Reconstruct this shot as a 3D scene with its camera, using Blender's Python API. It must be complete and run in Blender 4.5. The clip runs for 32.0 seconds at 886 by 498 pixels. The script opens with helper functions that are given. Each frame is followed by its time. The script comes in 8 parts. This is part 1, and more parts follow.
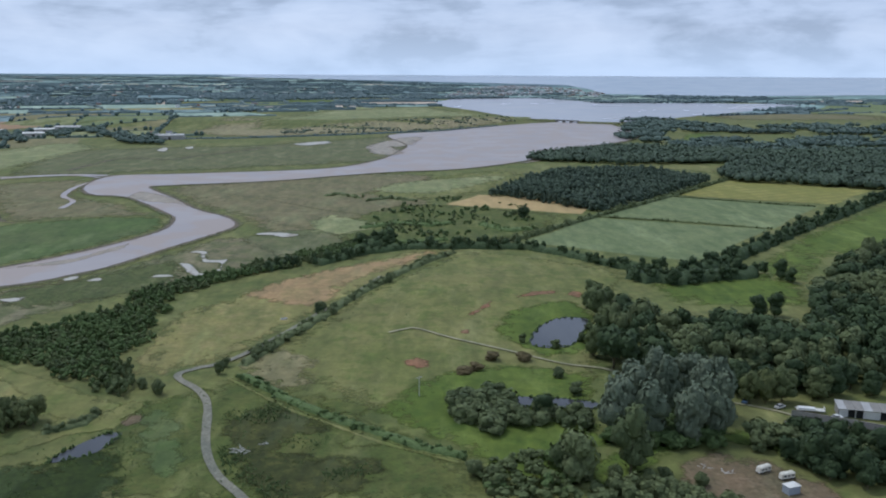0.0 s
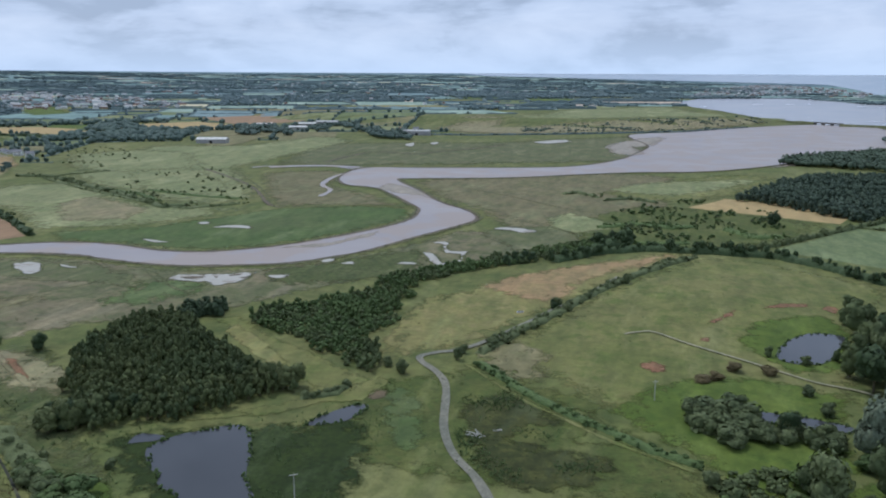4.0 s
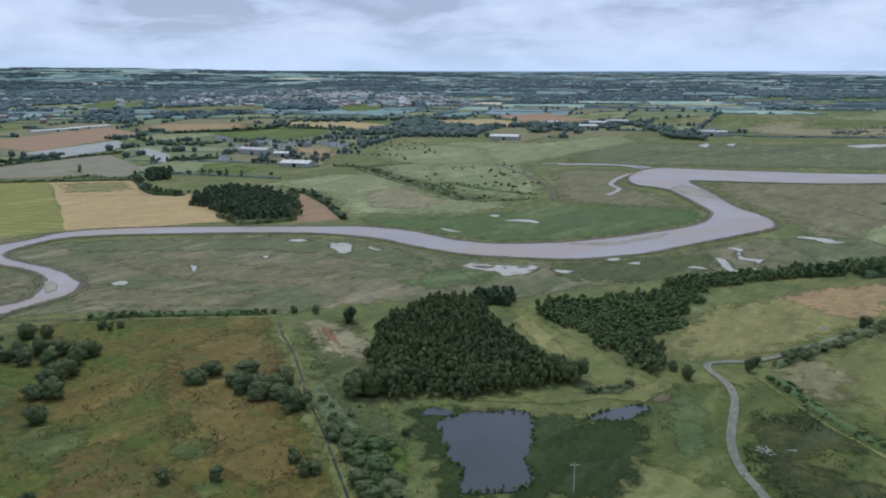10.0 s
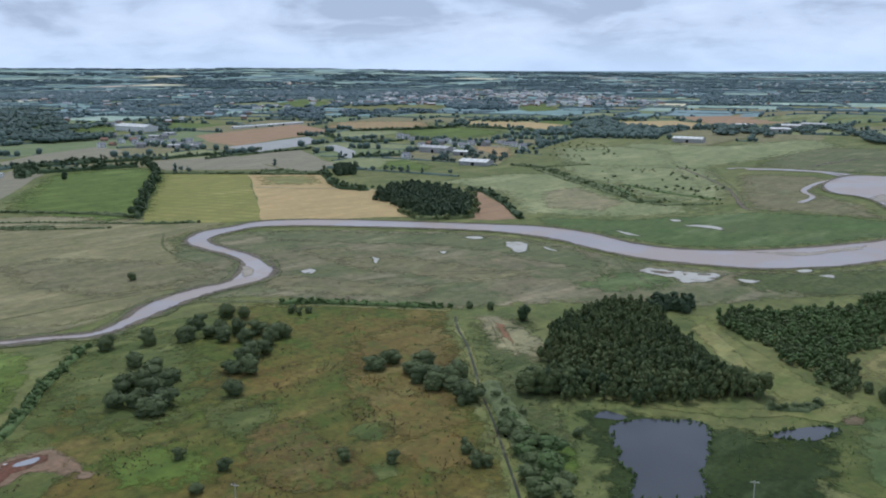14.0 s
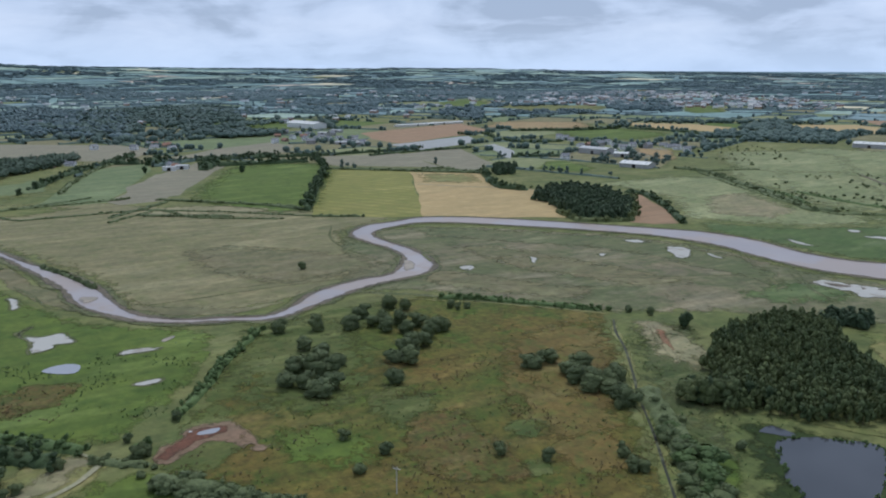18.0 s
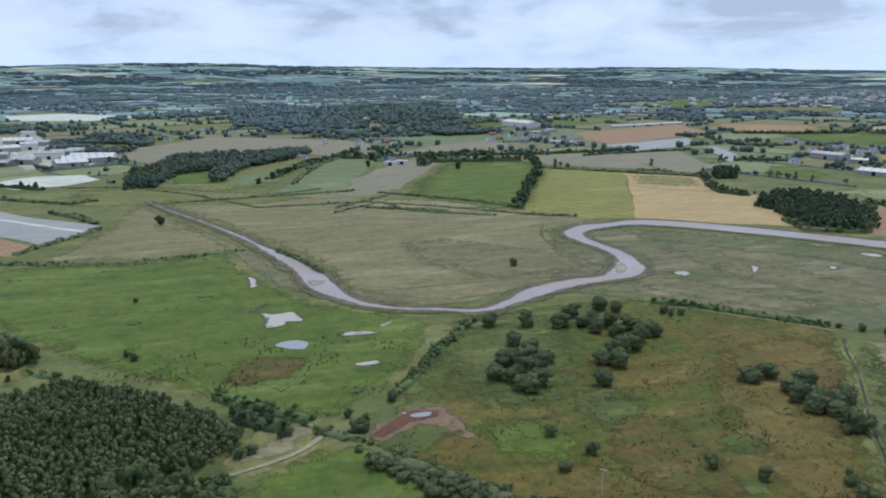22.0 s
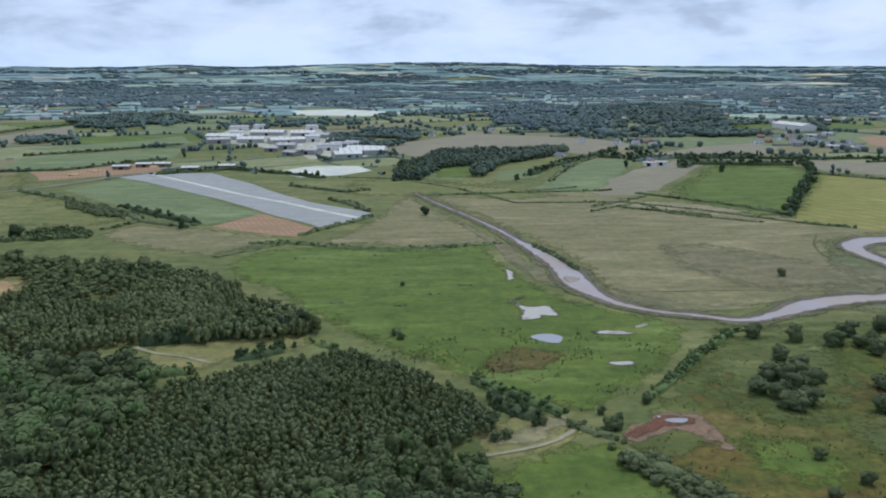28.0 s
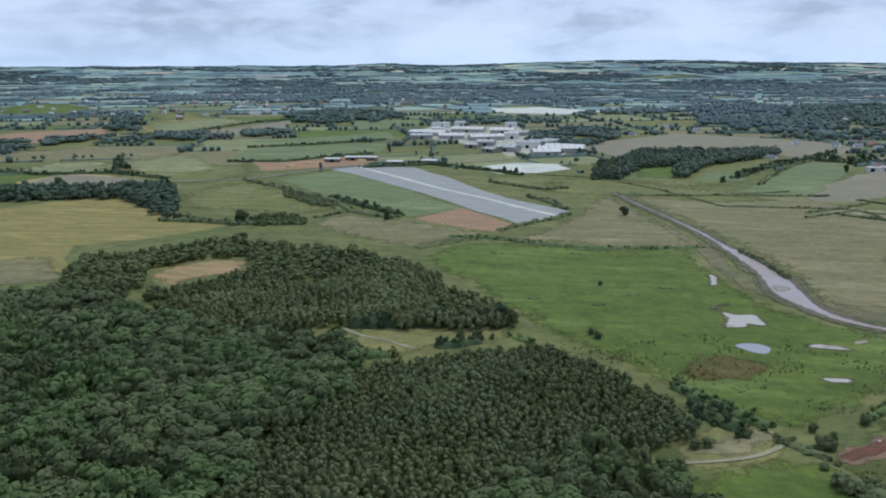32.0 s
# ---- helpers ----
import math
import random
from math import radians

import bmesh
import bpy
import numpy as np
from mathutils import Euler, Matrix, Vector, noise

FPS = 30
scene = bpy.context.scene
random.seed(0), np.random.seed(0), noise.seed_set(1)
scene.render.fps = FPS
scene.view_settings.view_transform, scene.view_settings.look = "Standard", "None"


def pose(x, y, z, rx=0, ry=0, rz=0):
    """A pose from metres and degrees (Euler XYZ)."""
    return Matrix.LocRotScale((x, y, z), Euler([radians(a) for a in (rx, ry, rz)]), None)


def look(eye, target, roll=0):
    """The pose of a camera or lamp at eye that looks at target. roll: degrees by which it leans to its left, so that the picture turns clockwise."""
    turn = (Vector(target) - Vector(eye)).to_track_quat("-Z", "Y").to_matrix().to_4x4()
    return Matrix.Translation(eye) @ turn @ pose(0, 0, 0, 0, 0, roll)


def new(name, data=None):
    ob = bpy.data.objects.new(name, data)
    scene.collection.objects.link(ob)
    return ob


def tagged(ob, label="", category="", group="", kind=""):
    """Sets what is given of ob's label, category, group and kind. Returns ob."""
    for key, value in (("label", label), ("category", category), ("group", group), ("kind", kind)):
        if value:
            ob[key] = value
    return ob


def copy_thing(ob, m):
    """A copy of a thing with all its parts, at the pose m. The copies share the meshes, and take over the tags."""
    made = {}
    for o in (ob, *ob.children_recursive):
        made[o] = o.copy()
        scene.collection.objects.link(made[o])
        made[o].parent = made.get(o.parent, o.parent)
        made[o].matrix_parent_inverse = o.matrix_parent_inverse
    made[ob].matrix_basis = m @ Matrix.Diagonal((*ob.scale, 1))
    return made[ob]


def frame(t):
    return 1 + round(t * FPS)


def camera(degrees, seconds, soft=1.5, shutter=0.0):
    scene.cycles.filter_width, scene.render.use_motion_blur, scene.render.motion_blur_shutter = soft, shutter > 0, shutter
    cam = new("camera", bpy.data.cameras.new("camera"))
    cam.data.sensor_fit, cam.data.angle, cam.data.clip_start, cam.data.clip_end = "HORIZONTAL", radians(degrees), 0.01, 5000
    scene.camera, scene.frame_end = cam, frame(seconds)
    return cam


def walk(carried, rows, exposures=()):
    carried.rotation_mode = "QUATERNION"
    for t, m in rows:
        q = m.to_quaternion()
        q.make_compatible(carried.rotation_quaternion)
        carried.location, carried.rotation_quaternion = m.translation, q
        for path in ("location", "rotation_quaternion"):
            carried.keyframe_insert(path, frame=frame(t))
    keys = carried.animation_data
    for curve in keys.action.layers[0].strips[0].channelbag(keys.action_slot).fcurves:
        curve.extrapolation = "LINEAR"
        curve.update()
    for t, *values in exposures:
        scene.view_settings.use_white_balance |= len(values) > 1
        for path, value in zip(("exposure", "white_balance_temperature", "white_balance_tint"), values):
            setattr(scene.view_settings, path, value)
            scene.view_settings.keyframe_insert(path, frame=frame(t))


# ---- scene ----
cam = camera(55.44, 32.0, soft=2.0)
# seconds, place in metres, then turn to the left, tilt and roll in degrees
ROWS = [
    (0.0, -0.00, -0.00, 110.00, 0.000, -11.727, 0.293),
    (0.5, -0.34, -0.38, 109.97, 1.441, -11.731, 0.242),
    (1.0, -0.70, -0.78, 109.93, 2.893, -11.743, 0.263),
    (1.5, -1.13, -1.21, 109.89, 4.672, -11.755, 0.258),
    (2.0, -1.63, -1.66, 109.83, 6.767, -11.788, 0.276),
    (2.5, -2.14, -2.09, 109.77, 9.114, -11.804, 0.292),
    (3.0, -2.60, -2.50, 109.70, 11.447, -11.814, 0.339),
    (3.5, -2.96, -2.92, 109.62, 13.721, -11.842, 0.313),
    (4.0, -3.23, -3.35, 109.54, 15.930, -11.871, 0.270),
    (4.5, -3.44, -3.78, 109.48, 17.826, -11.885, 0.245),
    (6.5, -4.16, -5.37, 109.28, 23.858, -11.934, 0.114),
    (7.0, -4.31, -5.74, 109.24, 25.473, -11.913, 0.085),
    (7.5, -4.42, -6.12, 109.21, 27.110, -11.928, 0.066),
    (8.0, -4.55, -6.52, 109.19, 28.686, -11.940, 0.013),
    (8.5, -4.70, -6.92, 109.19, 30.225, -11.945, -0.004),
    (9.0, -4.84, -7.32, 109.19, 31.848, -11.953, -0.033),
    (9.5, -4.94, -7.72, 109.20, 33.579, -11.967, -0.064),
    (10.0, -5.03, -8.14, 109.21, 35.226, -11.974, -0.095),
    (10.5, -5.10, -8.59, 109.24, 36.790, -11.973, -0.119),
    (11.0, -5.11, -8.96, 109.27, 38.354, -11.952, -0.152),
    (11.5, -5.04, -9.35, 109.30, 40.001, -11.953, -0.150),
    (12.0, -4.95, -9.71, 109.33, 41.443, -11.951, -0.131),
    (12.5, -4.88, -10.11, 109.34, 42.930, -11.934, -0.133),
    (13.0, -4.89, -10.55, 109.34, 44.236, -11.948, -0.118),
    (13.5, -4.98, -11.01, 109.34, 45.727, -11.947, -0.097),
    (14.0, -5.05, -11.48, 109.34, 47.128, -11.951, -0.111),
    (14.5, -5.05, -11.93, 109.35, 48.414, -11.939, -0.060),
    (16.5, -4.85, -14.16, 109.42, 53.501, -11.908, -0.052),
    (17.0, -4.77, -14.75, 109.43, 54.891, -11.906, -0.038),
    (17.5, -4.67, -15.38, 109.43, 56.323, -11.915, -0.045),
    (18.0, -4.56, -15.97, 109.42, 57.705, -11.935, -0.017),
    (18.5, -4.48, -16.49, 109.40, 59.281, -11.935, 0.019),
    (19.0, -4.43, -16.95, 109.37, 61.057, -11.946, -0.002),
    (19.5, -4.43, -17.38, 109.33, 62.755, -11.953, -0.026),
    (20.0, -4.39, -17.79, 109.29, 64.658, -11.943, -0.042),
    (20.5, -4.27, -18.18, 109.26, 66.727, -11.956, -0.041),
    (21.0, -4.08, -18.61, 109.23, 68.521, -11.957, -0.038),
    (21.5, -3.86, -19.05, 109.21, 70.345, -11.964, -0.035),
    (22.0, -3.67, -19.57, 109.19, 71.967, -11.958, -0.052),
    (22.5, -3.51, -20.11, 109.17, 73.648, -11.969, -0.043),
    (23.0, -3.34, -20.68, 109.15, 75.274, -11.968, -0.031),
    (23.5, -3.12, -21.21, 109.12, 76.667, -11.980, -0.005),
    (24.0, -2.87, -21.66, 109.10, 77.853, -11.986, -0.009),
    (24.5, -2.62, -22.08, 109.07, 79.135, -11.993, -0.009),
    (25.0, -2.39, -22.50, 109.03, 80.189, -11.980, -0.036),
    (25.5, -2.14, -22.93, 109.00, 81.731, -11.986, -0.062),
    (27.5, -1.10, -24.81, 108.86, 87.728, -11.998, -0.041),
    (28.0, -0.81, -25.31, 108.84, 89.020, -12.009, -0.088),
    (28.5, -0.48, -25.80, 108.84, 90.903, -12.006, -0.072),
    (29.0, -0.11, -26.31, 108.83, 92.631, -12.022, -0.088),
    (29.5, 0.30, -26.79, 108.82, 94.272, -12.009, -0.119),
    (30.0, 0.75, -27.25, 108.80, 95.799, -12.033, -0.159),
    (30.5, 1.20, -27.67, 108.76, 97.512, -12.057, -0.171),
    (31.0, 1.61, -28.11, 108.71, 99.033, -12.048, -0.187),
    (31.5, 1.97, -28.57, 108.65, 100.710, -12.042, -0.213),
    (32.0, 2.33, -29.05, 108.58, 102.225, -12.099, -0.204),
]
walk(cam, [(t, pose(x, y, z, 90 + tilt, 0, turn) @ pose(0, 0, 0, 0, 0, roll)) for t, x, y, z, turn, tilt, roll in ROWS],
     exposures=[(t, stops, 5950, 9) for t, stops in ((0.0, 0.3), (3.0, 0.32), (7.0, 0.3), (9.0, 0.26), (10.0, 0.33), (11.0, 0.43), (14.0, 0.41), (17.0, 0.33), (19.0, 0.31), (21.0, 0.38), (22.0, 0.49), (25.0, 0.5), (28.0, 0.47), (32.0, 0.4))])

from mathutils.geometry import delaunay_2d_cdt

# ---- light: a bright overcast sky with a wide veiled sun
world = bpy.data.worlds.new("sky")
scene.world = world
world.use_nodes = True
wn, wl = world.node_tree.nodes, world.node_tree.links
wn.clear()
w_out = wn.new("ShaderNodeOutputWorld")
w_back = wn.new("ShaderNodeBackground")
w_back.inputs["Strength"].default_value = 0.094
w_sky = wn.new("ShaderNodeTexSky")
w_sky.sky_type, w_sky.sun_disc = "NISHITA", False
w_sky.sun_elevation, w_sky.sun_rotation = radians(60), radians(307)
w_coord = wn.new("ShaderNodeTexCoord")
w_map = wn.new("ShaderNodeMapping")
w_map.inputs["Scale"].default_value = (1.0, 1.0, 4.2)
w_map.inputs["Location"].default_value = (0.35, 0.2, 0.0)
w_noise = wn.new("ShaderNodeTexNoise")
w_noise.inputs["Scale"].default_value, w_noise.inputs["Detail"].default_value = 4.4, 9.0
w_noise.inputs["Roughness"].default_value = 0.6
w_noise.inputs["Distortion"].default_value = 0.35
w_puff_map = wn.new("ShaderNodeMapping")
w_puff_map.inputs["Scale"].default_value = (1.0, 1.0, 2.6)
w_puff = wn.new("ShaderNodeTexNoise")
w_puff.inputs["Scale"].default_value, w_puff.inputs["Detail"].default_value = 9.0, 7.0
w_puff.inputs["Roughness"].default_value, w_puff.inputs["Distortion"].default_value = 0.5, 0.4
w_both = wn.new("ShaderNodeMixRGB")
w_both.inputs["Fac"].default_value = 0.46
w_ramp = wn.new("ShaderNodeValToRGB")
w_ramp.color_ramp.elements[0].position, w_ramp.color_ramp.elements[0].color = 0.42, (3.3, 3.95, 5.2, 1)
w_ramp.color_ramp.elements[1].position, w_ramp.color_ramp.elements[1].color = 0.6, (5.5, 6.2, 7.65, 1)
mid = w_ramp.color_ramp.elements.new(0.5)
mid.color = (4.65, 5.4, 6.9, 1)
w_split = wn.new("ShaderNodeSeparateXYZ")
w_low = wn.new("ShaderNodeMapRange")
w_low.inputs["From Min"].default_value, w_low.inputs["From Max"].default_value = -0.01, 0.05
w_low.inputs["To Min"].default_value, w_low.inputs["To Max"].default_value = 0.75, 0.0
w_veil = wn.new("ShaderNodeMixRGB")
w_veil.inputs["Color2"].default_value = (5.4, 6.8, 8.9, 1)
w_mix = wn.new("ShaderNodeMixRGB")
w_mix.inputs["Fac"].default_value = 0.93
wl.new(w_coord.outputs["Generated"], w_map.inputs["Vector"])
wl.new(w_map.outputs["Vector"], w_noise.inputs["Vector"])
wl.new(w_coord.outputs["Generated"], w_puff_map.inputs["Vector"])
wl.new(w_puff_map.outputs["Vector"], w_puff.inputs["Vector"])
wl.new(w_noise.outputs["Fac"], w_both.inputs["Color1"])
wl.new(w_puff.outputs["Fac"], w_both.inputs["Color2"])
wl.new(w_both.outputs["Color"], w_ramp.inputs["Fac"])
wl.new(w_coord.outputs["Generated"], w_split.inputs["Vector"])
wl.new(w_split.outputs["Z"], w_low.inputs["Value"])
wl.new(w_low.outputs["Result"], w_veil.inputs["Fac"])
wl.new(w_ramp.outputs["Color"], w_veil.inputs["Color1"])
wl.new(w_sky.outputs["Color"], w_mix.inputs["Color1"])
wl.new(w_veil.outputs["Color"], w_mix.inputs["Color2"])
wl.new(w_mix.outputs["Color"], w_back.inputs["Color"])
wl.new(w_back.outputs["Background"], w_out.inputs["Surface"])

sun = new("sun", bpy.data.lights.new("sun", "SUN"))
sun.data.energy, sun.data.angle, sun.data.color = 1.32, radians(14), (1.0, 0.985, 0.96)
sun.matrix_world = look(Vector((-400, 300, 900)), Vector((0, 0, 0)))

# ---- materials
M = {}


def lit(name, rough=0.9):
    m = bpy.data.materials.new(name)
    m.use_nodes = True
    b = m.node_tree.nodes["Principled BSDF"]
    b.inputs["Roughness"].default_value = rough
    b.inputs["Specular IOR Level"].default_value = 0.25
    M[name] = m
    return m, m.node_tree.nodes, m.node_tree.links, b


def noise_of(n, l, vec, scale, detail=4.0, rough=0.55):
    t = n.new("ShaderNodeTexNoise")
    t.inputs["Scale"].default_value, t.inputs["Detail"].default_value, t.inputs["Roughness"].default_value = scale, detail, rough
    l.new(vec, t.inputs["Vector"])
    return t.outputs["Fac"]


def ranged(n, l, value, a, b):
    r = n.new("ShaderNodeMapRange")
    r.inputs["From Min"].default_value, r.inputs["From Max"].default_value = a, b
    l.new(value, r.inputs["Value"])
    return r.outputs["Result"]


def mixed(n, l, fac, a, b, mode="MIX"):
    m = n.new("ShaderNodeMixRGB")
    m.blend_type = mode
    for socket, v in (("Fac", fac), ("Color1", a), ("Color2", b)):
        if isinstance(v, (int, float)):
            m.inputs[socket].default_value = v
        elif isinstance(v, tuple):
            m.inputs[socket].default_value = (*v, 1)
        else:
            l.new(v, m.inputs[socket])
    return m.outputs["Color"]


# covers that run into one another without an edge
SOFT = {"pasture", "lush", "hay", "cuthay", "heather", "rough_green", "reed", "bare", "redsoil", "rough_pasture", "weedy", "saltmarsh", "marsh_green", "marsh_brown", "marsh_dark", "olive", "rushes", "bank", "shallow", "rusty", "wetmud", "wetred", "pinksoil", "mudflat", "meadow_pale", "drygrass"}


def soften(n, l, b, pos):
    """Break the rim of a cover into ragged patches instead of a line."""
    fade = n.new("ShaderNodeAttribute")
    fade.attribute_name = "edge"
    k = n.new("ShaderNodeMath")
    k.operation = "MULTIPLY_ADD"
    k.inputs[1].default_value = 1.2
    l.new(fade.outputs["Fac"], k.inputs[0])
    l.new(ranged(n, l, noise_of(n, l, pos, 0.13, 9, 0.7), 0.36, 0.64), k.inputs[2])
    cut = n.new("ShaderNodeMath")
    cut.operation = "MULTIPLY"
    l.new(ranged(n, l, k.outputs[0], 0.66, 1.12), cut.inputs[0])
    l.new(ranged(n, l, fade.outputs["Fac"], 0.0, 0.3), cut.inputs[1])
    see = n.new("ShaderNodeBsdfTransparent")
    mix = n.new("ShaderNodeMixShader")
    l.new(cut.outputs[0], mix.inputs["Fac"])
    l.new(see.outputs[0], mix.inputs[1])
    l.new(b.outputs[0], mix.inputs[2])
    l.new(mix.outputs[0], n["Material Output"].inputs["Surface"])


def land(name, base, second, third, big=0.02, small=0.25, tufts=0.5, rows=0.0, row_angle=0.0, rough=0.95):
    """A ground cover: two tones in broad drifts, a third in blotches, and fine tufts; rows gives drilled or mown lines that far apart."""
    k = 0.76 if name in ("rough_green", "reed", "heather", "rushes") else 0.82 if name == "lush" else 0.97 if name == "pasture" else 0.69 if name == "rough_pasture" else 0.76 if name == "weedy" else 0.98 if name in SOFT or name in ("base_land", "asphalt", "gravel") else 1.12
    # far covers are brightened further, as distance haze would brighten them
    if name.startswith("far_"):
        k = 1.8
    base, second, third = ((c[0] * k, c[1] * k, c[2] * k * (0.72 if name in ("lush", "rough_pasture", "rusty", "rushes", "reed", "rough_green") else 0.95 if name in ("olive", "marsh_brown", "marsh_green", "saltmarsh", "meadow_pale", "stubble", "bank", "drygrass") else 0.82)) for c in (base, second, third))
    m, n, l, b = lit(name, rough)
    pos = n.new("ShaderNodeNewGeometry").outputs["Position"]
    drift = ranged(n, l, noise_of(n, l, pos, big, 8, 0.66), 0.4, 0.6)
    c = mixed(n, l, drift, base, second)
    blot = ranged(n, l, noise_of(n, l, pos, big * 4.3, 8, 0.72), 0.5, 0.62)
    c = mixed(n, l, blot, c, third)
    streak = n.new("ShaderNodeMapping")
    streak.inputs["Rotation"].default_value, streak.inputs["Scale"].default_value = (0, 0, radians(31)), (1.0, 0.3, 1.0)
    l.new(pos, streak.inputs["Vector"])
    worn = ranged(n, l, noise_of(n, l, streak.outputs[0], big * 2.1, 7, 0.7), 0.52, 0.66)
    c = mixed(n, l, worn, c, tuple(min(1.0, v * 1.28 + 0.012) for v in second))
    mott = ranged(n, l, noise_of(n, l, streak.outputs[0], 0.11 if big > 0.01 else 0.02, 5, 0.65), 0.36, 0.64)
    c = mixed(n, l, mott, mixed(n, l, 1.0, c, (0.8, 0.83, 0.8), "MULTIPLY"), mixed(n, l, 1.0, c, (1.2, 1.15, 1.1), "MULTIPLY"))
    fine = ranged(n, l, noise_of(n, l, pos, small, 6, 0.75), 0.34, 0.66)
    dark = n.new("ShaderNodeMath")
    dark.operation = "MULTIPLY_ADD"
    l.new(fine, dark.inputs[0])
    dark.inputs[1].default_value, dark.inputs[2].default_value = tufts, 1.0 - tufts * 0.5
    grey = n.new("ShaderNodeCombineXYZ")
    for k in range(3):
        l.new(dark.outputs[0], grey.inputs[k])
    c = mixed(n, l, 1.0, c, grey.outputs[0], "MULTIPLY")
    if rows:
        turn = n.new("ShaderNodeMapping")
        turn.inputs["Rotation"].default_value = (0, 0, radians(row_angle))
        l.new(pos, turn.inputs["Vector"])
        w = n.new("ShaderNodeTexWave")
        w.inputs["Scale"].default_value = 0.314 / rows
        w.inputs["Distortion"].default_value, w.inputs["Detail"].default_value, w.inputs["Detail Scale"].default_value = 1.2, 2.0, 0.4
        l.new(turn.outputs[0], w.inputs["Vector"])
        c = mixed(n, l, ranged(n, l, w.outputs["Fac"], -0.2, 1.3), c, tuple(v * 0.84 for v in base))
    l.new(c, b.inputs["Base Color"])
    bump = n.new("ShaderNodeBump")
    bump.inputs["Strength"].default_value, bump.inputs["Distance"].default_value = 0.12, 0.15
    l.new(noise_of(n, l, pos, small * 2.5, 5, 0.7), bump.inputs["Height"])
    if name != "base_land":
        l.new(bump.outputs[0], b.inputs["Normal"])
    if name in SOFT:
        soften(n, l, b, pos)
    return m


land("base_land", (0.11, 0.13, 0.048), (0.14, 0.142, 0.06), (0.09, 0.112, 0.04), 0.012, 0.15)
land("pasture", (0.134, 0.146, 0.054), (0.164, 0.16, 0.07), (0.106, 0.13, 0.042), 0.018, 0.2, 0.4)
land("lush", (0.098, 0.143, 0.032), (0.12, 0.16, 0.041), (0.076, 0.12, 0.027), 0.02, 0.22, 0.4)
land("hay", (0.196, 0.178, 0.08), (0.164, 0.164, 0.068), (0.228, 0.196, 0.1), 0.03, 0.3, 0.4)
land("cuthay", (0.3, 0.2, 0.125), (0.25, 0.19, 0.105), (0.33, 0.22, 0.14), 0.04, 0.3, 0.35)
land("heather", (0.06, 0.066, 0.021), (0.048, 0.059, 0.018), (0.1, 0.104, 0.034), 0.05, 0.35, 0.7)
land("rough_green", (0.1, 0.128, 0.042), (0.13, 0.142, 0.056), (0.075, 0.105, 0.034), 0.035, 0.3, 0.6)
land("reed", (0.028, 0.047, 0.01), (0.036, 0.056, 0.013), (0.022, 0.037, 0.009), 0.04, 0.5, 0.7)
land("bare", (0.15, 0.108, 0.08), (0.12, 0.098, 0.066), (0.185, 0.14, 0.11), 0.08, 0.6, 0.5)
land("redsoil", (0.215, 0.105, 0.07), (0.17, 0.1, 0.065), (0.25, 0.14, 0.1), 0.09, 0.6, 0.5)
land("rough_pasture", (0.112, 0.138, 0.034), (0.168, 0.122, 0.04), (0.086, 0.128, 0.026), 0.016, 0.3, 0.85)
land("weedy", (0.09, 0.112, 0.0413), (0.112, 0.124, 0.0562), (0.06, 0.09, 0.03), 0.06, 0.4, 0.7)
land("saltmarsh", (0.115, 0.125, 0.058), (0.17, 0.145, 0.09), (0.092, 0.105, 0.046), 0.02, 0.2, 0.5)
land("marsh_green", (0.106, 0.12, 0.054), (0.13, 0.127, 0.066), (0.088, 0.106, 0.045), 0.025, 0.25, 0.4)
land("marsh_brown", (0.16, 0.138, 0.076), (0.13, 0.127, 0.062), (0.185, 0.16, 0.094), 0.02, 0.2, 0.5)
land("marsh_dark", (0.075, 0.115, 0.04), (0.09, 0.115, 0.05), (0.065, 0.1, 0.035), 0.015, 0.2, 0.4)
land("olive", (0.172, 0.158, 0.08), (0.192, 0.168, 0.09), (0.144, 0.146, 0.064), 0.02, 0.2, 0.4)
land("rusty", (0.14, 0.094, 0.037), (0.122, 0.096, 0.037), (0.1, 0.106, 0.033), 0.03, 0.35, 0.7)
land("rushes", (0.1, 0.118, 0.034), (0.125, 0.095, 0.036), (0.145, 0.088, 0.04), 0.07, 0.5, 0.8)
land("crop", (0.118, 0.148, 0.08), (0.13, 0.156, 0.086), (0.104, 0.136, 0.07), 0.012, 0.2, 0.3)
land("barley", (0.185, 0.16, 0.062), (0.2, 0.17, 0.07), (0.16, 0.152, 0.058), 0.014, 0.2, 0.25)
land("barley_green", (0.185, 0.18, 0.056), (0.215, 0.19, 0.07), (0.15, 0.16, 0.05), 0.014, 0.2, 0.25, 14.0, 62)
land("straw", (0.37, 0.265, 0.15), (0.33, 0.245, 0.135), (0.4, 0.295, 0.175), 0.02, 0.2, 0.25, 7.0, 62)
land("stubble", (0.205, 0.182, 0.13), (0.185, 0.172, 0.118), (0.23, 0.2, 0.145), 0.015, 0.2, 0.25, 5.0, 80)
land("redplough", (0.27, 0.17, 0.12), (0.25, 0.165, 0.115), (0.3, 0.19, 0.14), 0.02, 0.2, 0.25, 4.0, 70)
land("net", (0.26, 0.258, 0.29), (0.235, 0.235, 0.265), (0.285, 0.283, 0.315), 0.02, 0.2, 0.2, 5.0, 35, 0.6)
land("netlight", (0.46, 0.47, 0.49), (0.4, 0.41, 0.43), (0.5, 0.5, 0.51), 0.03, 0.3, 0.2, 0, 0, 0.6)
land("concrete", (0.342, 0.333, 0.315), (0.297, 0.288, 0.27), (0.378, 0.369, 0.351), 0.03, 0.3, 0.3)
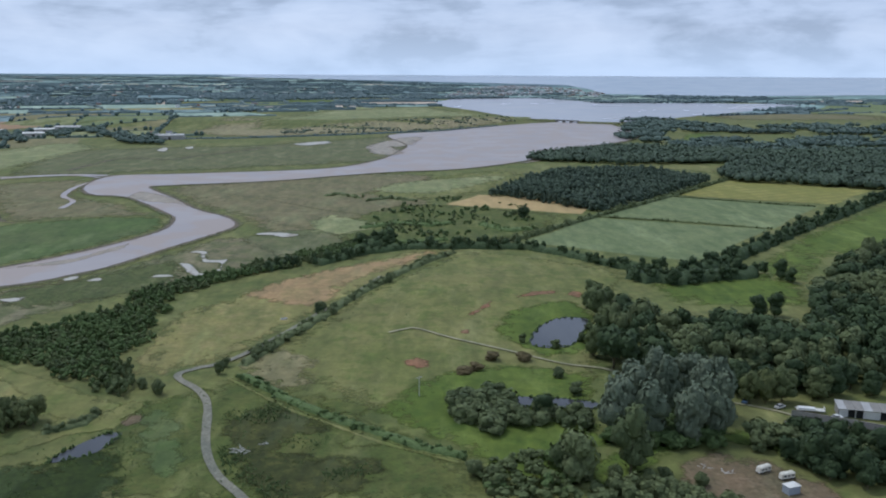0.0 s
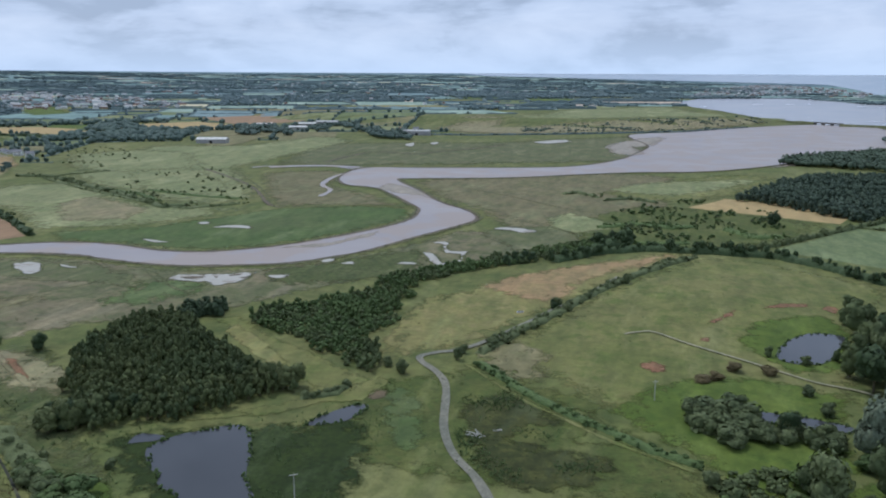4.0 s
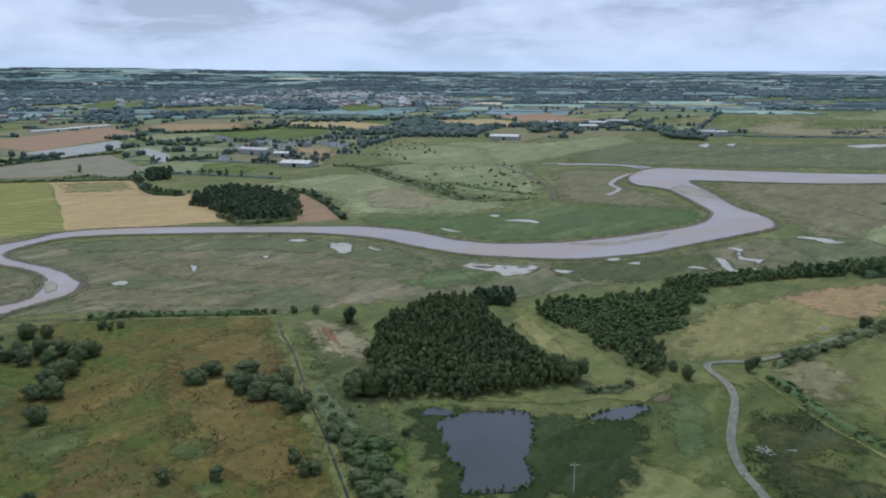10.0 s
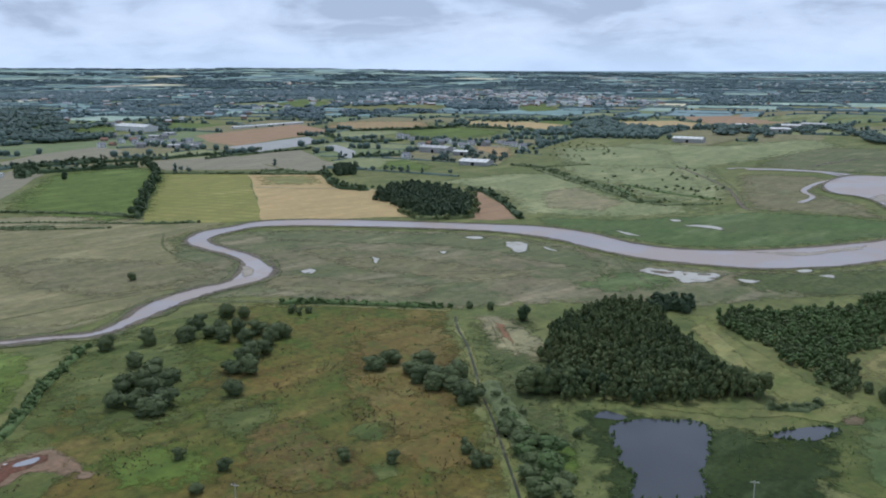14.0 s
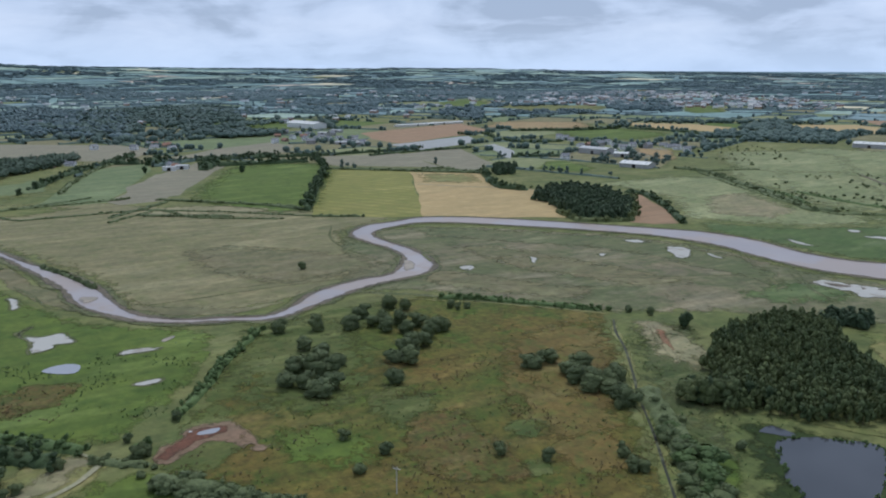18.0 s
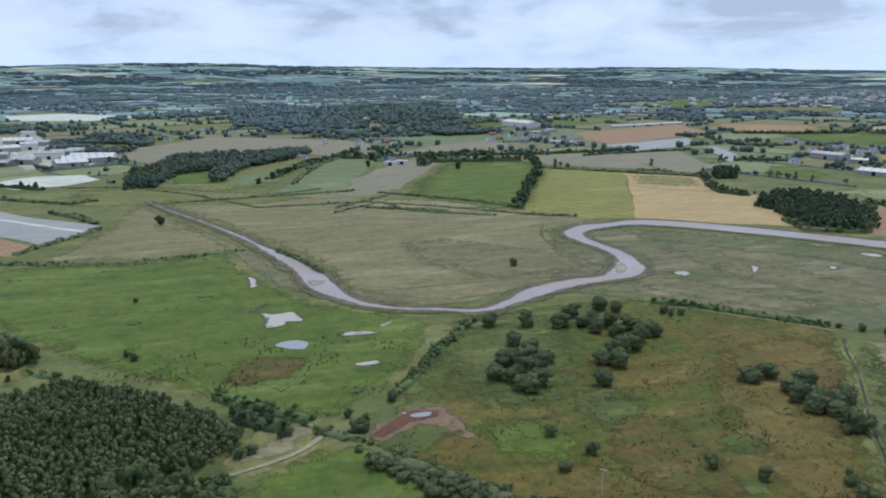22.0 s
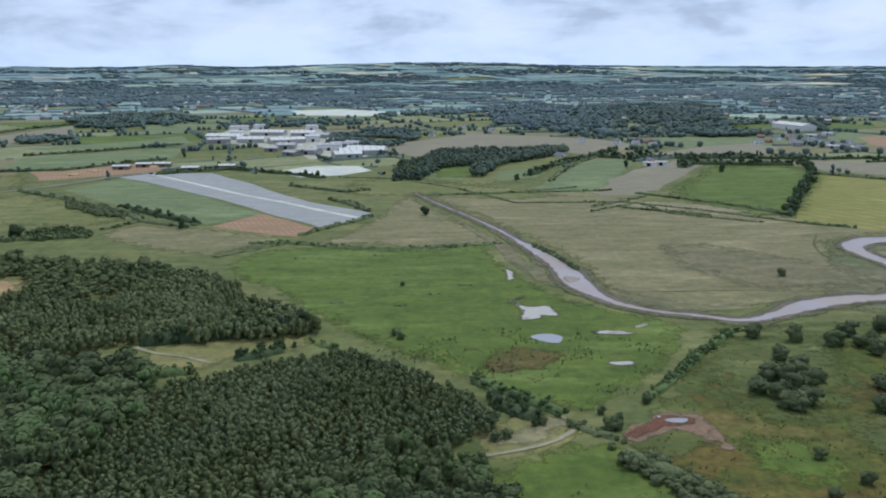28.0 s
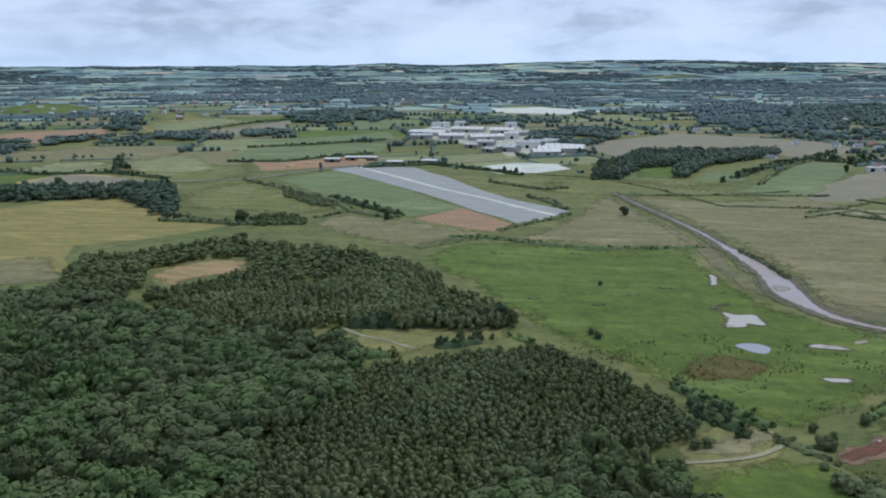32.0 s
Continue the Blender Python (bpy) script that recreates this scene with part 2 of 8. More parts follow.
# far covers, straw too: distance haze painted into the colour, paler and bluer
land("far_haze_grass", (0.09, 0.135, 0.158), (0.104, 0.15, 0.168), (0.078, 0.118, 0.144), 0.006, 0.05, 0.3)
land("far_haze_meadow", (0.136, 0.18, 0.182), (0.152, 0.19, 0.186), (0.12, 0.164, 0.168), 0.006, 0.05, 0.3)
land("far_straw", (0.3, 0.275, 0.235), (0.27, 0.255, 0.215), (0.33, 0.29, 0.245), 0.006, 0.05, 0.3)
land("far_haze_soil", (0.24, 0.195, 0.19), (0.225, 0.185, 0.18), (0.26, 0.21, 0.2), 0.006, 0.05, 0.3)
land("far_haze_wooded", (0.052, 0.084, 0.122), (0.068, 0.102, 0.136), (0.042, 0.07, 0.106), 0.0016, 0.012, 0.5)
land("far_haze_crop", (0.09, 0.13, 0.168), (0.104, 0.142, 0.174), (0.08, 0.116, 0.152), 0.006, 0.05, 0.3)
land("asphalt", (0.162, 0.157, 0.153), (0.196, 0.187, 0.178), (0.23, 0.221, 0.208), 0.3, 1.2, 0.35)
land("gravel", (0.27, 0.25, 0.195), (0.23, 0.22, 0.16), (0.31, 0.285, 0.23), 0.15, 1.0, 0.4)
land("meadow_pale", (0.184, 0.202, 0.096), (0.212, 0.218, 0.11), (0.152, 0.18, 0.078), 0.012, 0.2, 0.5)
land("drygrass", (0.225, 0.195, 0.115), (0.2, 0.185, 0.1), (0.25, 0.21, 0.13), 0.02, 0.2, 0.45)
land("bank", (0.09, 0.1, 0.04), (0.12, 0.12, 0.06), (0.065, 0.08, 0.03), 0.06, 0.4, 0.6)
land("wetmud", (0.125, 0.1, 0.088), (0.1, 0.085, 0.07), (0.15, 0.12, 0.105), 0.1, 0.6, 0.5, 0, 0, 0.85)
land("wetred", (0.13, 0.055, 0.04), (0.105, 0.05, 0.038), (0.165, 0.08, 0.06), 0.12, 0.6, 0.5)
land("pinksoil", (0.2, 0.128, 0.1), (0.17, 0.118, 0.088), (0.23, 0.15, 0.12), 0.1, 0.6, 0.5)
land("mudflat", (0.27, 0.222, 0.2), (0.24, 0.205, 0.19), (0.3, 0.25, 0.225), 0.03, 0.3, 0.25, 0, 0, 0.5)


def wet(name, base, second, rough=0.06, mud=(0.3, 0.26, 0.25), mud_from=0.56, mud_scale=0.012, ripple=0.03):
    """Open water, with bars of wet mud where mud_from is under 1."""
    m, n, l, b = lit(name, rough)
    pos = n.new("ShaderNodeNewGeometry").outputs["Position"]
    c = mixed(n, l, ranged(n, l, noise_of(n, l, pos, 0.01, 4), 0.35, 0.65), base, second)
    bar = ranged(n, l, noise_of(n, l, pos, mud_scale, 6, 0.6), mud_from, mud_from + 0.07)
    c = mixed(n, l, bar, c, mud)
    l.new(c, b.inputs["Base Color"])
    r = n.new("ShaderNodeMapRange")
    r.inputs["To Min"].default_value, r.inputs["To Max"].default_value = rough, max(rough, 0.42)
    l.new(bar, r.inputs["Value"])
    l.new(r.outputs["Result"], b.inputs["Roughness"])
    b.inputs["IOR"].default_value, b.inputs["Specular IOR Level"].default_value = 1.33, 0.5
    bump = n.new("ShaderNodeBump")
    bump.inputs["Strength"].default_value, bump.inputs["Distance"].default_value = 0.25, ripple
    l.new(noise_of(n, l, pos, 0.9, 4), bump.inputs["Height"])
    l.new(bump.outputs[0], b.inputs["Normal"])
    if name in SOFT:
        soften(n, l, b, pos)
    return m


wet("estuary", (0.285, 0.252, 0.245), (0.345, 0.305, 0.288), 0.46, (0.315, 0.255, 0.218), 0.47, 0.022)
wet("lagoon", (0.27, 0.275, 0.29), (0.31, 0.3, 0.3), 0.25, (0.33, 0.29, 0.27), 0.6, 0.004)
wet("sea", (0.26, 0.32, 0.375), (0.31, 0.36, 0.4), 0.25, (0.3, 0.3, 0.28), 2.0, ripple=0.0)
wet("pond", (0.045, 0.047, 0.05), (0.055, 0.056, 0.058), 0.03, mud_from=2.0)
wet("shallow", (0.36, 0.335, 0.285), (0.43, 0.4, 0.34), 0.5, (0.27, 0.235, 0.185), 0.54, 0.09)
wet("ditchwater", (0.022, 0.024, 0.016), (0.04, 0.04, 0.026), 0.8, (0.1, 0.1, 0.055), 0.55, 0.1)


def foliage(name, dark, light, rough=0.75):
    """Leaves: each tree its own tone, each tuft a little lighter or darker."""
    dark, light = (tuple(v * k for v, k in zip(c, (1.72, 1.68, 1.47))) for c in (dark, light))
    m, n, l, b = lit(name, rough)
    tone = n.new("ShaderNodeAttribute")
    tone.attribute_name = "tone"
    geo = n.new("ShaderNodeNewGeometry")
    info = n.new("ShaderNodeObjectInfo")
    add = n.new("ShaderNodeMath")
    add.operation = "ADD"
    l.new(tone.outputs["Fac"], add.inputs[0])
    l.new(info.outputs["Random"], add.inputs[1])
    half = n.new("ShaderNodeMath")
    half.operation = "MULTIPLY_ADD"
    half.inputs[1].default_value = 0.26
    l.new(geo.outputs["Random Per Island"], half.inputs[0])
    k = n.new("ShaderNodeMath")
    k.operation = "MULTIPLY"
    k.inputs[1].default_value = 0.5
    l.new(add.outputs[0], k.inputs[0])
    l.new(k.outputs[0], half.inputs[2])
    c = mixed(n, l, ranged(n, l, half.outputs[0], -0.1, 1.2), dark, light)
    leafy = noise_of(n, l, geo.outputs["Position"], 0.9, 5, 0.7)
    c = mixed(n, l, ranged(n, l, leafy, 0.36, 0.66), mixed(n, l, 1.0, c, (0.76, 0.77, 0.76), "MULTIPLY"), mixed(n, l, 1.0, c, (1.22, 1.2, 1.16), "MULTIPLY"))
    l.new(c, b.inputs["Base Color"])
    bump = n.new("ShaderNodeBump")
    bump.inputs["Strength"].default_value, bump.inputs["Distance"].default_value = 0.8, 0.7
    l.new(leafy, bump.inputs["Height"])
    l.new(bump.outputs[0], b.inputs["Normal"])
    b.inputs["Specular IOR Level"].default_value = 0.2
    return m


LEAF = {
    "oak": foliage("leaf_oak", (0.016, 0.028, 0.015), (0.04, 0.06, 0.027)),
    "copse": foliage("leaf_copse", (0.036, 0.052, 0.022), (0.092, 0.104, 0.045)),
    "scrub": foliage("leaf_scrub", (0.03, 0.052, 0.02), (0.074, 0.106, 0.04)),
    "birch": foliage("leaf_birch", (0.043, 0.062, 0.03), (0.106, 0.125, 0.062)),
    "willow": foliage("leaf_willow", (0.03, 0.045, 0.021), (0.076, 0.095, 0.042)),
    "poplar": foliage("leaf_poplar", (0.052, 0.071, 0.051), (0.116, 0.138, 0.104)),
    "fir": foliage("leaf_fir", (0.019, 0.032, 0.02), (0.04, 0.058, 0.032)),
    "thorn": foliage("leaf_thorn", (0.037, 0.052, 0.026), (0.088, 0.105, 0.05)),
    # far and mid leaves: blue distance haze mixed into the leaf colour, mid less
    "far": foliage("leaf_far_haze", (0.056, 0.082, 0.1), (0.084, 0.114, 0.128)),
    "mid": foliage("leaf_mid_haze", (0.04, 0.061, 0.062), (0.068, 0.095, 0.086)),
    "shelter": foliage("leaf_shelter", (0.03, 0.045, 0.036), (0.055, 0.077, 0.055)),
    "redbush": foliage("leaf_bramble", (0.055, 0.05, 0.026), (0.105, 0.08, 0.045)),
}
land("bark", (0.09, 0.075, 0.055), (0.12, 0.1, 0.075), (0.07, 0.06, 0.045), 0.6, 4.0, 0.5)

# ---- the lie of the land
EYE = Vector((0, -12, 110))
NEAR, SPAN = 2000.0, 2850.0


def relief(x, y):
    """Height of the land: a low pasture hill and a plateau across the estuary."""
    u, v = (x - 5) / 62, (y - 425) / 80
    h = 4.0 * math.exp(-u * u - v * v)
    u, v = (x + 420) / 620, (y - 2080) / 330
    d = math.sqrt(u * u + v * v)
    k = min(1.0, max(0.0, (1.12 - d) / 0.28))
    return h + 12 * k * k * (3 - 2 * k)


def hills(x, y):
    """Far inland hills, by the direction in which they stand."""
    far = math.hypot(x, y + 12)
    k = min(1.0, max(0.0, (far - 5200) / 6800))
    if k == 0:
        return 0.0
    turn = math.degrees(math.atan2(-x, y + 12))
    inland = min(1.0, max(0.0, (turn - 30) / 26)) * min(1.0, max(0.0, (240 - turn) / 20)) if turn > -90 else 0.0
    top = 3.6 + 8 * math.exp(-((turn - 90) / 8) ** 2) + 4 * math.exp(-((turn - 106.5) / 2.2) ** 2)
    top += 1.6 * noise.noise((turn * 0.16, 3.1, 0)) + 1.1 * noise.noise((turn * 0.6, 7.7, 0))
    return inland * k * k * (3 - 2 * k) * (110 + 8.0 * top)


def spot(x, y, lift=0.0):
    """A place on the land, lift metres above it. Beyond two kilometres the land is drawn in towards the eye, so that all of it stays within five."""
    p = Vector((x, y, relief(x, y) + hills(x, y) + lift))
    far = math.hypot(x - EYE.x, y - EYE.y)
    if far > NEAR:
        p = EYE + (p - EYE) * shrink(x, y)
    return p


def shrink(x, y):
    far = math.hypot(x - EYE.x, y - EYE.y)
    return 1.0 if far <= NEAR else (NEAR + SPAN * (far - NEAR) / (far - NEAR + SPAN)) / far


LAID, SHIFT = [], [0.0]


def lay(points, level):
    """Give a cover a height of its own among the covers that it crosses."""
    xs, ys = [p[0] for p in points], [p[1] for p in points]
    x0, x1, y0, y1 = min(xs) - 8, max(xs) + 8, min(ys) - 8, max(ys) + 8
    taken = [h for a0, a1, b0, b1, h in LAID if a0 < x1 and x0 < a1 and b0 < y1 and y0 < b1]
    h = level * 0.06
    while any(abs(h - t) < 0.0038 for t in taken):
        h += 0.004
    LAID.append((x0, x1, y0, y1, h))
    SHIFT[0] = h - level * 0.06


def lift_of(x, y, level):
    """Covers lie on one another in thin layers, thicker far off; no two share a plane."""
    return (level * 0.06 + SHIFT[0]) * max(1.0, math.hypot(x, y) / 450) + ((0.03 if y < 900 else 0.12) * level if relief(x, y) > 0.05 else 0)


def mesh_of(name, verts, faces, mats, smooth=False):
    me = bpy.data.meshes.new(name)
    me.from_pydata([tuple(v) for v in verts], [], faces)
    for m in mats:
        me.materials.append(m)
    if smooth:
        me.polygons.foreach_set("use_smooth", [True] * len(me.polygons))
    me.attributes.new("edge", "FLOAT", "POINT").data.foreach_set("value", [1.0] * len(verts))
    me.update()
    return me


def ground_sheet():
    rings = [0.0]
    while rings[-1] < 60000:
        rings.append(rings[-1] + max(9.0, rings[-1] * 0.035))
    steps = 300
    verts, faces = [spot(0, -12)], []
    for r in rings[1:]:
        for k in range(steps):
            a = 2 * math.pi * k / steps
            verts.append(spot(r * math.sin(a), r * math.cos(a) - 12))
    for k in range(steps):
        faces.append((0, 1 + (k + 1) % steps, 1 + k))
    for i in range(len(rings) - 2):
        o = 1 + i * steps
        for k in range(steps):
            j = (k + 1) % steps
            faces.append((o + k, o + j, o + steps + j, o + steps + k))
    # outer rings take the bluer covers, with distance haze in their base colour
    me = mesh_of("ground", verts, faces, [M["base_land"], M["far_haze_grass"], M["far_haze_wooded"]], True)
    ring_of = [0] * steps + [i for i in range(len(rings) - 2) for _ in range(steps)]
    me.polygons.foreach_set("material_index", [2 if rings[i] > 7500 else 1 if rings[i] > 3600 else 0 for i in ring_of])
    me.flip_normals() if me.polygons[5].normal.z < 0 else None
    tagged(new("ground", me), "flat olive-green marsh and farmland reaching to low hills", "ground", kind="structure")


def inside(x, y, poly):
    hit = False
    j = len(poly) - 1
    for i in range(len(poly)):
        (xi, yi), (xj, yj) = poly[i], poly[j]
        if (yi > y) != (yj > y) and x < (xj - xi) * (y - yi) / (yj - yi) + xi:
            hit = not hit
        j = i
    return hit


def rounded(poly, closed=True, parts=4):
    """A smooth line through the corners (Catmull-Rom)."""
    out, n = [], len(poly)
    for i in range(n if closed else n - 1):
        p0, p1, p2, p3 = (Vector(poly[(i + k) % n] if closed else poly[min(max(i + k, 0), n - 1)]) for k in (-1, 0, 1, 2))
        for s in range(parts):
            t = s / parts
            out.append(tuple(0.5 * (2 * p1 + (p2 - p0) * t + (2 * p0 - 5 * p1 + 4 * p2 - p3) * t * t + (3 * p1 - p0 - 3 * p2 + p3) * t ** 3)))
    if not closed:
        out.append(tuple(poly[-1]))
    return out


def ragged(poly, amount, step):
    """The same outline with its edges wandering a little."""
    out = []
    for i in range(len(poly)):
        a, b = Vector(poly[i]), Vector(poly[(i + 1) % len(poly)])
        n = max(1, min(24, int((b - a).length / step)))
        for k in range(n):
            p = a.lerp(b, k / n)
            w = noise.noise_vector((p.x / (step * 3), p.y / (step * 3), 1.7)) * amount
            out.append((p.x + w.x, p.y + w.y))
    return out


def sheet_mesh(name, outline, mat, level):
    """A thin sheet of ground cover inside an outline, laid on the land."""
    lay(outline, level)
    xs, ys = [p[0] for p in outline], [p[1] for p in outline]
    far = math.hypot(sum(xs) / len(xs), sum(ys) / len(ys))
    step = 9.0 if far < 620 else max(25.0, far * 0.04)
    turned = outline[1:] + outline[:1]
    area = abs(sum(p[0] * q[1] - q[0] * p[1] for p, q in zip(outline, turned))) / 2
    wide = 2 * area / sum(math.hypot(q[0] - p[0], q[1] - p[1]) for p, q in zip(outline, turned))
    if mat.name in SOFT:
        step = min(step, max(1.0, wide * 0.45))
    pts = [Vector(p) for p in outline]
    if (max(xs) - min(xs)) * (max(ys) - min(ys)) / step ** 2 < 20000:
        y = min(ys) + step / 2
        while y < max(ys):
            x = min(xs) + step / 2
            while x < max(xs):
                if inside(x, y, outline):
                    pts.append(Vector((x, y)))
                x += step
            y += step
    edges = [(i, (i + 1) % len(outline)) for i in range(len(outline))]
    v, _, f, *_ = delaunay_2d_cdt(pts, edges, [], 1, 0.01)
    me = mesh_of(name, [spot(p.x, p.y, lift_of(p.x, p.y, level)) for p in v], [tuple(t) for t in f], [mat], True)
    if len(me.polygons) and me.polygons[0].normal.z < 0:
        me.flip_normals()
    if mat.name in SOFT:
        ring = np.array(outline)
        nxt = np.roll(ring, -1, 0)
        d = nxt - ring
        q = np.array([(p.x, p.y) for p in v])[:, None] - ring[None]
        k = np.clip((q * d).sum(2) / np.maximum((d * d).sum(1), 1e-6), 0, 1)
        gap = np.linalg.norm(q - k[..., None] * d, axis=2).min(1)
        me.attributes["edge"].data.foreach_set("value", np.clip(gap / ((0.4 if name == "lush_strip" else 0.5 if name in ("dark_rough", "rust_patch", "marsh_pale") else 0.85) * wide if name.split("_")[-1] in ("patch", "rough", "pale", "spur", "strip") else min(2.0 if mat.name in ("shallow", "lagoon") else 16.0 if far < 620 else step * 0.9, 0.45 * wide)), 0, 1).astype(np.float32))
    return me


COVER = []
WATERY = ("estuary", "lagoon", "sea", "pond", "shallow")
LOOK = {
    "lagoon": "wide silvery tidal lagoon beyond the embankment", "sea": "flat grey-blue sea out to the horizon",
    "pond": "still dark pond reflecting the grey sky", "pool": "shallow silvery marsh pool",
}


def field(name, mat, level, label, *corners):
    far = math.hypot(*corners[0])
    if mat.name in WATERY:
        outline = rounded(corners, True, 3) if far < 1500 else list(corners)
        if far < 1500:
            outline = ragged(outline, 1.5 if name == "pool" else 0.9, 2.0)
        if name == "pool" and mat.name == "shallow":
            strip("mud_rim", outline + outline[:1], M["bank"], 3, (-1.3, 1.3), "dark muddy rim of a marsh pool")
    else:
        outline = ragged(corners, max(1.2, far * 0.006), max(7.0, far * 0.02))
    COVER.append((outline, mat.name))
    if name == "pond" and far < 450:
        RIMS.append(outline)
    ob = new(name, sheet_mesh(name, outline, mat, level))
    label = label or LOOK.get(name) or {"lush": "bright green grazing pasture", "pasture": "dull green pasture", "barley_green": "yellow-green striped barley field", "barley": "yellow-green ripening barley field", "straw": "pale golden cereal field",
        "crop": "blue-green drilled crop field", "redplough": "bare reddish brown ploughed field", "stubble": "grey-brown stubble field", "net": "field under blue-grey crop netting",
        "netlight": "field under pale crop netting", "cuthay": "orange-tan cut hay field", "hay": "pale dry meadow grass", "heather": "dark brownish heathy grass", "reed": "dark green reed marsh",
        "redsoil": "bare red-brown earth", "bare": "bare brown earth", "concrete": "pale concrete works yard", "saltmarsh": "olive and straw coloured saltmarsh", "marsh_brown": "brown saltmarsh",
        "marsh_green": "green saltmarsh", "marsh_dark": "dark green saltmarsh", "rough_pasture": "rusty brown and green rough pasture"}.get(mat.name, "rough green grassland")
    return tagged(ob, label, name.split("_")[-1] if mat.name not in WATERY else "water", kind="structure")


RIMS = []


def reach(name, bank_a, bank_b):
    """A stretch of the tidal river between its two banks, with a dark muddy margin."""
    a, b = rounded(bank_a, False), rounded(bank_b, False)
    outline = a + b[::-1]
    COVER.append((outline, "estuary"))
    tagged(new("river", sheet_mesh("river", outline, M["estuary"], 3)), "pinkish grey tidal river at low water between mud banks", "river", kind="structure")
    for line, side in ((a, 1), (b, -1)):
        strip("river_bank", line, M["bank"], 4, (-0.5, 6.0) if side > 0 else (-6.0, 0.5), "rough grassy bank along the tidal river")
        strip("mud_margin", line, M["wetmud"], 5, (-1.8, 3.2) if side > 0 else (-3.2, 1.8), "bare grey-brown mud margin of the tidal river")


def strip(name, line, mat, level, across, label, category="bank"):
    """A strip that follows a line, from across[0] to across[1] metres to its side."""
    lay(line, level)
    verts, faces = [], []
    for i, p in enumerate(line):
        d = Vector(line[min(i + 1, len(line) - 1)]) - Vector(line[max(i - 1, 0)])
        d = d.normalized() if d.length else Vector((1, 0))
        side = Vector((d.y, -d.x))
        for k in (0, 0.5, 1):
            w = across[0] + (across[1] - across[0]) * k
            w *= 1 + (0.7 if mat.name in SOFT else 0.3) * noise.noise((p[0] / 11, p[1] / 11, across[0]))
            q = Vector(p) + side * w
            verts.append(spot(q.x, q.y, lift_of(q.x, q.y, level)))
    for i in range(len(line) - 1):
        for k in (3 * i, 3 * i + 1):
            faces.append((k, k + 3, k + 4, k + 1))
    me = mesh_of(name, verts, faces, [mat], True)
    if mat.name in SOFT:
        me.attributes["edge"].data.foreach_set("value", np.tile(np.array([0.0, 0.8, 0.0], dtype=np.float32), len(line)))
    me.flip_normals() if me.polygons[0].normal.z < 0 else None
    return tagged(new(name, me), label, category, kind="structure")


def way(name, mat, width, level, label, *line):
    smooth = rounded(line, False, 6)
    COVER.append(([tuple(p) for p in smooth], "way"))
    return strip(name, smooth, mat, level, (-width / 2, width / 2), label, name.split("_")[-1])


# ---- trees
def blob(rng, segments=1):
    bm = bmesh.new()
    bmesh.ops.create_icosphere(bm, subdivisions=segments, radius=1.0)
    v = np.array([p.co[:] for p in bm.verts])
    f = np.array([[q.index for q in t.verts] for t in bm.faces])
    bm.free()
    return v * (1 + rng.uniform(-0.2, 0.2, (len(v), 1))), f


def crown(kind, seed, lobes, tufts, size):
    """A crown one metre high and about one wide: lobes hung round a stem, each dressed in small leafy tufts."""
    rng = np.random.default_rng(seed)
    V, F, off = [], [], 0
    for i in range(lobes):
        a = rng.uniform(0, 2 * math.pi)
        if kind == "fir":
            h = 0.12 + 0.8 * (i + 0.5) / lobes
            c, r = np.array([0.1 * math.cos(a), 0.1 * math.sin(a), h]), 0.06 + 0.36 * (1 - h)
        elif kind in ("birch", "poplar"):
            h = 0.24 + 0.58 * (i + rng.uniform(0.2, 0.8)) / lobes
            d = rng.uniform(0.08, 0.3) * (1.2 - 0.7 * h)
            c, r = np.array([d * math.cos(a), d * math.sin(a), h]), rng.uniform(0.2, 0.27) * (1.1 - 0.15 * h)
        else:
            h = rng.uniform(0.22, 0.8) if kind in ("oak", "copse", "willow") else rng.uniform(0.1, 0.72)
            d = rng.uniform(0.05, 0.3) * math.sqrt(max(0.1, 1 - (2 * h - 0.95) ** 2))
            c, r = np.array([d * math.cos(a), d * math.sin(a), h]), rng.uniform(0.17, 0.27)
        if lobes == 1:
            c, r = np.array([0.0, 0.0, 0.5]), 0.42
        if i == 0 and kind in ("thorn", "redbush", "willow"):
            c, r = np.array([0.0, 0.0, 0.42]), 0.37
        if kind == "poplar":
            r *= 0.88
        v, f = blob(rng)
        if lobes == 1:
            v = v * rng.uniform(0.7, 1.25, (len(v), 1))
        v = v * r * (1, 1, 0.9) * 0.86 + c
        V.append(v), F.append(f + off)
        off += len(v)
        n = rng.normal(size=(tufts, 3))
        n[:, 2] = np.abs(n[:, 2]) * 0.9 + rng.uniform(-0.5, 0.2, tufts)
        n /= np.linalg.norm(n, axis=1)[:, None]
        p = c + n * r * rng.uniform(0.82, 1.12, (tufts, 1))
        t1 = np.cross(n, rng.normal(size=(tufts, 3)))
        t1 /= np.linalg.norm(t1, axis=1)[:, None]
        t2 = np.cross(n, t1) + n * rng.uniform(-0.35, 0.35, (tufts, 1))
        s = size * rng.uniform(0.6, 1.3, (tufts, 1))
        tri = np.stack([p + t1 * s, p - t1 * s * 0.6 + t2 * s, p - t1 * s * 0.6 - t2 * s], 1).reshape(-1, 3)
        V.append(tri), F.append(np.arange(tufts * 3).reshape(-1, 3) + off)
        off += tufts * 3
    return np.concatenate(V), np.concatenate(F)


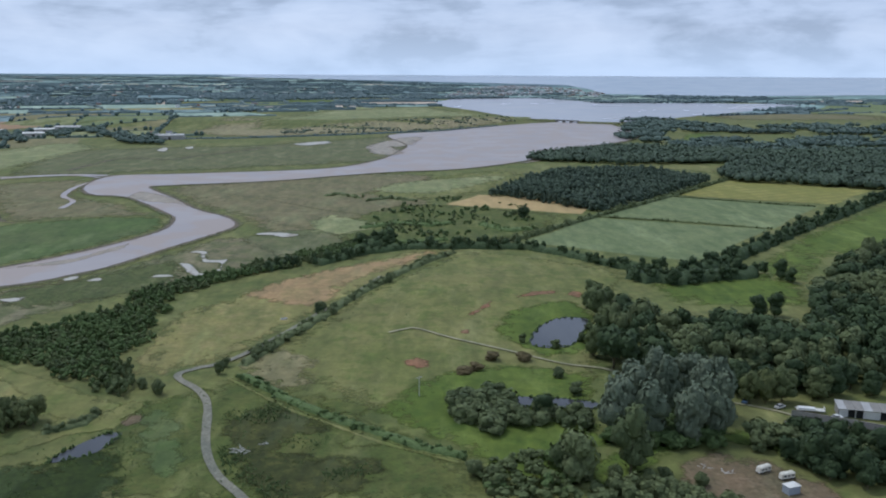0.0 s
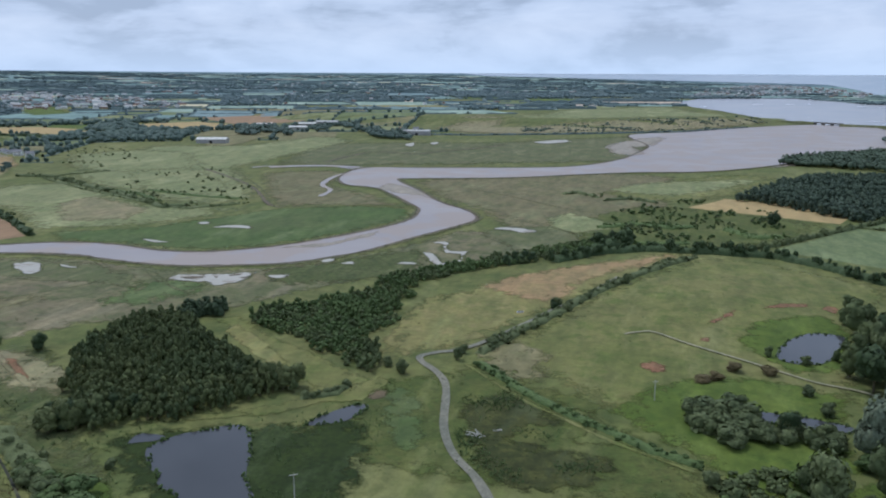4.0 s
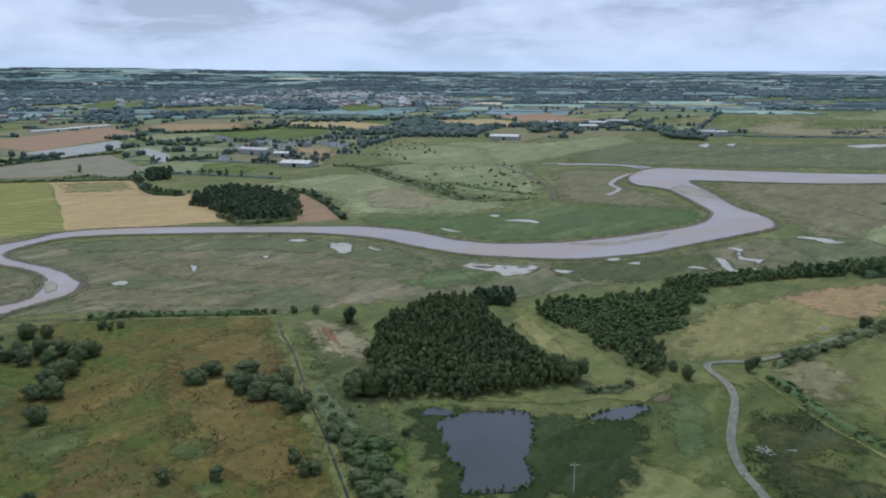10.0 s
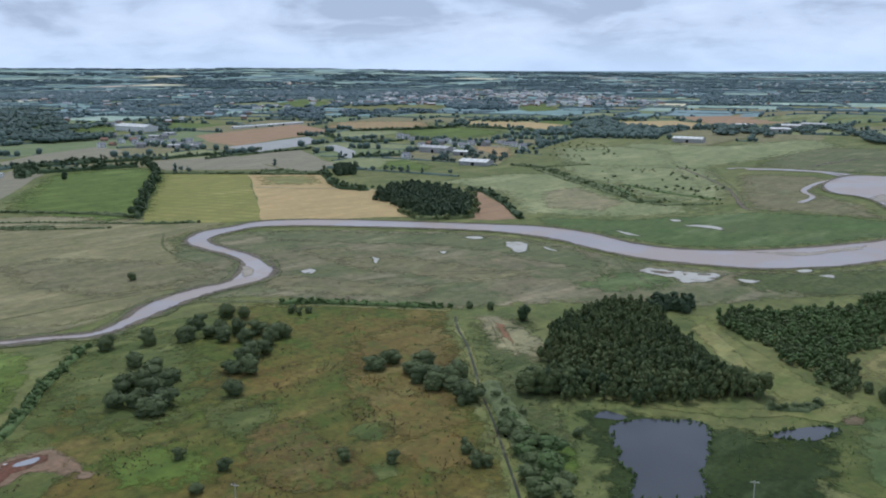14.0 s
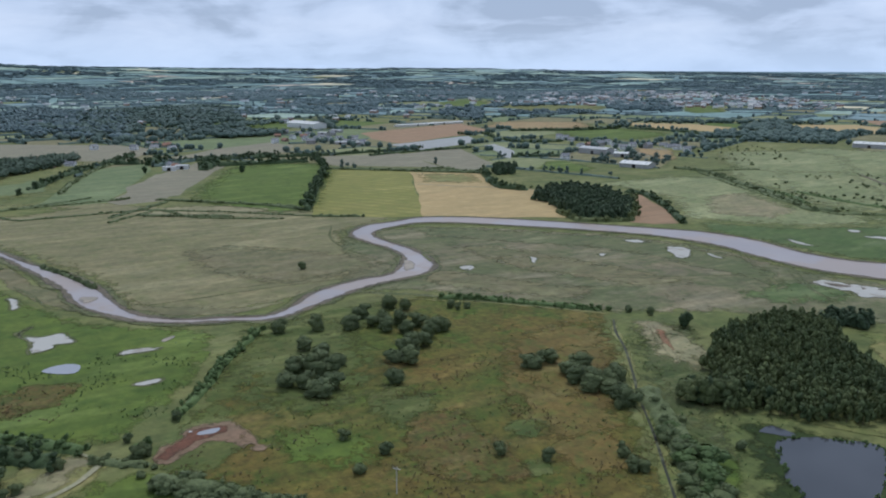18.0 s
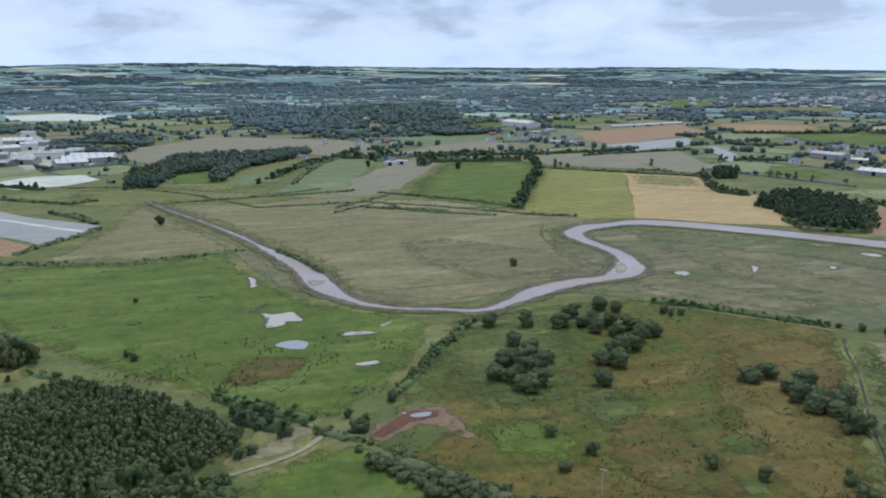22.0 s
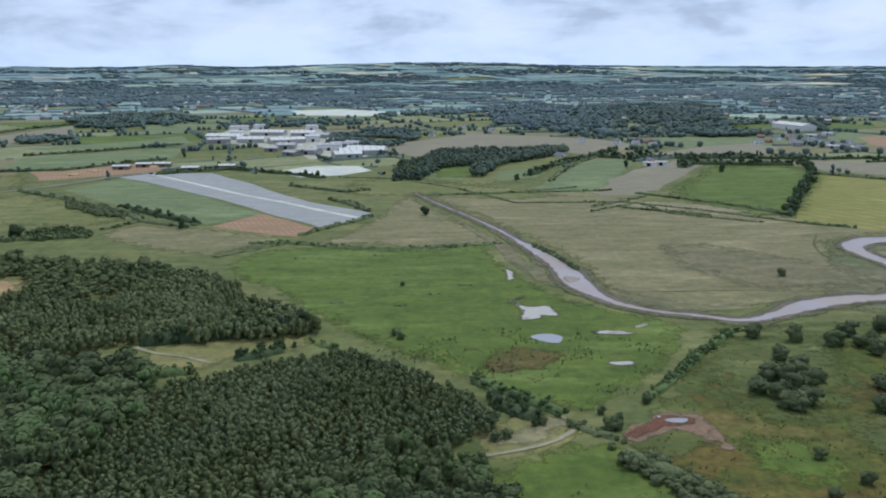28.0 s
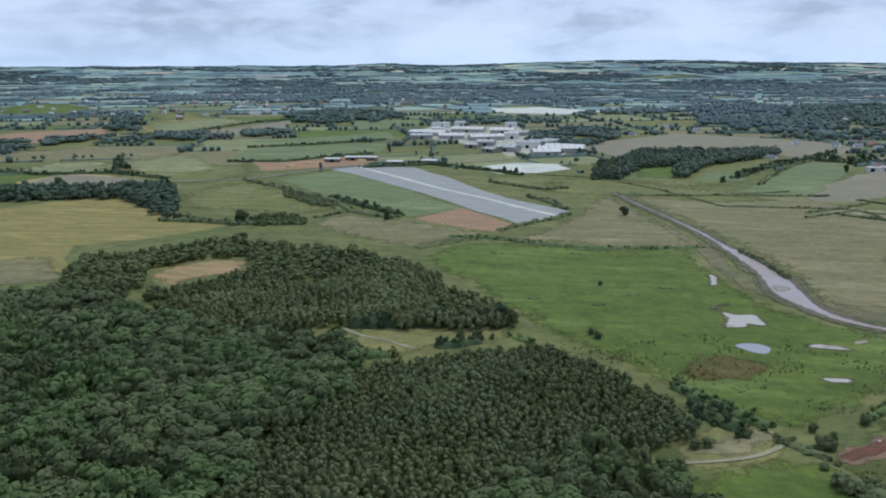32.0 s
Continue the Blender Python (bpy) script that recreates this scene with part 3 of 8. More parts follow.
def stem(kind, seed, limbs):
    """A tapered trunk with limbs that rise into the crown, one metre high."""
    rng = np.random.default_rng(seed)
    V, F = [], []

    def rod(a, b, ra, rb):
        a, b = np.array(a), np.array(b)
        d = (b - a) / np.linalg.norm(b - a)
        s = np.cross(d, (0.3, 0.9, 0.1))
        s /= np.linalg.norm(s)
        t = np.cross(d, s)
        o = len(V)
        for c, r in ((a, ra), (b, rb)):
            for k in range(5):
                V.append(c + r * (s * math.cos(k * 1.2566) + t * math.sin(k * 1.2566)))
        for k in range(5):
            j = (k + 1) % 5
            F.append((o + k, o + j, o + 5 + j)), F.append((o + k, o + 5 + j, o + 5 + k))
    rod((0, 0, -0.04), (0, 0, 0.4), 0.028, 0.02)
    rod((0, 0, 0.4), (0.02, 0, 0.75), 0.02, 0.008)
    for i in range(limbs):
        a, h = rng.uniform(0, 6.28), rng.uniform(0.18, 0.5)
        rod((0, 0, h), (0.22 * math.cos(a), 0.22 * math.sin(a), h + rng.uniform(0.12, 0.25)), 0.012, 0.004)
    return np.array(V), np.array(F)


CROWNS = {}


def crowns(kind, fine):
    key = (kind, fine)
    if key not in CROWNS:
        lobes, tufts, size = {-1: (1, 7, 0.16), 0: (3, 6, 0.13), 1: (4, 14, 0.1), 2: (5, 28, 0.082), 3: (11, 60, 0.05), 4: (3, 13, 0.12), 5: (8, 44, 0.066)}[fine]
        if kind == "poplar" and fine == 3:
            lobes = 19
        CROWNS[key] = [crown(kind, 11 + 7 * k, lobes + (k % 2 if lobes > 3 else 0), tufts, size) for k in range(5)]
    return CROWNS[key]


def joined(name, pieces, mats):
    """One mesh out of (verts, faces, tone, material) arrays."""
    nv = 0
    V, F, T, I = [], [], [], []
    for v, f, tone, mi in pieces:
        V.append(v), F.append(f + nv), T.append(np.full(len(v), tone)), I.append(np.full(len(f), mi))
        nv += len(v)
    V, F, T, I = np.concatenate(V).astype(np.float32), np.concatenate(F).astype(np.int32), np.concatenate(T).astype(np.float32), np.concatenate(I).astype(np.int32)
    me = bpy.data.meshes.new(name)
    me.vertices.add(len(V)), me.loops.add(F.size), me.polygons.add(len(F))
    me.vertices.foreach_set("co", V.ravel())
    me.loops.foreach_set("vertex_index", F.ravel())
    me.polygons.foreach_set("loop_start", np.arange(0, F.size, 3, dtype=np.int32))
    for m in mats:
        me.materials.append(m)
    me.polygons.foreach_set("material_index", I)
    me.polygons.foreach_set("use_smooth", np.ones(len(F), dtype=bool))
    me.attributes.new("tone", "FLOAT", "POINT").data.foreach_set("value", T)
    me.update(calc_edges=True)
    return me


def planted(kind, x, y, height, width, rng, fine, stems=True):
    """The pieces of one tree at a place."""
    s = shrink(x, y)
    base = np.array(spot(x, y, -0.1)[:])
    a = rng.uniform(0, 6.28)
    turn = np.array([[math.cos(a), -math.sin(a), 0], [math.sin(a), math.cos(a), 0], [0, 0, 1]])
    size = np.array([width, width, height]) * s
    v, f = crowns(kind, fine)[rng.integers(5)]
    tone = min(1.0, max(0.0, 0.5 + 0.75 * noise.noise((x / 26, y / 26, 6.4)) + rng.uniform(-0.3, 0.3)))
    out = [((v * size) @ turn.T + base, f, tone, 0)]
    if stems:
        v, f = stem(kind, 3, 0)
        out.append(((v[:10] * size) @ turn.T + base, f[:10], 0.5, 1))
    return out


MIXED = {"willow": "scrub", "birch": "copse", "copse": "willow", "scrub": "willow", "oak": "thorn"}


CLEARINGS = [[(-368, -255), (-382, -276), (-410, -282), (-440, -263), (-439, -238), (-420, -229), (-402, -222), (-374, -236), (-355, -246)]]


def wood(name, kind, spacing, height, label, *outline):
    """A stand of trees that fills an outline: uncounted, so one mass."""
    rng = np.random.default_rng(len(label) + int(abs(outline[0][0])))
    young = kind in ("birch", "copse", "scrub")
    xs, ys = [p[0] for p in outline], [p[1] for p in outline]
    far = math.hypot(sum(xs) / len(xs), sum(ys) / len(ys))
    COVER.append((list(outline), "wood"))
    pieces = []
    y = min(ys)
    fine = 5 if kind == "oak" and far < 520 or kind == "willow" and far < 330 else 4 if kind in ("birch", "copse", "scrub") and far < 480 else 2 if far < 330 else 1 if far < 1000 else -1
    if kind == "far":
        spacing *= 0.85 if far < 1250 else 1.2
    while y < max(ys):
        x = min(xs)
        while x < max(xs):
            px, py = x + rng.uniform(-0.45, 0.45) * spacing, y + rng.uniform(-0.45, 0.45) * spacing
            sway = noise.noise_vector((px / 14, py / 14, 2.2)) * min(7.0, 0.02 * far)
            if inside(px + sway.x, py + sway.y, outline) and not any(inside(px, py, c) for c in CLEARINGS):
                even = 0.45 if kind in ("fir", "birch", "far", "copse") else 1
                k = 1 + 0.5 * even * noise.noise((px / 25, py / 25, 4.0)) + rng.uniform(-0.3, 0.3) * even
                sparse = spacing >= 6.5 and height < 3.5 and noise.noise((px / 28, py / 28, 3.7)) + rng.uniform(-0.15, 0.15) < 0.06
                if not sparse and rng.uniform() > 0.04 and not (spacing >= 13 and noise.noise((px / 80, py / 80, 7.0)) < 0.14) and not (kind == "far" and far > 1250 and noise.noise((px / 60, py / 60, 7.0)) < 0.03):
                    big = 1 + ((0.3 if young else 0.55) * noise.noise((px / 34, py / 34, 12.0)) if kind != "fir" else 0)
                    wide = min(spacing * (rng.uniform(1.35, 2.1) if young else rng.uniform(1.5, 2.5) if far < 700 else rng.uniform(1.5, 2.2)) * big, 1.9 * height * k)
                    new_tree = planted(kind, px, py, height * k, wide, rng, fine if math.hypot(px, py) < 480 or kind == "oak" else min(fine, 1), far < 480)
                    if noise.noise((px / 31, py / 31, 15.0)) + rng.uniform(-0.4, 0.4) > 0.12:
                        new_tree[0] = (*new_tree[0][:3], 2)
                    pieces += new_tree
            x += spacing
        y += spacing
    # painted haze by distance: none in shelter, some in mid, most in far
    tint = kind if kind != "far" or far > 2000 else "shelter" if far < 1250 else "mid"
    if pieces:
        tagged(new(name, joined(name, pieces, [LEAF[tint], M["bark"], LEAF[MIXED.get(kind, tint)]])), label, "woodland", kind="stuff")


def hedge(kind, height, width, spacing, label, *line):
    rng = np.random.default_rng(len(label) + int(abs(line[0][0])))
    pieces = []
    far = math.hypot(*line[0])
    fine = 2 if far < 330 else 1 if far < 560 else 0 if far < 1300 else -1
    ridge = []
    for a, b in zip(line, line[1:]):
        a, b = Vector(a), Vector(b)
        d = b - a
        side = Vector((-d.y, d.x)).normalized()
        step = 1.4 if far < 800 else 4.0
        for k in range(max(1, int(d.length / step))):
            p = a + d * (k * step / d.length)
            h = height * (0.55 + 0.22 * noise.noise((p.x / 9, p.y / 9, 3))) * rng.uniform(0.8, 1.15)
            w = max(0.5 * width, 0.32 * height) * rng.uniform(0.8, 1.2)
            p = p + side * 0.25 * width * noise.noise((p.x / 12, p.y / 12, 8))
            ridge.append([spot(p.x + side.x * w * u, p.y + side.y * w * u, h * z)[:] for u, z in ((-1.0, -0.1), (-0.8, 0.62), (0.1 * rng.normal(), 1.0), (0.8, 0.62), (1.0, -0.1))])
    if len(ridge) > 1:
        for k in (0, -1):
            ridge[k] = [(x, y, min(q[2] for q in ridge[k])) for x, y, z in ridge[k]]
        o = np.array([(5 * i + m, 5 * i + m + 5, 5 * i + m + 6, 5 * i + m + 1) for i in range(len(ridge) - 1) for m in range(4)])
        pieces.append((np.array(ridge).reshape(-1, 3), np.concatenate([o[:, :3], o[:, [0, 2, 3]]]), 0.45, 0))
    for a, b in zip(line, line[1:]):
        a, b = Vector(a), Vector(b)
        n = max(1, int((b - a).length / spacing * 1.7 * max(1.0, width / (spacing * 1.6))))
        for k in range(n):
            p = a.lerp(b, (k + rng.uniform(0.1, 0.9)) / n)
            px, py = p.x + rng.normal() * width * 0.28, p.y + rng.normal() * width * 0.28
            h = height * rng.uniform(0.5, 1.15) * (1 + 0.4 * noise.noise((px / 20, py / 20, 9)))
            if rng.uniform() > 0.1:
                pieces += planted(kind, px, py, h, max(h * (1.35 if height < 4 else 0.95), spacing * 1.15) * rng.uniform(0.8, 1.25), rng, fine, False)
    if pieces:
        tagged(new("hedge", joined("hedge", pieces, [LEAF[kind], M["bark"]])), label, "hedge", kind="stuff")


TREE_MESH = {}


def trees(kind, height, width, label, group, *spots):
    """Single trees or bushes, each with its trunk and crown."""
    rng = np.random.default_rng(len(label))
    name = "bush" if kind in ("thorn", "redbush") else "tree"
    for x, y in spots:
        k = int(rng.integers(5))
        if (kind, k) not in TREE_MESH:
            v, f = crowns(kind, 3)[k]
            w, g = stem(kind, k, 5)
            TREE_MESH[kind, k] = joined("crown", [(v, f, 0.3, 0)], [LEAF[kind]]), joined("trunk", [(w, g, 0.5, 0)], [M["bark"]])
        top = tagged(new(name), label, name, group)
        h, w = height * rng.uniform(0.8, 1.15), width * rng.uniform(0.85, 1.2) * (1.5 if name == "bush" else 1.6)
        top.matrix_world = Matrix.LocRotScale(spot(x, y, -0.05), Euler((0, 0, rng.uniform(0, 6.28))), (w, w, h))
        for part_name, me in zip(("crown", "trunk"), TREE_MESH[kind, k]):
            new(part_name, me).parent = top


# ---- ground and its covers
ground_sheet()
reach('estuary channel',
      [(265, 2000), (115, 1835), (0, 1660), (-100, 1545), (-57, 1325), (-68, 1190), (-84, 1094), (-125, 1004), (-185, 966), (-245, 946), (-302, 927), (-358, 909), (-353, 825), (-323, 766), (-284, 750), (-225, 670), (-206, 638), (-200, 586), (-218, 531), (-240, 488), (-257, 466), (-280, 447), (-310, 440), (-353, 448), (-390, 443), (-417, 426), (-475, 385)],
      [(375, 1940), (370, 1610), (312, 1439), (249, 1354), (213, 1299), (133, 1135), (66, 1039), (10, 986), (-55, 960), (-114, 920), (-168, 877), (-221, 852), (-272, 832), (-286, 815), (-239, 744), (-201, 682), (-169, 647), (-152, 610), (-158, 581), (-164, 562), (-180, 514), (-192, 476), (-214, 441), (-229, 428), (-260, 414), (-288, 407), (-325, 410), (-357, 415), (-399, 407), (-432, 387), (-456, 370)])
reach('upper river',
      [(-475, 385), (-516, 352), (-535, 331), (-548, 306), (-542, 278), (-541, 260), (-526, 240), (-508, 231), (-484, 231), (-460, 233), (-436, 229), (-421, 220), (-406, 207), (-399, 196), (-398, 179), (-387, 150), (-368, 129), (-360, 113), (-368, 95), (-374, 80), (-385, 69), (-400, 62), (-427, 59), (-454, 58), (-489, 51), (-517, 42), (-538, 34), (-568, 27), (-634, 5), (-702, -20), (-760, -38)],
      [(-456, 370), (-511, 323), (-530, 295), (-527, 275), (-519, 254), (-502, 243), (-476, 242), (-451, 243), (-424, 239), (-403, 230), (-392, 216), (-389, 204), (-384, 178), (-372, 152), (-358, 127), (-354, 111), (-362, 96), (-369, 79), (-382, 63), (-400, 53), (-418, 46), (-437, 43), (-459, 43), (-498, 37), (-530, 31), (-563, 24), (-630, 3), (-698, -22), (-757, -39)])
field("lagoon", M["lagoon"], 2, '', (-35, 3345), (35, 3810), (480, 4160), (615, 3380), (940, 3425), (1365, 3360), (1320, 3175), (970, 2695), (615, 2240), (390, 1965), (265, 2000), (210, 2050), (160, 2315), (80, 2675), (10, 2895))
field("sea", M["sea"], 1, '', (1100, 6460), (940, 4980), (1560, 4600), (2600, 5060), (5680, 5680), (42280, 42580), (35400, 48440), (27400, 53380), (22440, 55640), (15740, 57900), (8360, 59420), (560, 60000), (-7260, 59560), (-15440, 57980), (-5280, 22640), (-1960, 16000), (120, 11660), (1300, 9160))
field("pond", M["pond"], 4, '', (36, 336), (44, 359), (56, 370), (67, 368), (61, 349), (53, 332), (41, 328))
field("pond", M["pond"], 4, '', (21, 275), (35, 276), (53, 271), (49, 266), (38, 267), (26, 268))
field("pond", M["pond"], 4, '', (-114, 225), (-108, 238), (-104, 244), (-99, 245), (-100, 238), (-104, 229))
field("pond", M["pond"], 4, '', (-149, 192), (-151, 198), (-147, 207), (-140, 213), (-131, 219), (-120, 202), (-114, 188), (-106, 174), (-119, 161), (-126, 172), (-135, 178))
field("pool", M["shallow"], 4, '', (-371, 383), (-362, 393), (-346, 378), (-342, 364), (-354, 369))
field("pool", M["shallow"], 4, '', (-266, 378), (-267, 384), (-265, 390), (-257, 393), (-249, 395), (-240, 400), (-234, 406), (-227, 408), (-227, 400), (-225, 393), (-226, 384), (-231, 375), (-237, 373), (-243, 378), (-249, 377), (-258, 376), (-263, 375))
field("mud_islet", M["wetmud"], 6, '', (-260, 383), (-255, 388), (-248, 389), (-248, 384), (-254, 380))
field("mud_islet", M["wetmud"], 6, '', (-240, 395), (-234, 401), (-233, 397), (-238, 392))
field("mud_islet", M["wetmud"], 6, '', (-233, 390), (-227, 397), (-226, 391))
field("mud_islet", M["wetmud"], 6, '', (-246, 391), (-242, 390), (-242, 386))
field("mud_islet", M["wetmud"], 6, '', (-256, 391), (-251, 393), (-250, 389))
field("pool", M["shallow"], 4, '', (-156, 484), (-153, 484), (-148, 482), (-140, 469), (-135, 458), (-131, 464), (-129, 471), (-133, 485), (-141, 486), (-146, 496), (-151, 511), (-159, 514), (-153, 520), (-146, 514), (-146, 506), (-141, 494), (-134, 494), (-129, 495), (-129, 484), (-126, 469), (-127, 462), (-133, 453), (-135, 447), (-141, 458), (-148, 469))
field("pool", M["shallow"], 4, '', (-131, 575), (-124, 584), (-109, 582), (-99, 575), (-106, 566), (-120, 571))
field("pool", M["shallow"], 4, '', (-390, 14), (-393, 16), (-399, 22), (-391, 17), (-388, 16), (-384, 20), (-381, 24), (-383, 31), (-376, 32), (-368, 34), (-365, 31), (-366, 26), (-363, 24), (-360, 19), (-360, 15), (-375, 17))
field("pool", M["shallow"], 4, '', (-456, 17), (-452, 20), (-437, 20), (-432, 17), (-441, 16))
field("pool", M["lagoon"], 4, '', (-336, 17), (-339, 23), (-335, 30), (-327, 27), (-330, 20))
field("pool", M["shallow"], 4, '', (-340, 43), (-344, 50), (-341, 61), (-337, 59), (-338, 46))
field("mud_patch", M["mudflat"], 3, '', (-349, 62), (-354, 70), (-350, 70), (-346, 65))
field("pool", M["shallow"], 4, '', (-303, 42), (-305, 47), (-304, 53), (-300, 51), (-300, 45))
field("hill_pasture", M["pasture"], 1, '', (-79, 303), (-64, 349), (-41, 414), (6, 508), (27, 523), (73, 494), (107, 470), (80, 376), (63, 305), (53, 271), (37, 234), (9, 206), (8, 229), (-15, 254), (-45, 283))
field("lush_strip", M["lush"], 2, '', (-43, 275), (-25, 263), (-17, 283), (-1, 303), (26, 313), (62, 301), (53, 271), (54, 238), (40, 206), (12, 215), (1, 237), (-24, 258))
field("lush_strip", M["lush"], 2, '', (23, 339), (21, 354), (31, 383), (70, 409), (72, 375), (62, 321), (39, 316))
field("meadow", M["lush"], 1, '', (106, 443), (175, 465), (198, 511), (255, 588), (395, 746), (476, 815), (331, 559), (244, 512), (207, 459), (177, 394), (140, 391), (112, 398))
field("hay_meadow", M["hay"], 1, '', (-119, 296), (-127, 348), (-127, 379), (-104, 415), (-71, 464), (-9, 534), (9, 528), (-14, 462), (-50, 390), (-72, 340), (-82, 312), (-100, 299), (-106, 281))
field("cut_hay", M["cuthay"], 2, '', (-104, 413), (-92, 438), (-71, 464), (-29, 498), (-5, 532), (2, 518), (-29, 457), (-51, 421), (-53, 395), (-65, 384), (-87, 398))
field("dark_rough", M["heather"], 2, '', (-71, 244), (-72, 262), (-57, 273), (-35, 257), (-31, 249), (-46, 235), (-31, 233), (-15, 229), (-13, 217), (-27, 200), (-45, 199), (-60, 215))
field("roadside_grass", M["rough_green"], 1, '', (-105, 277), (-91, 282), (-76, 297), (-65, 293), (-44, 282), (-15, 253), (8, 229), (17, 200), (-114, 199), (-125, 221), (-112, 236))
field("reed_marsh", M["reed"], 2, '', (-170, 191), (-165, 206), (-145, 217), (-125, 227), (-113, 227), (-100, 252), (-96, 246), (-84, 213), (-77, 179), (-125, 149), (-146, 175), (-160, 185))
field("pond_bank", M["pasture"], 3, '', (-175, 200), (-163, 216), (-140, 230), (-119, 249), (-105, 274), (-99, 268), (-102, 249), (-116, 242), (-126, 229), (-146, 218), (-166, 207))
field("bare_patch", M["bare"], 3, '', (-105, 257), (-102, 262), (-96, 260), (-96, 254), (-101, 249))
field("bare_patch", M["redsoil"], 2.2, '', (-17, 310), (-14, 317), (-9, 318), (-4, 313), (-5, 305), (-12, 302))
field("yard_ground", M["bare"], 2, '', (66, 228), (78, 236), (92, 233), (101, 223), (111, 212), (104, 190), (62, 189), (63, 213))
field("yard_ground", M["redsoil"], 2, '', (113, 265), (140, 249), (151, 243), (140, 224), (123, 239))
field("green_strip", M["weedy"], 1, '', (-180, 173), (-161, 194), (-124, 150), (-136, 143))
field("rough_pasture", M["rough_pasture"], 1, '', (-349, 106), (-359, 186), (-325, 228), (-284, 252), (-241, 218), (-200, 188), (-153, 153), (-136, 140), (-190, 2), (-235, 32), (-262, 46), (-289, 63))
field("green_pasture", M["rough_green"], 2, '', (-349, 106), (-359, 186), (-328, 163), (-292, 89), (-264, 66), (-234, 67), (-214, 36), (-232, 28), (-262, 46), (-289, 63))
field("ditch_strip", M["weedy"], 1, '', (-270, 241), (-252, 273), (-208, 245), (-176, 208), (-156, 187), (-136, 143), (-149, 149), (-197, 183))
field("wood_meadow", M["pasture"], 1, '', (-205, 318), (-196, 330), (-166, 306), (-137, 288), (-112, 274), (-102, 272), (-119, 249), (-126, 251), (-165, 288))
field("saltmarsh", M["saltmarsh"], 1, '', (-521, 290), (-496, 325), (-421, 387), (-386, 404), (-342, 409), (-283, 400), (-226, 421), (-203, 450), (-175, 502), (-155, 570), (-131, 566), (-84, 496), (-102, 468), (-131, 436), (-175, 387), (-199, 340), (-215, 318), (-251, 296), (-275, 253), (-330, 214), (-360, 194), (-387, 160), (-524, 225))
field("marsh_green", M["marsh_green"], 2, '', (-533, 275), (-491, 321), (-415, 382), (-389, 396), (-327, 402), (-276, 378), (-256, 344), (-284, 357), (-320, 351), (-361, 352), (-396, 340), (-433, 307), (-478, 271))
field("marsh_dark", M["weedy"], 2, '', (-232, 405), (-214, 434), (-183, 472), (-165, 502), (-139, 463), (-143, 426), (-165, 400), (-203, 377))
field("saltmarsh", M["marsh_brown"], 1, '', (-160, 643), (-207, 692), (-250, 767), (-285, 819), (-204, 879), (-77, 957), (-7, 940), (-3, 645), (-62, 565), (-125, 570))
field("saltmarsh", M["marsh_brown"], 1, '', (-460, 829), (-393, 882), (-346, 867), (-335, 763), (-265, 715), (-210, 649), (-231, 649), (-328, 618), (-387, 706))
field("marsh_dark", M["marsh_dark"], 2, '', (-428, 474), (-369, 511), (-324, 610), (-265, 649), (-216, 646), (-201, 617), (-202, 591), (-219, 535), (-241, 491), (-259, 469), (-282, 450), (-312, 443), (-356, 451), (-393, 446), (-411, 456))
field("saltmarsh", M["marsh_green"], 1, '', (-593, 1204), (-307, 1317), (-168, 1464), (-15, 1620), (-10, 1105), (-229, 984), (-367, 919), (-465, 880))
field("meadow_a", M["meadow_pale"], 1, '', (-637, 552), (-632, 673), (-600, 711), (-437, 608), (-324, 610), (-369, 511), (-428, 474), (-427, 461), (-537, 547))
field("meadow_b", M["meadow_pale"], 1, '', (-628, 725), (-733, 947), (-776, 1092), (-644, 1148), (-625, 1405), (-502, 1260), (-494, 877), (-335, 632), (-415, 594))
field("meadow_c", M["olive"], 1, '', (-769, -42), (-788, 42), (-756, 122), (-705, 161), (-615, 264), (-569, 305), (-549, 275), (-542, 253), (-523, 232), (-484, 222), (-454, 228), (-417, 216), (-396, 197), (-387, 169), (-379, 129), (-373, 102), (-383, 77), (-401, 65), (-436, 61), (-498, 52), (-539, 38), (-620, 16))
field("meadow_d", M["marsh_brown"], 2, '', (-436, 61), (-407, 72), (-382, 105), (-382, 135), (-400, 185), (-419, 213), (-411, 213), (-391, 191), (-384, 161), (-377, 128), (-370, 101), (-380, 76), (-399, 64))
field("green_meadow", M["lush"], 1, '', (-461, -144), (-509, -134), (-523, -100), (-512, -29), (-524, 12), (-441, 26), (-388, 47), (-364, 80), (-345, 89), (-298, 68), (-252, 30), (-255, 21), (-259, 8), (-277, -8), (-301, -27), (-336, -60), (-375, -85), (-414, -109))
field("olive_meadow", M["olive"], 1, '', (-528, -101), (-572, -83), (-639, -64), (-740, -50), (-749, -41), (-621, -6), (-535, 22), (-520, 11), (-512, -29), (-526, -64))
field("riverside", M["marsh_brown"], 1, '', (-727, -31), (-527, 25), (-482, 33), (-423, 50), (-384, 69), (-369, 81), (-395, 48), (-447, 26), (-516, 14), (-621, -6))
field("mud_apron", M["pinksoil"], 3.5, '', (-235, 30), (-246, 36), (-253, 43), (-259, 51), (-254, 63), (-244, 65), (-234, 64), (-228, 71), (-223, 67), (-229, 58), (-237, 55), (-242, 51), (-235, 42), (-231, 36))
field("mud_yard", M["wetred"], 4, '', (-237, 32), (-242, 36), (-249, 42), (-254, 48), (-254, 55), (-252, 60), (-245, 58), (-244, 48), (-237, 40), (-234, 35))
field("pool", M["lagoon"], 5, '', (-250, 49), (-251, 51), (-250, 57), (-248, 55), (-248, 51), (-249, 49))
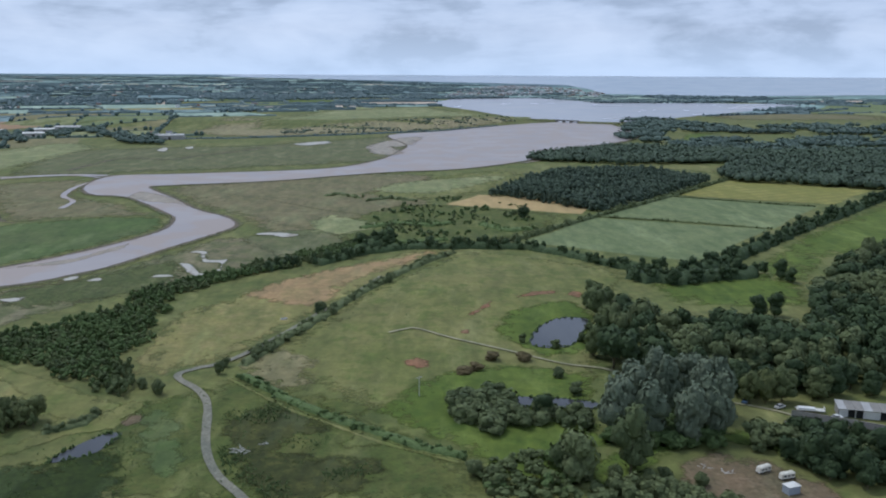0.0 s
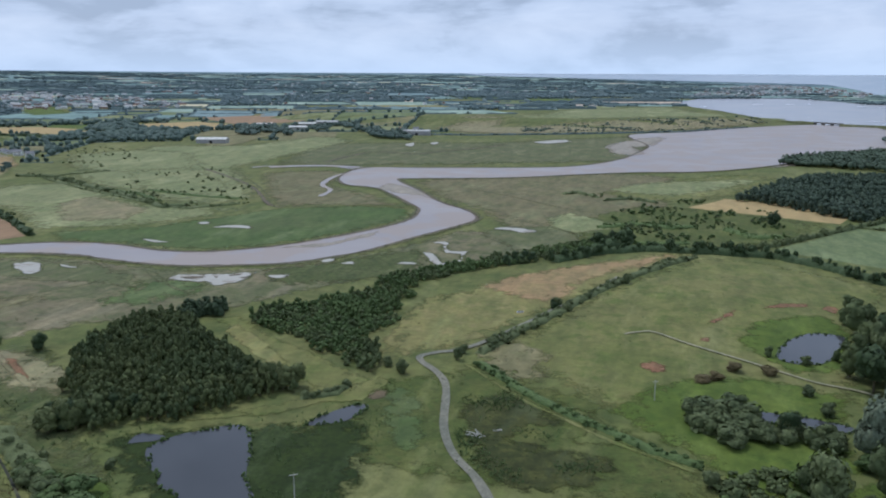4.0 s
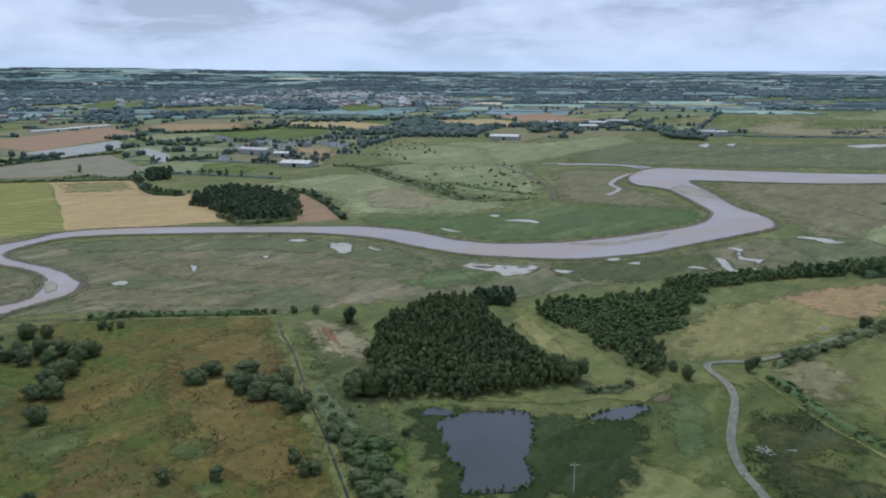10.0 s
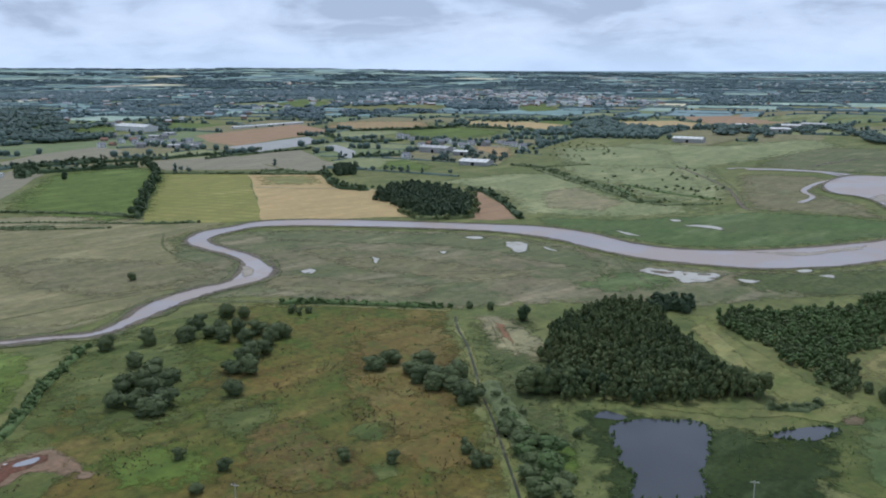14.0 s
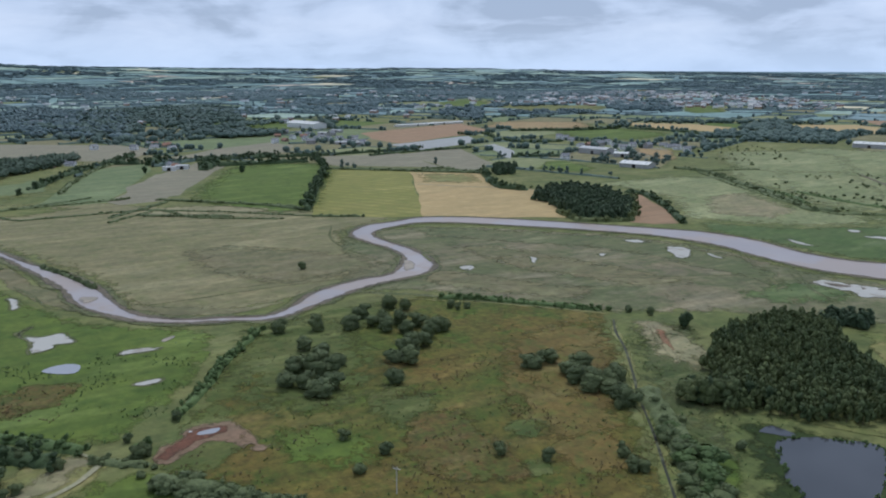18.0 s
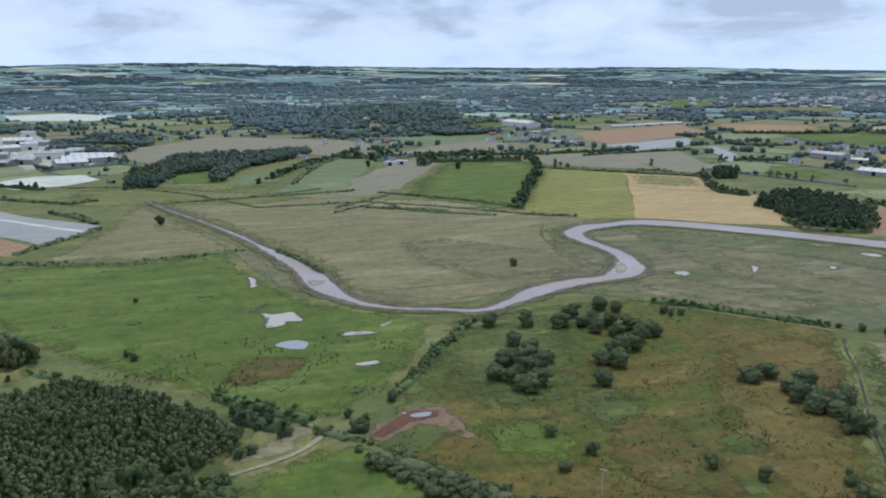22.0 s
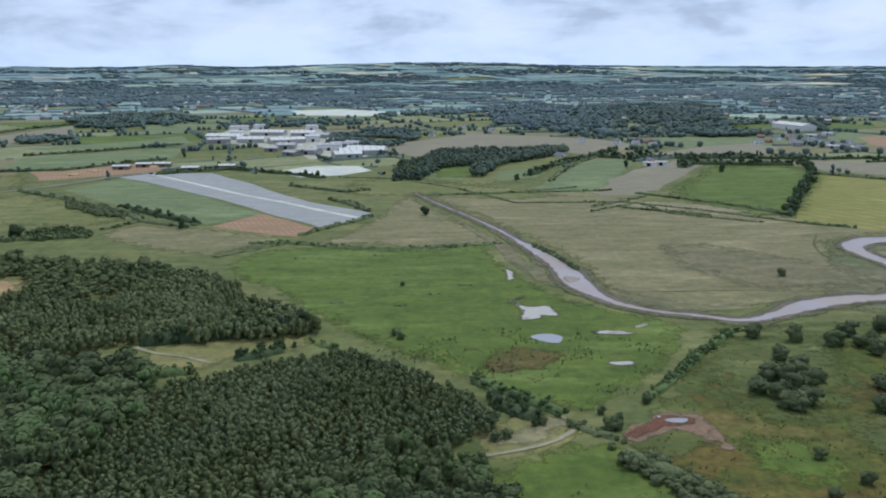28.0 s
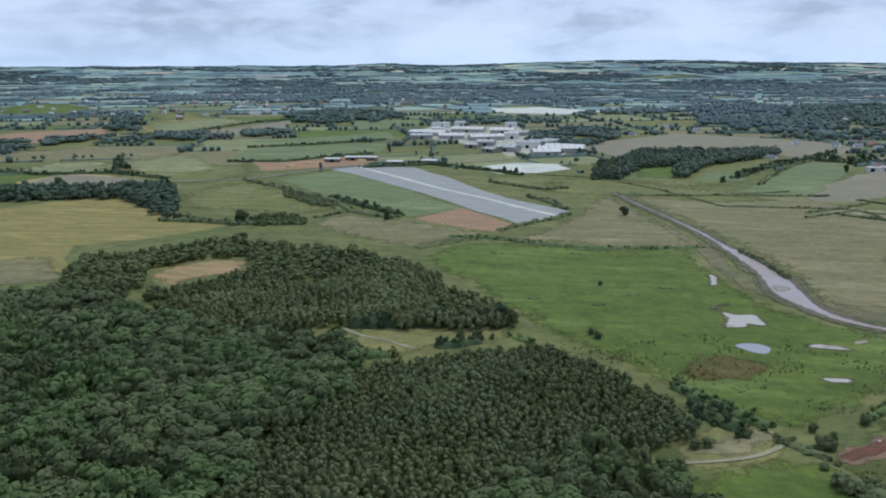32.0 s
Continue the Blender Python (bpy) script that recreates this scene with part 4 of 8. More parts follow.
field("glade", M["hay"], 2, '', (-312, -141), (-335, -139), (-340, -99), (-342, -65), (-325, -73), (-319, -81), (-309, -102), (-290, -111), (-293, -125))
field("track_verge", M["hay"], 1, '', (-244, -13), (-259, 8), (-251, 22), (-240, 24), (-226, 10), (-218, -11))
field("near_meadow", M["lush"], 1, '', (-218, -11), (-239, 21), (-231, 34), (-214, 57), (-197, 51), (-184, -13))
field("crop_field", M["crop"], 1, '', (53, 551), (118, 653), (238, 607), (186, 536), (153, 498), (128, 509), (79, 537))
field("crop_field", M["crop"], 1, '', (126, 661), (210, 775), (321, 717), (243, 610))
field("barley_field", M["barley_green"], 1, '', (218, 786), (305, 897), (425, 825), (339, 731))
field("tan_field", M["straw"], 1, '', (5, 719), (34, 779), (131, 737), (112, 669))
field("pale_field", M["pasture"], 1, '', (243, 1022), (276, 1069), (358, 1046), (316, 960))
field("green_field", M["pasture"], 1, '', (-86, 775), (-27, 893), (50, 994), (109, 951), (52, 799), (18, 753), (-42, 731))
field("scrub_meadow", M["rough_green"], 1, '', (-93, 612), (-41, 724), (8, 719), (112, 669), (71, 593), (44, 550), (-30, 528), (-69, 548))
field("green_marsh", M["marsh_green"], 1, '', (-146, 556), (-126, 588), (-77, 612), (-55, 558), (-76, 495), (-110, 480))
field("plateau_field", M["meadow_pale"], 1, '', (-400, 1845), (-285, 2630), (-90, 3035), (25, 2665), (140, 2050), (0, 1975), (-200, 1805), (-350, 1715))
field("bank_scrub_ground", M["drygrass"], 2, '', (-490, 1590), (-485, 1995), (-405, 1925), (-350, 1715), (0, 1950), (130, 2050), (235, 2005), (120, 1865), (0, 1710), (-195, 1565), (-375, 1455))
field("green_field", M["lush"], 1, '', (-766, 185), (-996, 314), (-972, 411), (-922, 395), (-662, 265), (-680, 233))
field("barley_field", M["barley_green"], 1, '', (-605, 243), (-888, 393), (-813, 452), (-550, 311), (-570, 275))
field("straw_field", M["straw"], 1, '', (-808, 451), (-758, 506), (-663, 457), (-626, 479), (-485, 403), (-516, 360), (-547, 311))
field("straw_strip", M["hay"], 2, '', (-808, 451), (-758, 506), (-678, 464), (-719, 406))
field("brown_field", M["stubble"], 1, '', (-920, 398), (-1015, 430), (-1009, 544), (-823, 505))
field("brown_field", M["stubble"], 1, '', (-990, 542), (-1045, 666), (-838, 578), (-775, 518), (-812, 501))
field("grey_mesh_field", M["net"], 2, '', (-1128, 602), (-1214, 799), (-1105, 747), (-1023, 587))
field("red_field", M["redplough"], 1, '', (-1370, 670), (-1515, 975), (-1300, 910), (-1134, 624), (-1244, 626))
field("plough_field", M["redplough"], 1, '', (-558, 534), (-550, 539), (-494, 508), (-426, 455), (-433, 437), (-449, 428))
field("tan_strip", M["drygrass"], 1, '', (-687, 152), (-702, 180), (-620, 241), (-621, 211), (-650, 165))
field("pale_field", M["stubble"], 1, '', (-845, 156), (-1031, 276), (-1000, 309), (-766, 185), (-752, 144))
field("teal_field", M["crop"], 1, '', (-777, 70), (-1020, 160), (-1051, 222), (-967, 209), (-756, 122), (-750, 91))
field("tan_lot", M["stubble"], 1, '', (-756, 122), (-936, 208), (-945, 264), (-739, 165), (-735, 128))
field("green_field", M["lush"], 1, '', (-734, 179), (-957, 282), (-974, 360), (-948, 425), (-863, 392), (-598, 246), (-657, 196))
field("stubble_field", M["stubble"], 1, '', (-1216, -111), (-1479, 57), (-1339, 253), (-1244, 267), (-1118, 192), (-1135, 51), (-1027, -17))
field("paddock", M["pasture"], 0.7, '', (-822, -43), (-978, -38), (-1117, 3), (-1215, 56), (-1299, 184), (-1160, 193), (-1022, 153), (-842, 84), (-786, 47))
field("paddock", M["crop"], 1, '', (-860, -39), (-1027, -17), (-979, 29), (-853, 11))
field("paddock", M["crop"], 1, '', (-873, 39), (-956, 86), (-923, 100), (-843, 57))
field("green_strip_far", M["pasture"], 1, '', (-851, -114), (-872, -69), (-824, 0), (-739, 119), (-705, 53), (-730, -62), (-731, -102))
field("tan_far", M["drygrass"], 1, '', (-665, 123), (-692, 168), (-629, 227), (-609, 219), (-644, 154))
field("far_green", M["lush"], 1, '', (-1275, 1005), (-1220, 1160), (-1040, 1150), (-974, 945), (-1100, 920))
field("far_straw", M["straw"], 1, '', (-1355, 1290), (-1230, 1365), (-1000, 1295), (-980, 1235), (-1210, 1210))
field("far_red", M["redplough"], 1, '', (-1120, 1780), (-1025, 1955), (-835, 1755), (-865, 1545))
field("far_pale", M["straw"], 1, '', (-1100, 1515), (-1030, 1635), (-865, 1545), (-870, 1415))
field("far_green", M["lush"], 1, '', (-1675, 545), (-1925, 680), (-1865, 745), (-1655, 690), (-1465, 560))
field("village_yard", M["stubble"], 1, '', (-887, 863), (-880, 909), (-813, 868), (-768, 812), (-795, 788))
field("pale_field", M["olive"], 1, '', (-646, 1011), (-645, 1098), (-660, 1216), (-690, 1350), (-765, 1365), (-778, 1230))
way("field_margin", M["gravel"], 3.0, 3, "pale strip between two cereal fields", (-716, 404), (-683, 428), (-651, 458), (-620, 475))
field("net_field", M["net"], 2, '', (-879, -345), (-911, -321), (-911, -258), (-843, -212), (-773, -172), (-700, -124), (-644, -68), (-581, -100), (-630, -137), (-683, -177), (-757, -231))
way("net_seam", M["netlight"], 5.0, 3, "white seam across the crop netting", (-900, -318), (-810, -242), (-749, -192), (-705, -149), (-653, -104), (-624, -76))
field("soil_field", M["redplough"], 1.5, '', (-592, -179), (-646, -155), (-581, -102), (-553, -112), (-562, -133))
field("crop_slope", M["crop"], 1, '', (-787, -364), (-869, -340), (-750, -229), (-646, -155), (-598, -186), (-673, -266))
field("paddock", M["pasture"], 1, '', (-669, -422), (-760, -413), (-781, -393), (-694, -294), (-621, -239), (-590, -264), (-597, -323), (-600, -377))
field("rough_slope", M["olive"], 1, '', (-561, -253), (-605, -242), (-587, -175), (-550, -119), (-491, -152), (-510, -194))
field("barley_field", M["barley"], 1, '', (-512, -562), (-573, -516), (-654, -468), (-635, -426), (-574, -374), (-545, -298), (-482, -335), (-454, -365), (-420, -348), (-396, -327), (-365, -415))
field("green_field", M["olive"], 2, '', (-400, -411), (-430, -363), (-374, -307), (-348, -364))
field("pale_field", M["olive"], 1, '', (-823, -648), (-916, -624), (-1041, -618), (-857, -461), (-816, -540))
field("tan_strip", M["straw"], 1, '', (-709, -615), (-789, -603), (-783, -532), (-724, -538))
field("far_field", M["barley"], 1, '', (-1475, -950), (-1795, -1010), (-1645, -775), (-1430, -765), (-1335, -825))
field("far_field", M["pasture"], 1, '', (-1845, -1170), (-2035, -1155), (-1845, -990), (-1665, -1005))
field("far_field", M["crop"], 1, '', (-1320, -770), (-1510, -725), (-1570, -670), (-1314, -646), (-1217, -677))
field("far_field", M["pasture"], 1, '', (-1118, -564), (-1340, -496), (-1440, -425), (-1300, -388), (-1114, -485))
field("far_field", M["crop"], 1, '', (-1039, -535), (-1154, -466), (-1198, -377), (-1088, -353), (-974, -488))
field("works_ground", M["redplough"], 1, '', (-944, -471), (-1000, -424), (-1005, -321), (-927, -326), (-849, -417))
field("net_field", M["netlight"], 2, '', (-924, -192), (-871, -157), (-889, -119), (-930, -87), (-976, -104), (-977, -157))
field("far_pale", M["netlight"], 1, '', (-2330, -395), (-2420, -265), (-2190, -70), (-2040, -175), (-2095, -345))
field("works_yard", M["concrete"], 1, '', (-1360, -375), (-1565, -395), (-1595, -225), (-1334, -185), (-1158, -95), (-1079, -104), (-1046, -172), (-1164, -204), (-1260, -305))
field("far_red", M["redplough"], 1, '', (-1265, -1085), (-1420, -990), (-1280, -855), (-1116, -902))
field("far_green", M["pasture"], 1, '', (-1041, -900), (-1222, -839), (-1285, -815), (-1181, -763), (-977, -796))
way("lane", M["asphalt"], 2.8, 5, "narrow grey tarmac lane with worn edges between grass verges", (-45, 191), (-53, 205), (-63, 218), (-71, 236), (-79, 267), (-86, 281), (-96, 292), (-98, 298), (-94, 303), (-92, 305), (-87, 308), (-81, 316), (-74, 331), (-64, 357), (-56, 379), (-47, 398), (-33, 443))
way("farm_track", M["gravel"], 1.4, 5, "pale gravel farm track across the pasture", (-23, 346), (-17, 350), (-11, 351), (4, 339), (27, 324), (47, 310), (63, 304), (80, 285), (95, 275), (111, 266), (122, 256), (139, 246), (148, 241))
way("woodland_track", M["gravel"], 1.7, 5, "pale gravel track beside the young plantation", (-224, -13), (-229, 1), (-234, 11), (-240, 17), (-245, 21))
way("woodland_track", M["gravel"], 2.0, 5, "pale gravel track crossing a woodland glade", (-325, -143), (-318, -133), (-313, -120), (-306, -108))
way("ditch", M["ditchwater"], 0.9, 5, "narrow drainage ditch between rough pastures", (-271, 243), (-257, 231), (-238, 218), (-213, 198), (-200, 187), (-177, 170), (-158, 155), (-144, 144), (-133, 135))
way("main_road", M["asphalt"], 7, 4, "two-lane tarmac road past the works", (-750, -468), (-778, -409), (-821, -379), (-896, -343), (-935, -288), (-950, -235), (-980, -203), (-1006, -166))
way("creek", M["estuary"], 5, 4, "muddy tidal creek winding through saltmarsh", (-362, 889), (-408, 915), (-442, 894), (-471, 891), (-482, 870))
way("creek", M["estuary"], 5, 4, "muddy tidal creek winding through saltmarsh", (-358, 872), (-358, 818), (-344, 757), (-321, 724), (-314, 684))
way("river_wall", M["bank"], 9, 3, "grassed flood bank along the meadow", (-491, -152), (-521, -136), (-535, -116), (-523, -78), (-512, -46), (-523, -12), (-530, 19))
way("flood_bank", M["bank"], 5, 3, "overgrown flood bank between pasture and saltmarsh", (-377, 166), (-355, 191), (-326, 212), (-281, 248))
way("drain", M["bank"], 1.8, 3, "dark winding drainage line in the saltmarsh", (-400, 235), (-375, 263), (-355, 283), (-324, 314), (-306, 343), (-293, 368))
way("drain", M["bank"], 1.6, 3, "dark winding drainage line in the saltmarsh", (-384, 208), (-354, 232), (-328, 267), (-306, 299))
way("drain", M["bank"], 2.2, 3, "dark winding drainage line in the saltmarsh", (-294, 403), (-272, 381), (-250, 362), (-230, 353))
way("drain", M["bank"], 3, 3, "dark winding drainage line in the saltmarsh", (-445, 1074), (-431, 1102), (-345, 1155), (-291, 1249), (-252, 1328), (-189, 1378))
way("drain", M["bank"], 3, 3, "dark winding drainage line in the saltmarsh", (-534, 852), (-476, 819), (-396, 725), (-335, 632))
way("drain", M["bank"], 2.5, 3, "dark winding drainage line in the saltmarsh", (-328, 618), (-284, 634), (-241, 650), (-210, 642))
way("drain", M["bank"], 3, 3, "dark winding drainage line in the saltmarsh", (-658, 1103), (-614, 1166), (-556, 1252), (-494, 1239))
way("drain", M["bank"], 2.0, 3, "dark winding drainage line in the saltmarsh", (-546, 232), (-508, 214), (-470, 209), (-452, 211))
way("drain", M["bank"], 2.0, 3, "dark winding drainage line in the saltmarsh", (-407, 72), (-407, 95), (-408, 133), (-406, 171), (-412, 198))
way("drain", M["bank"], 1.6, 3, "dark winding drainage line in the saltmarsh", (-365, 223), (-349, 264), (-328, 301), (-303, 334))
way("drain", M["bank"], 2.2, 3, "dark winding drainage line in the saltmarsh", (-200, 771), (-152, 737), (-105, 691), (-65, 663))
way("drain", M["bank"], 2.2, 3, "dark winding drainage line in the saltmarsh", (-129, 623), (-90, 589), (-64, 568))
field("pool", M["shallow"], 4, '', (-402, 376), (-397, 384), (-389, 383), (-392, 374))
field("pool", M["shallow"], 4, '', (-346, 391), (-329, 387), (-335, 385))
field("pool", M["shallow"], 4, '', (-380, 333), (-376, 337), (-372, 331), (-374, 329))
field("pool", M["shallow"], 4, '', (-346, 470), (-329, 467), (-321, 465), (-335, 462))
field("pool", M["shallow"], 4, '', (-325, 520), (-316, 531), (-303, 534), (-294, 523), (-305, 524))
field("pool", M["shallow"], 4, '', (-344, 532), (-341, 540), (-334, 535), (-337, 528))
field("pool", M["shallow"], 4, '', (-206, 444), (-201, 451), (-198, 445), (-202, 440))
field("pool", M["shallow"], 4, '', (-192, 441), (-186, 448), (-184, 440))
field("pool", M["shallow"], 4, '', (-161, 448), (-159, 454), (-152, 456), (-147, 450), (-150, 451), (-156, 449))
field("pool", M["shallow"], 4, '', (-217, 398), (-208, 407), (-207, 398))
field("pool", M["shallow"], 4, '', (-398, 245), (-392, 250), (-383, 242), (-390, 242))
field("pool", M["shallow"], 4, '', (-394, 292), (-388, 293), (-379, 283))
field("pool", M["shallow"], 4, '', (-237, 1337), (-199, 1395), (-179, 1361), (-209, 1309))
field("pool", M["shallow"], 4, '', (-414, 1217), (-412, 1265), (-393, 1197))
field("pool", M["shallow"], 4, '', (-386, 1257), (-379, 1285), (-368, 1234))
field("pool", M["shallow"], 4, '', (-396, 242), (-395, 250), (-387, 244), (-388, 238))
field("pool", M["shallow"], 4, '', (-219, 402), (-209, 406), (-207, 399), (-215, 397))
field("pool", M["shallow"], 4, '', (-205, 447), (-200, 451), (-199, 445))
field("pool", M["shallow"], 4, '', (-193, 441), (-186, 445), (-187, 439))
field("mud_flat", M["mudflat"], 4, '', (-124, 1279), (-84, 1477), (-25, 1550), (-40, 1326), (-73, 1282), (-52, 1191), (-72, 1140), (-107, 1188))
field("mud_flat", M["mudflat"], 4, '', (-287, 745), (-287, 792), (-242, 750), (-207, 692), (-233, 714), (-256, 720))
field("mud_flat", M["mudflat"], 4, '', (-249, 466), (-224, 497), (-204, 550), (-203, 526), (-223, 478))
field("marsh_pale", M["marsh_brown"], 2, '', (-458, 266), (-432, 299), (-378, 315), (-334, 311), (-350, 279), (-398, 263))
field("marsh_pale", M["marsh_brown"], 2, '', (-409, 223), (-361, 252), (-317, 279), (-299, 255), (-338, 220), (-375, 202))
field("marsh_pale", M["marsh_brown"], 2, '', (-473, 202), (-441, 217), (-419, 213), (-404, 177), (-406, 138), (-459, 110), (-527, 115), (-531, 155))
field("dirt_spur", M["drygrass"], 3, '', (-265, 255), (-258, 254), (-232, 238), (-214, 225), (-215, 221), (-240, 237))
way("woodland_track", M["gravel"], 1.2, 5, "faint pale path over rough grass", (-245, 21), (-251, 18), (-258, 14), (-261, 10))
field("rust_patch", M["rusty"], 3, '', (-258, 173), (-258, 202), (-250, 220), (-226, 204), (-205, 177), (-208, 159), (-231, 158))
field("rust_patch", M["rusty"], 3, '', (-190, 135), (-187, 155), (-171, 159), (-157, 147), (-162, 132), (-176, 128))
field("green_patch", M["rough_green"], 3, '', (-210, 133), (-202, 149), (-189, 147), (-190, 135), (-194, 126))
field("green_patch", M["rough_green"], 3, '', (-255, 101), (-259, 124), (-238, 131), (-208, 123), (-201, 104), (-223, 98))
field("green_patch", M["rough_green"], 3, '', (-183, 121), (-180, 131), (-169, 126), (-172, 118))
field("pool", M["pond"], 4, '', (-159, 197), (-159, 203), (-155, 205), (-151, 203), (-153, 199))
field("moss_patch", M["lush"], 3, '', (-159, 165), (-156, 179), (-144, 174), (-131, 158), (-136, 149), (-148, 156))
field("green_patch", M["marsh_dark"], 2, '', (-102, 260), (-92, 272), (-81, 255), (-72, 221), (-78, 205), (-91, 228))
field("mud_bar", M["mudflat"], 6, '', (-430, 225), (-424, 228), (-412, 224), (-403, 216), (-401, 209), (-409, 211), (-417, 218))
field("mud_bar", M["mudflat"], 6, '', (-442, 47), (-435, 54), (-425, 52), (-424, 45), (-433, 44))
field("slumped_bank", M["bank"], 6, '', (-437, 242), (-437, 245), (-415, 237), (-412, 232))
way("drain", M["bank"], 1.6, 3, "dark winding drainage line in the saltmarsh", (-448, 251), (-427, 246), (-407, 235), (-394, 224), (-387, 213), (-383, 201), (-374, 189), (-366, 181))
way("drain", M["bank"], 1.5, 3, "dark winding drainage line in the saltmarsh", (-552, 235), (-519, 219), (-491, 211), (-464, 209), (-448, 212))
way("drain", M["bank"], 1.5, 3, "dark winding drainage line in the saltmarsh", (-415, 120), (-417, 149), (-419, 174), (-425, 190))
way("drain", M["bank"], 1.2, 3, "dark winding drainage line in the saltmarsh", (-542, 237), (-512, 226), (-486, 224))
way("drain", M["bank"], 1.6, 3, "dark winding drainage line in the saltmarsh", (-292, 395), (-275, 379), (-257, 366), (-236, 354))
way("drain", M["bank"], 1.6, 3, "dark winding drainage line in the saltmarsh", (-131, 494), (-115, 498), (-109, 498))
way("drain", M["bank"], 1.8, 3, "dark winding drainage line in the saltmarsh", (-109, 580), (-86, 567), (-65, 558))
way("drain", M["bank"], 1.8, 3, "dark winding drainage line in the saltmarsh", (-112, 614), (-94, 600), (-77, 577))
way("drain", M["bank"], 1.8, 3, "dark winding drainage line in the saltmarsh", (-479, 22), (-456, 28), (-429, 31), (-413, 42), (-395, 52))
field("rust_patch", M["rushes"], 3, '', (-233, 111), (-225, 131), (-192, 128), (-166, 120), (-180, 94), (-203, 93))
way("ditch_bank", M["pasture"], 6.0, 4, "pale grassy bank along the drainage ditch", (-271, 243), (-257, 231), (-238, 218), (-213, 198), (-200, 187), (-177, 170), (-158, 155), (-144, 144), (-133, 135))
way("bank_path", M["hay"], 3.0, 4, "pale worn path at the foot of the flood bank", (-365, 171), (-340, 194), (-325, 211), (-306, 226), (-279, 248))
field("yard_meadow", M["lush"], 2.6, '', (47, 234), (92, 252), (114, 258), (137, 243), (125, 220), (101, 225), (94, 237), (77, 240), (65, 228), (53, 209), (33, 206))
field("rust_patch", M["rusty"], 2.6, '', (-278, 182), (-287, 227), (-261, 234), (-216, 200), (-178, 167), (-171, 137), (-194, 130), (-233, 147))
field("marsh_pale", M["marsh_brown"], 2.5, '', (-416, 276), (-386, 310), (-345, 322), (-306, 334), (-289, 324), (-312, 293), (-360, 269), (-390, 261))
field("green_field", M["pasture"], 1, '', (-736, -540), (-825, -579), (-866, -534), (-926, -466), (-840, -413), (-780, -398), (-736, -448))
field("straw_field", M["cuthay"], 1.5, '', (-1400, 940), (-1550, 1100), (-1390, 1250), (-1250, 1120), (-1260, 1000), (-1320, 950))
field("net_strip", M["net"], 2, '', (-1050, 720), (-1050, 740), (-950, 700), (-862, 630), (-900, 640))
field("green_paddock", M["lush"], 2, '', (-831, 648), (-812, 674), (-724, 647), (-697, 609), (-750, 583))
field("tan_plot", M["cuthay"], 2, '', (-900, 880), (-830, 890), (-730, 790), (-760, 780), (-860, 840))
field("green_strip_far", M["lush"], 1, '', (-2510, 1520), (-2850, 1880), (-2470, 1750), (-2180, 1540), (-2240, 1420))
field("green_strip_far", M["pasture"], 1, '', (-2120, 1500), (-2120, 1960), (-1760, 1640), (-1800, 1430))
field("green_strip_far", M["lush"], 1, '', (-1800, 1950), (-1820, 2140), (-1520, 1860), (-1530, 1700))
field("straw_strip", M["straw"], 1, '', (-1290, 1240), (-1230, 1370), (-1100, 1360), (-1120, 1240))
field("straw_strip", M["straw"], 1, '', (-1110, 1490), (-1010, 1620), (-910, 1490), (-1000, 1420))
field("paddock", M["lush"], 2, '', (-944, -30), (-1007, -4), (-997, 41), (-859, 20), (-859, -19))
field("paddock", M["crop"], 2, '', (-920, 54), (-943, 100), (-855, 83), (-845, 42))
field("olive_field", M["meadow_pale"], 1.5, '', (-804, -691), (-890, -690), (-910, -630), (-806, -570), (-781, -645))
field("brown_field", M["stubble"], 1.5, '', (-712, -598), (-788, -609), (-755, -484), (-703, -499), (-691, -558))
field("red_field", M["redplough"], 1.5, '', (-1230, -1060), (-1360, -950), (-1210, -830), (-1120, -970))
field("olive_field", M["meadow_pale"], 1.5, '', (-890, -620), (-1020, -600), (-903, -491), (-804, -447), (-809, -549))
field("pale_field", M["meadow_pale"], 1.5, '', (-1460, -940), (-1630, -980), (-1810, -930), (-1660, -790), (-1310, -790))
field("crop_field", M["crop"], 1.5, '', (-933, -498), (-1070, -540), (-1150, -460), (-1190, -370), (-1065, -347), (-951, -433))
field("green_field", M["crop"], 1.5, '', (-1200, -590), (-1330, -490), (-1440, -440), (-1290, -380), (-1140, -510))
field("brown_field", M["stubble"], 1.5, '', (-1350, -760), (-1540, -750), (-1710, -730), (-1460, -640), (-1240, -670))
field("green_field", M["lush"], 1, '', (-2200, -1850), (-2500, -1860), (-2240, -1560), (-1950, -1360), (-1790, -1520))
way("drain", M["wetmud"], 9, 3, "dark winding drainage line in the saltmarsh", (-427, 955), (-424, 1063), (-410, 1100), (-353, 1088), (-330, 1135), (-303, 1178), (-270, 1270))
way("drain", M["wetmud"], 6, 3.5, "pale muddy drain winding through the meadows", (-526, 842), (-455, 777), (-400, 720), (-366, 673), (-335, 628), (-318, 616))
way("creek", M["estuary"], 14, 4, "muddy tidal creek winding through saltmarsh", (-465, 880), (-439, 901), (-402, 913), (-364, 909))
field("stubble_field", M["stubble"], 1.6, '', (-1096, 264), (-1190, 350), (-1270, 460), (-1190, 470), (-1100, 430), (-1058, 325))
field("stubble_field", M["stubble"], 1.6, '', (-1293, 186), (-1350, 240), (-1250, 280), (-1095, 212), (-1120, 158))
field("crop_field", M["crop"], 1, '', (1090, 2590), (1590, 3460), (1930, 3730), (1420, 2630))
field("green_clearing", M["lush"], 2, '', (400, 1450), (460, 1620), (520, 1640), (460, 1460))
field("brown_shore", M["marsh_brown"], 1, '', (690, 2340), (880, 2570), (1280, 2470), (1170, 2160), (720, 2120))
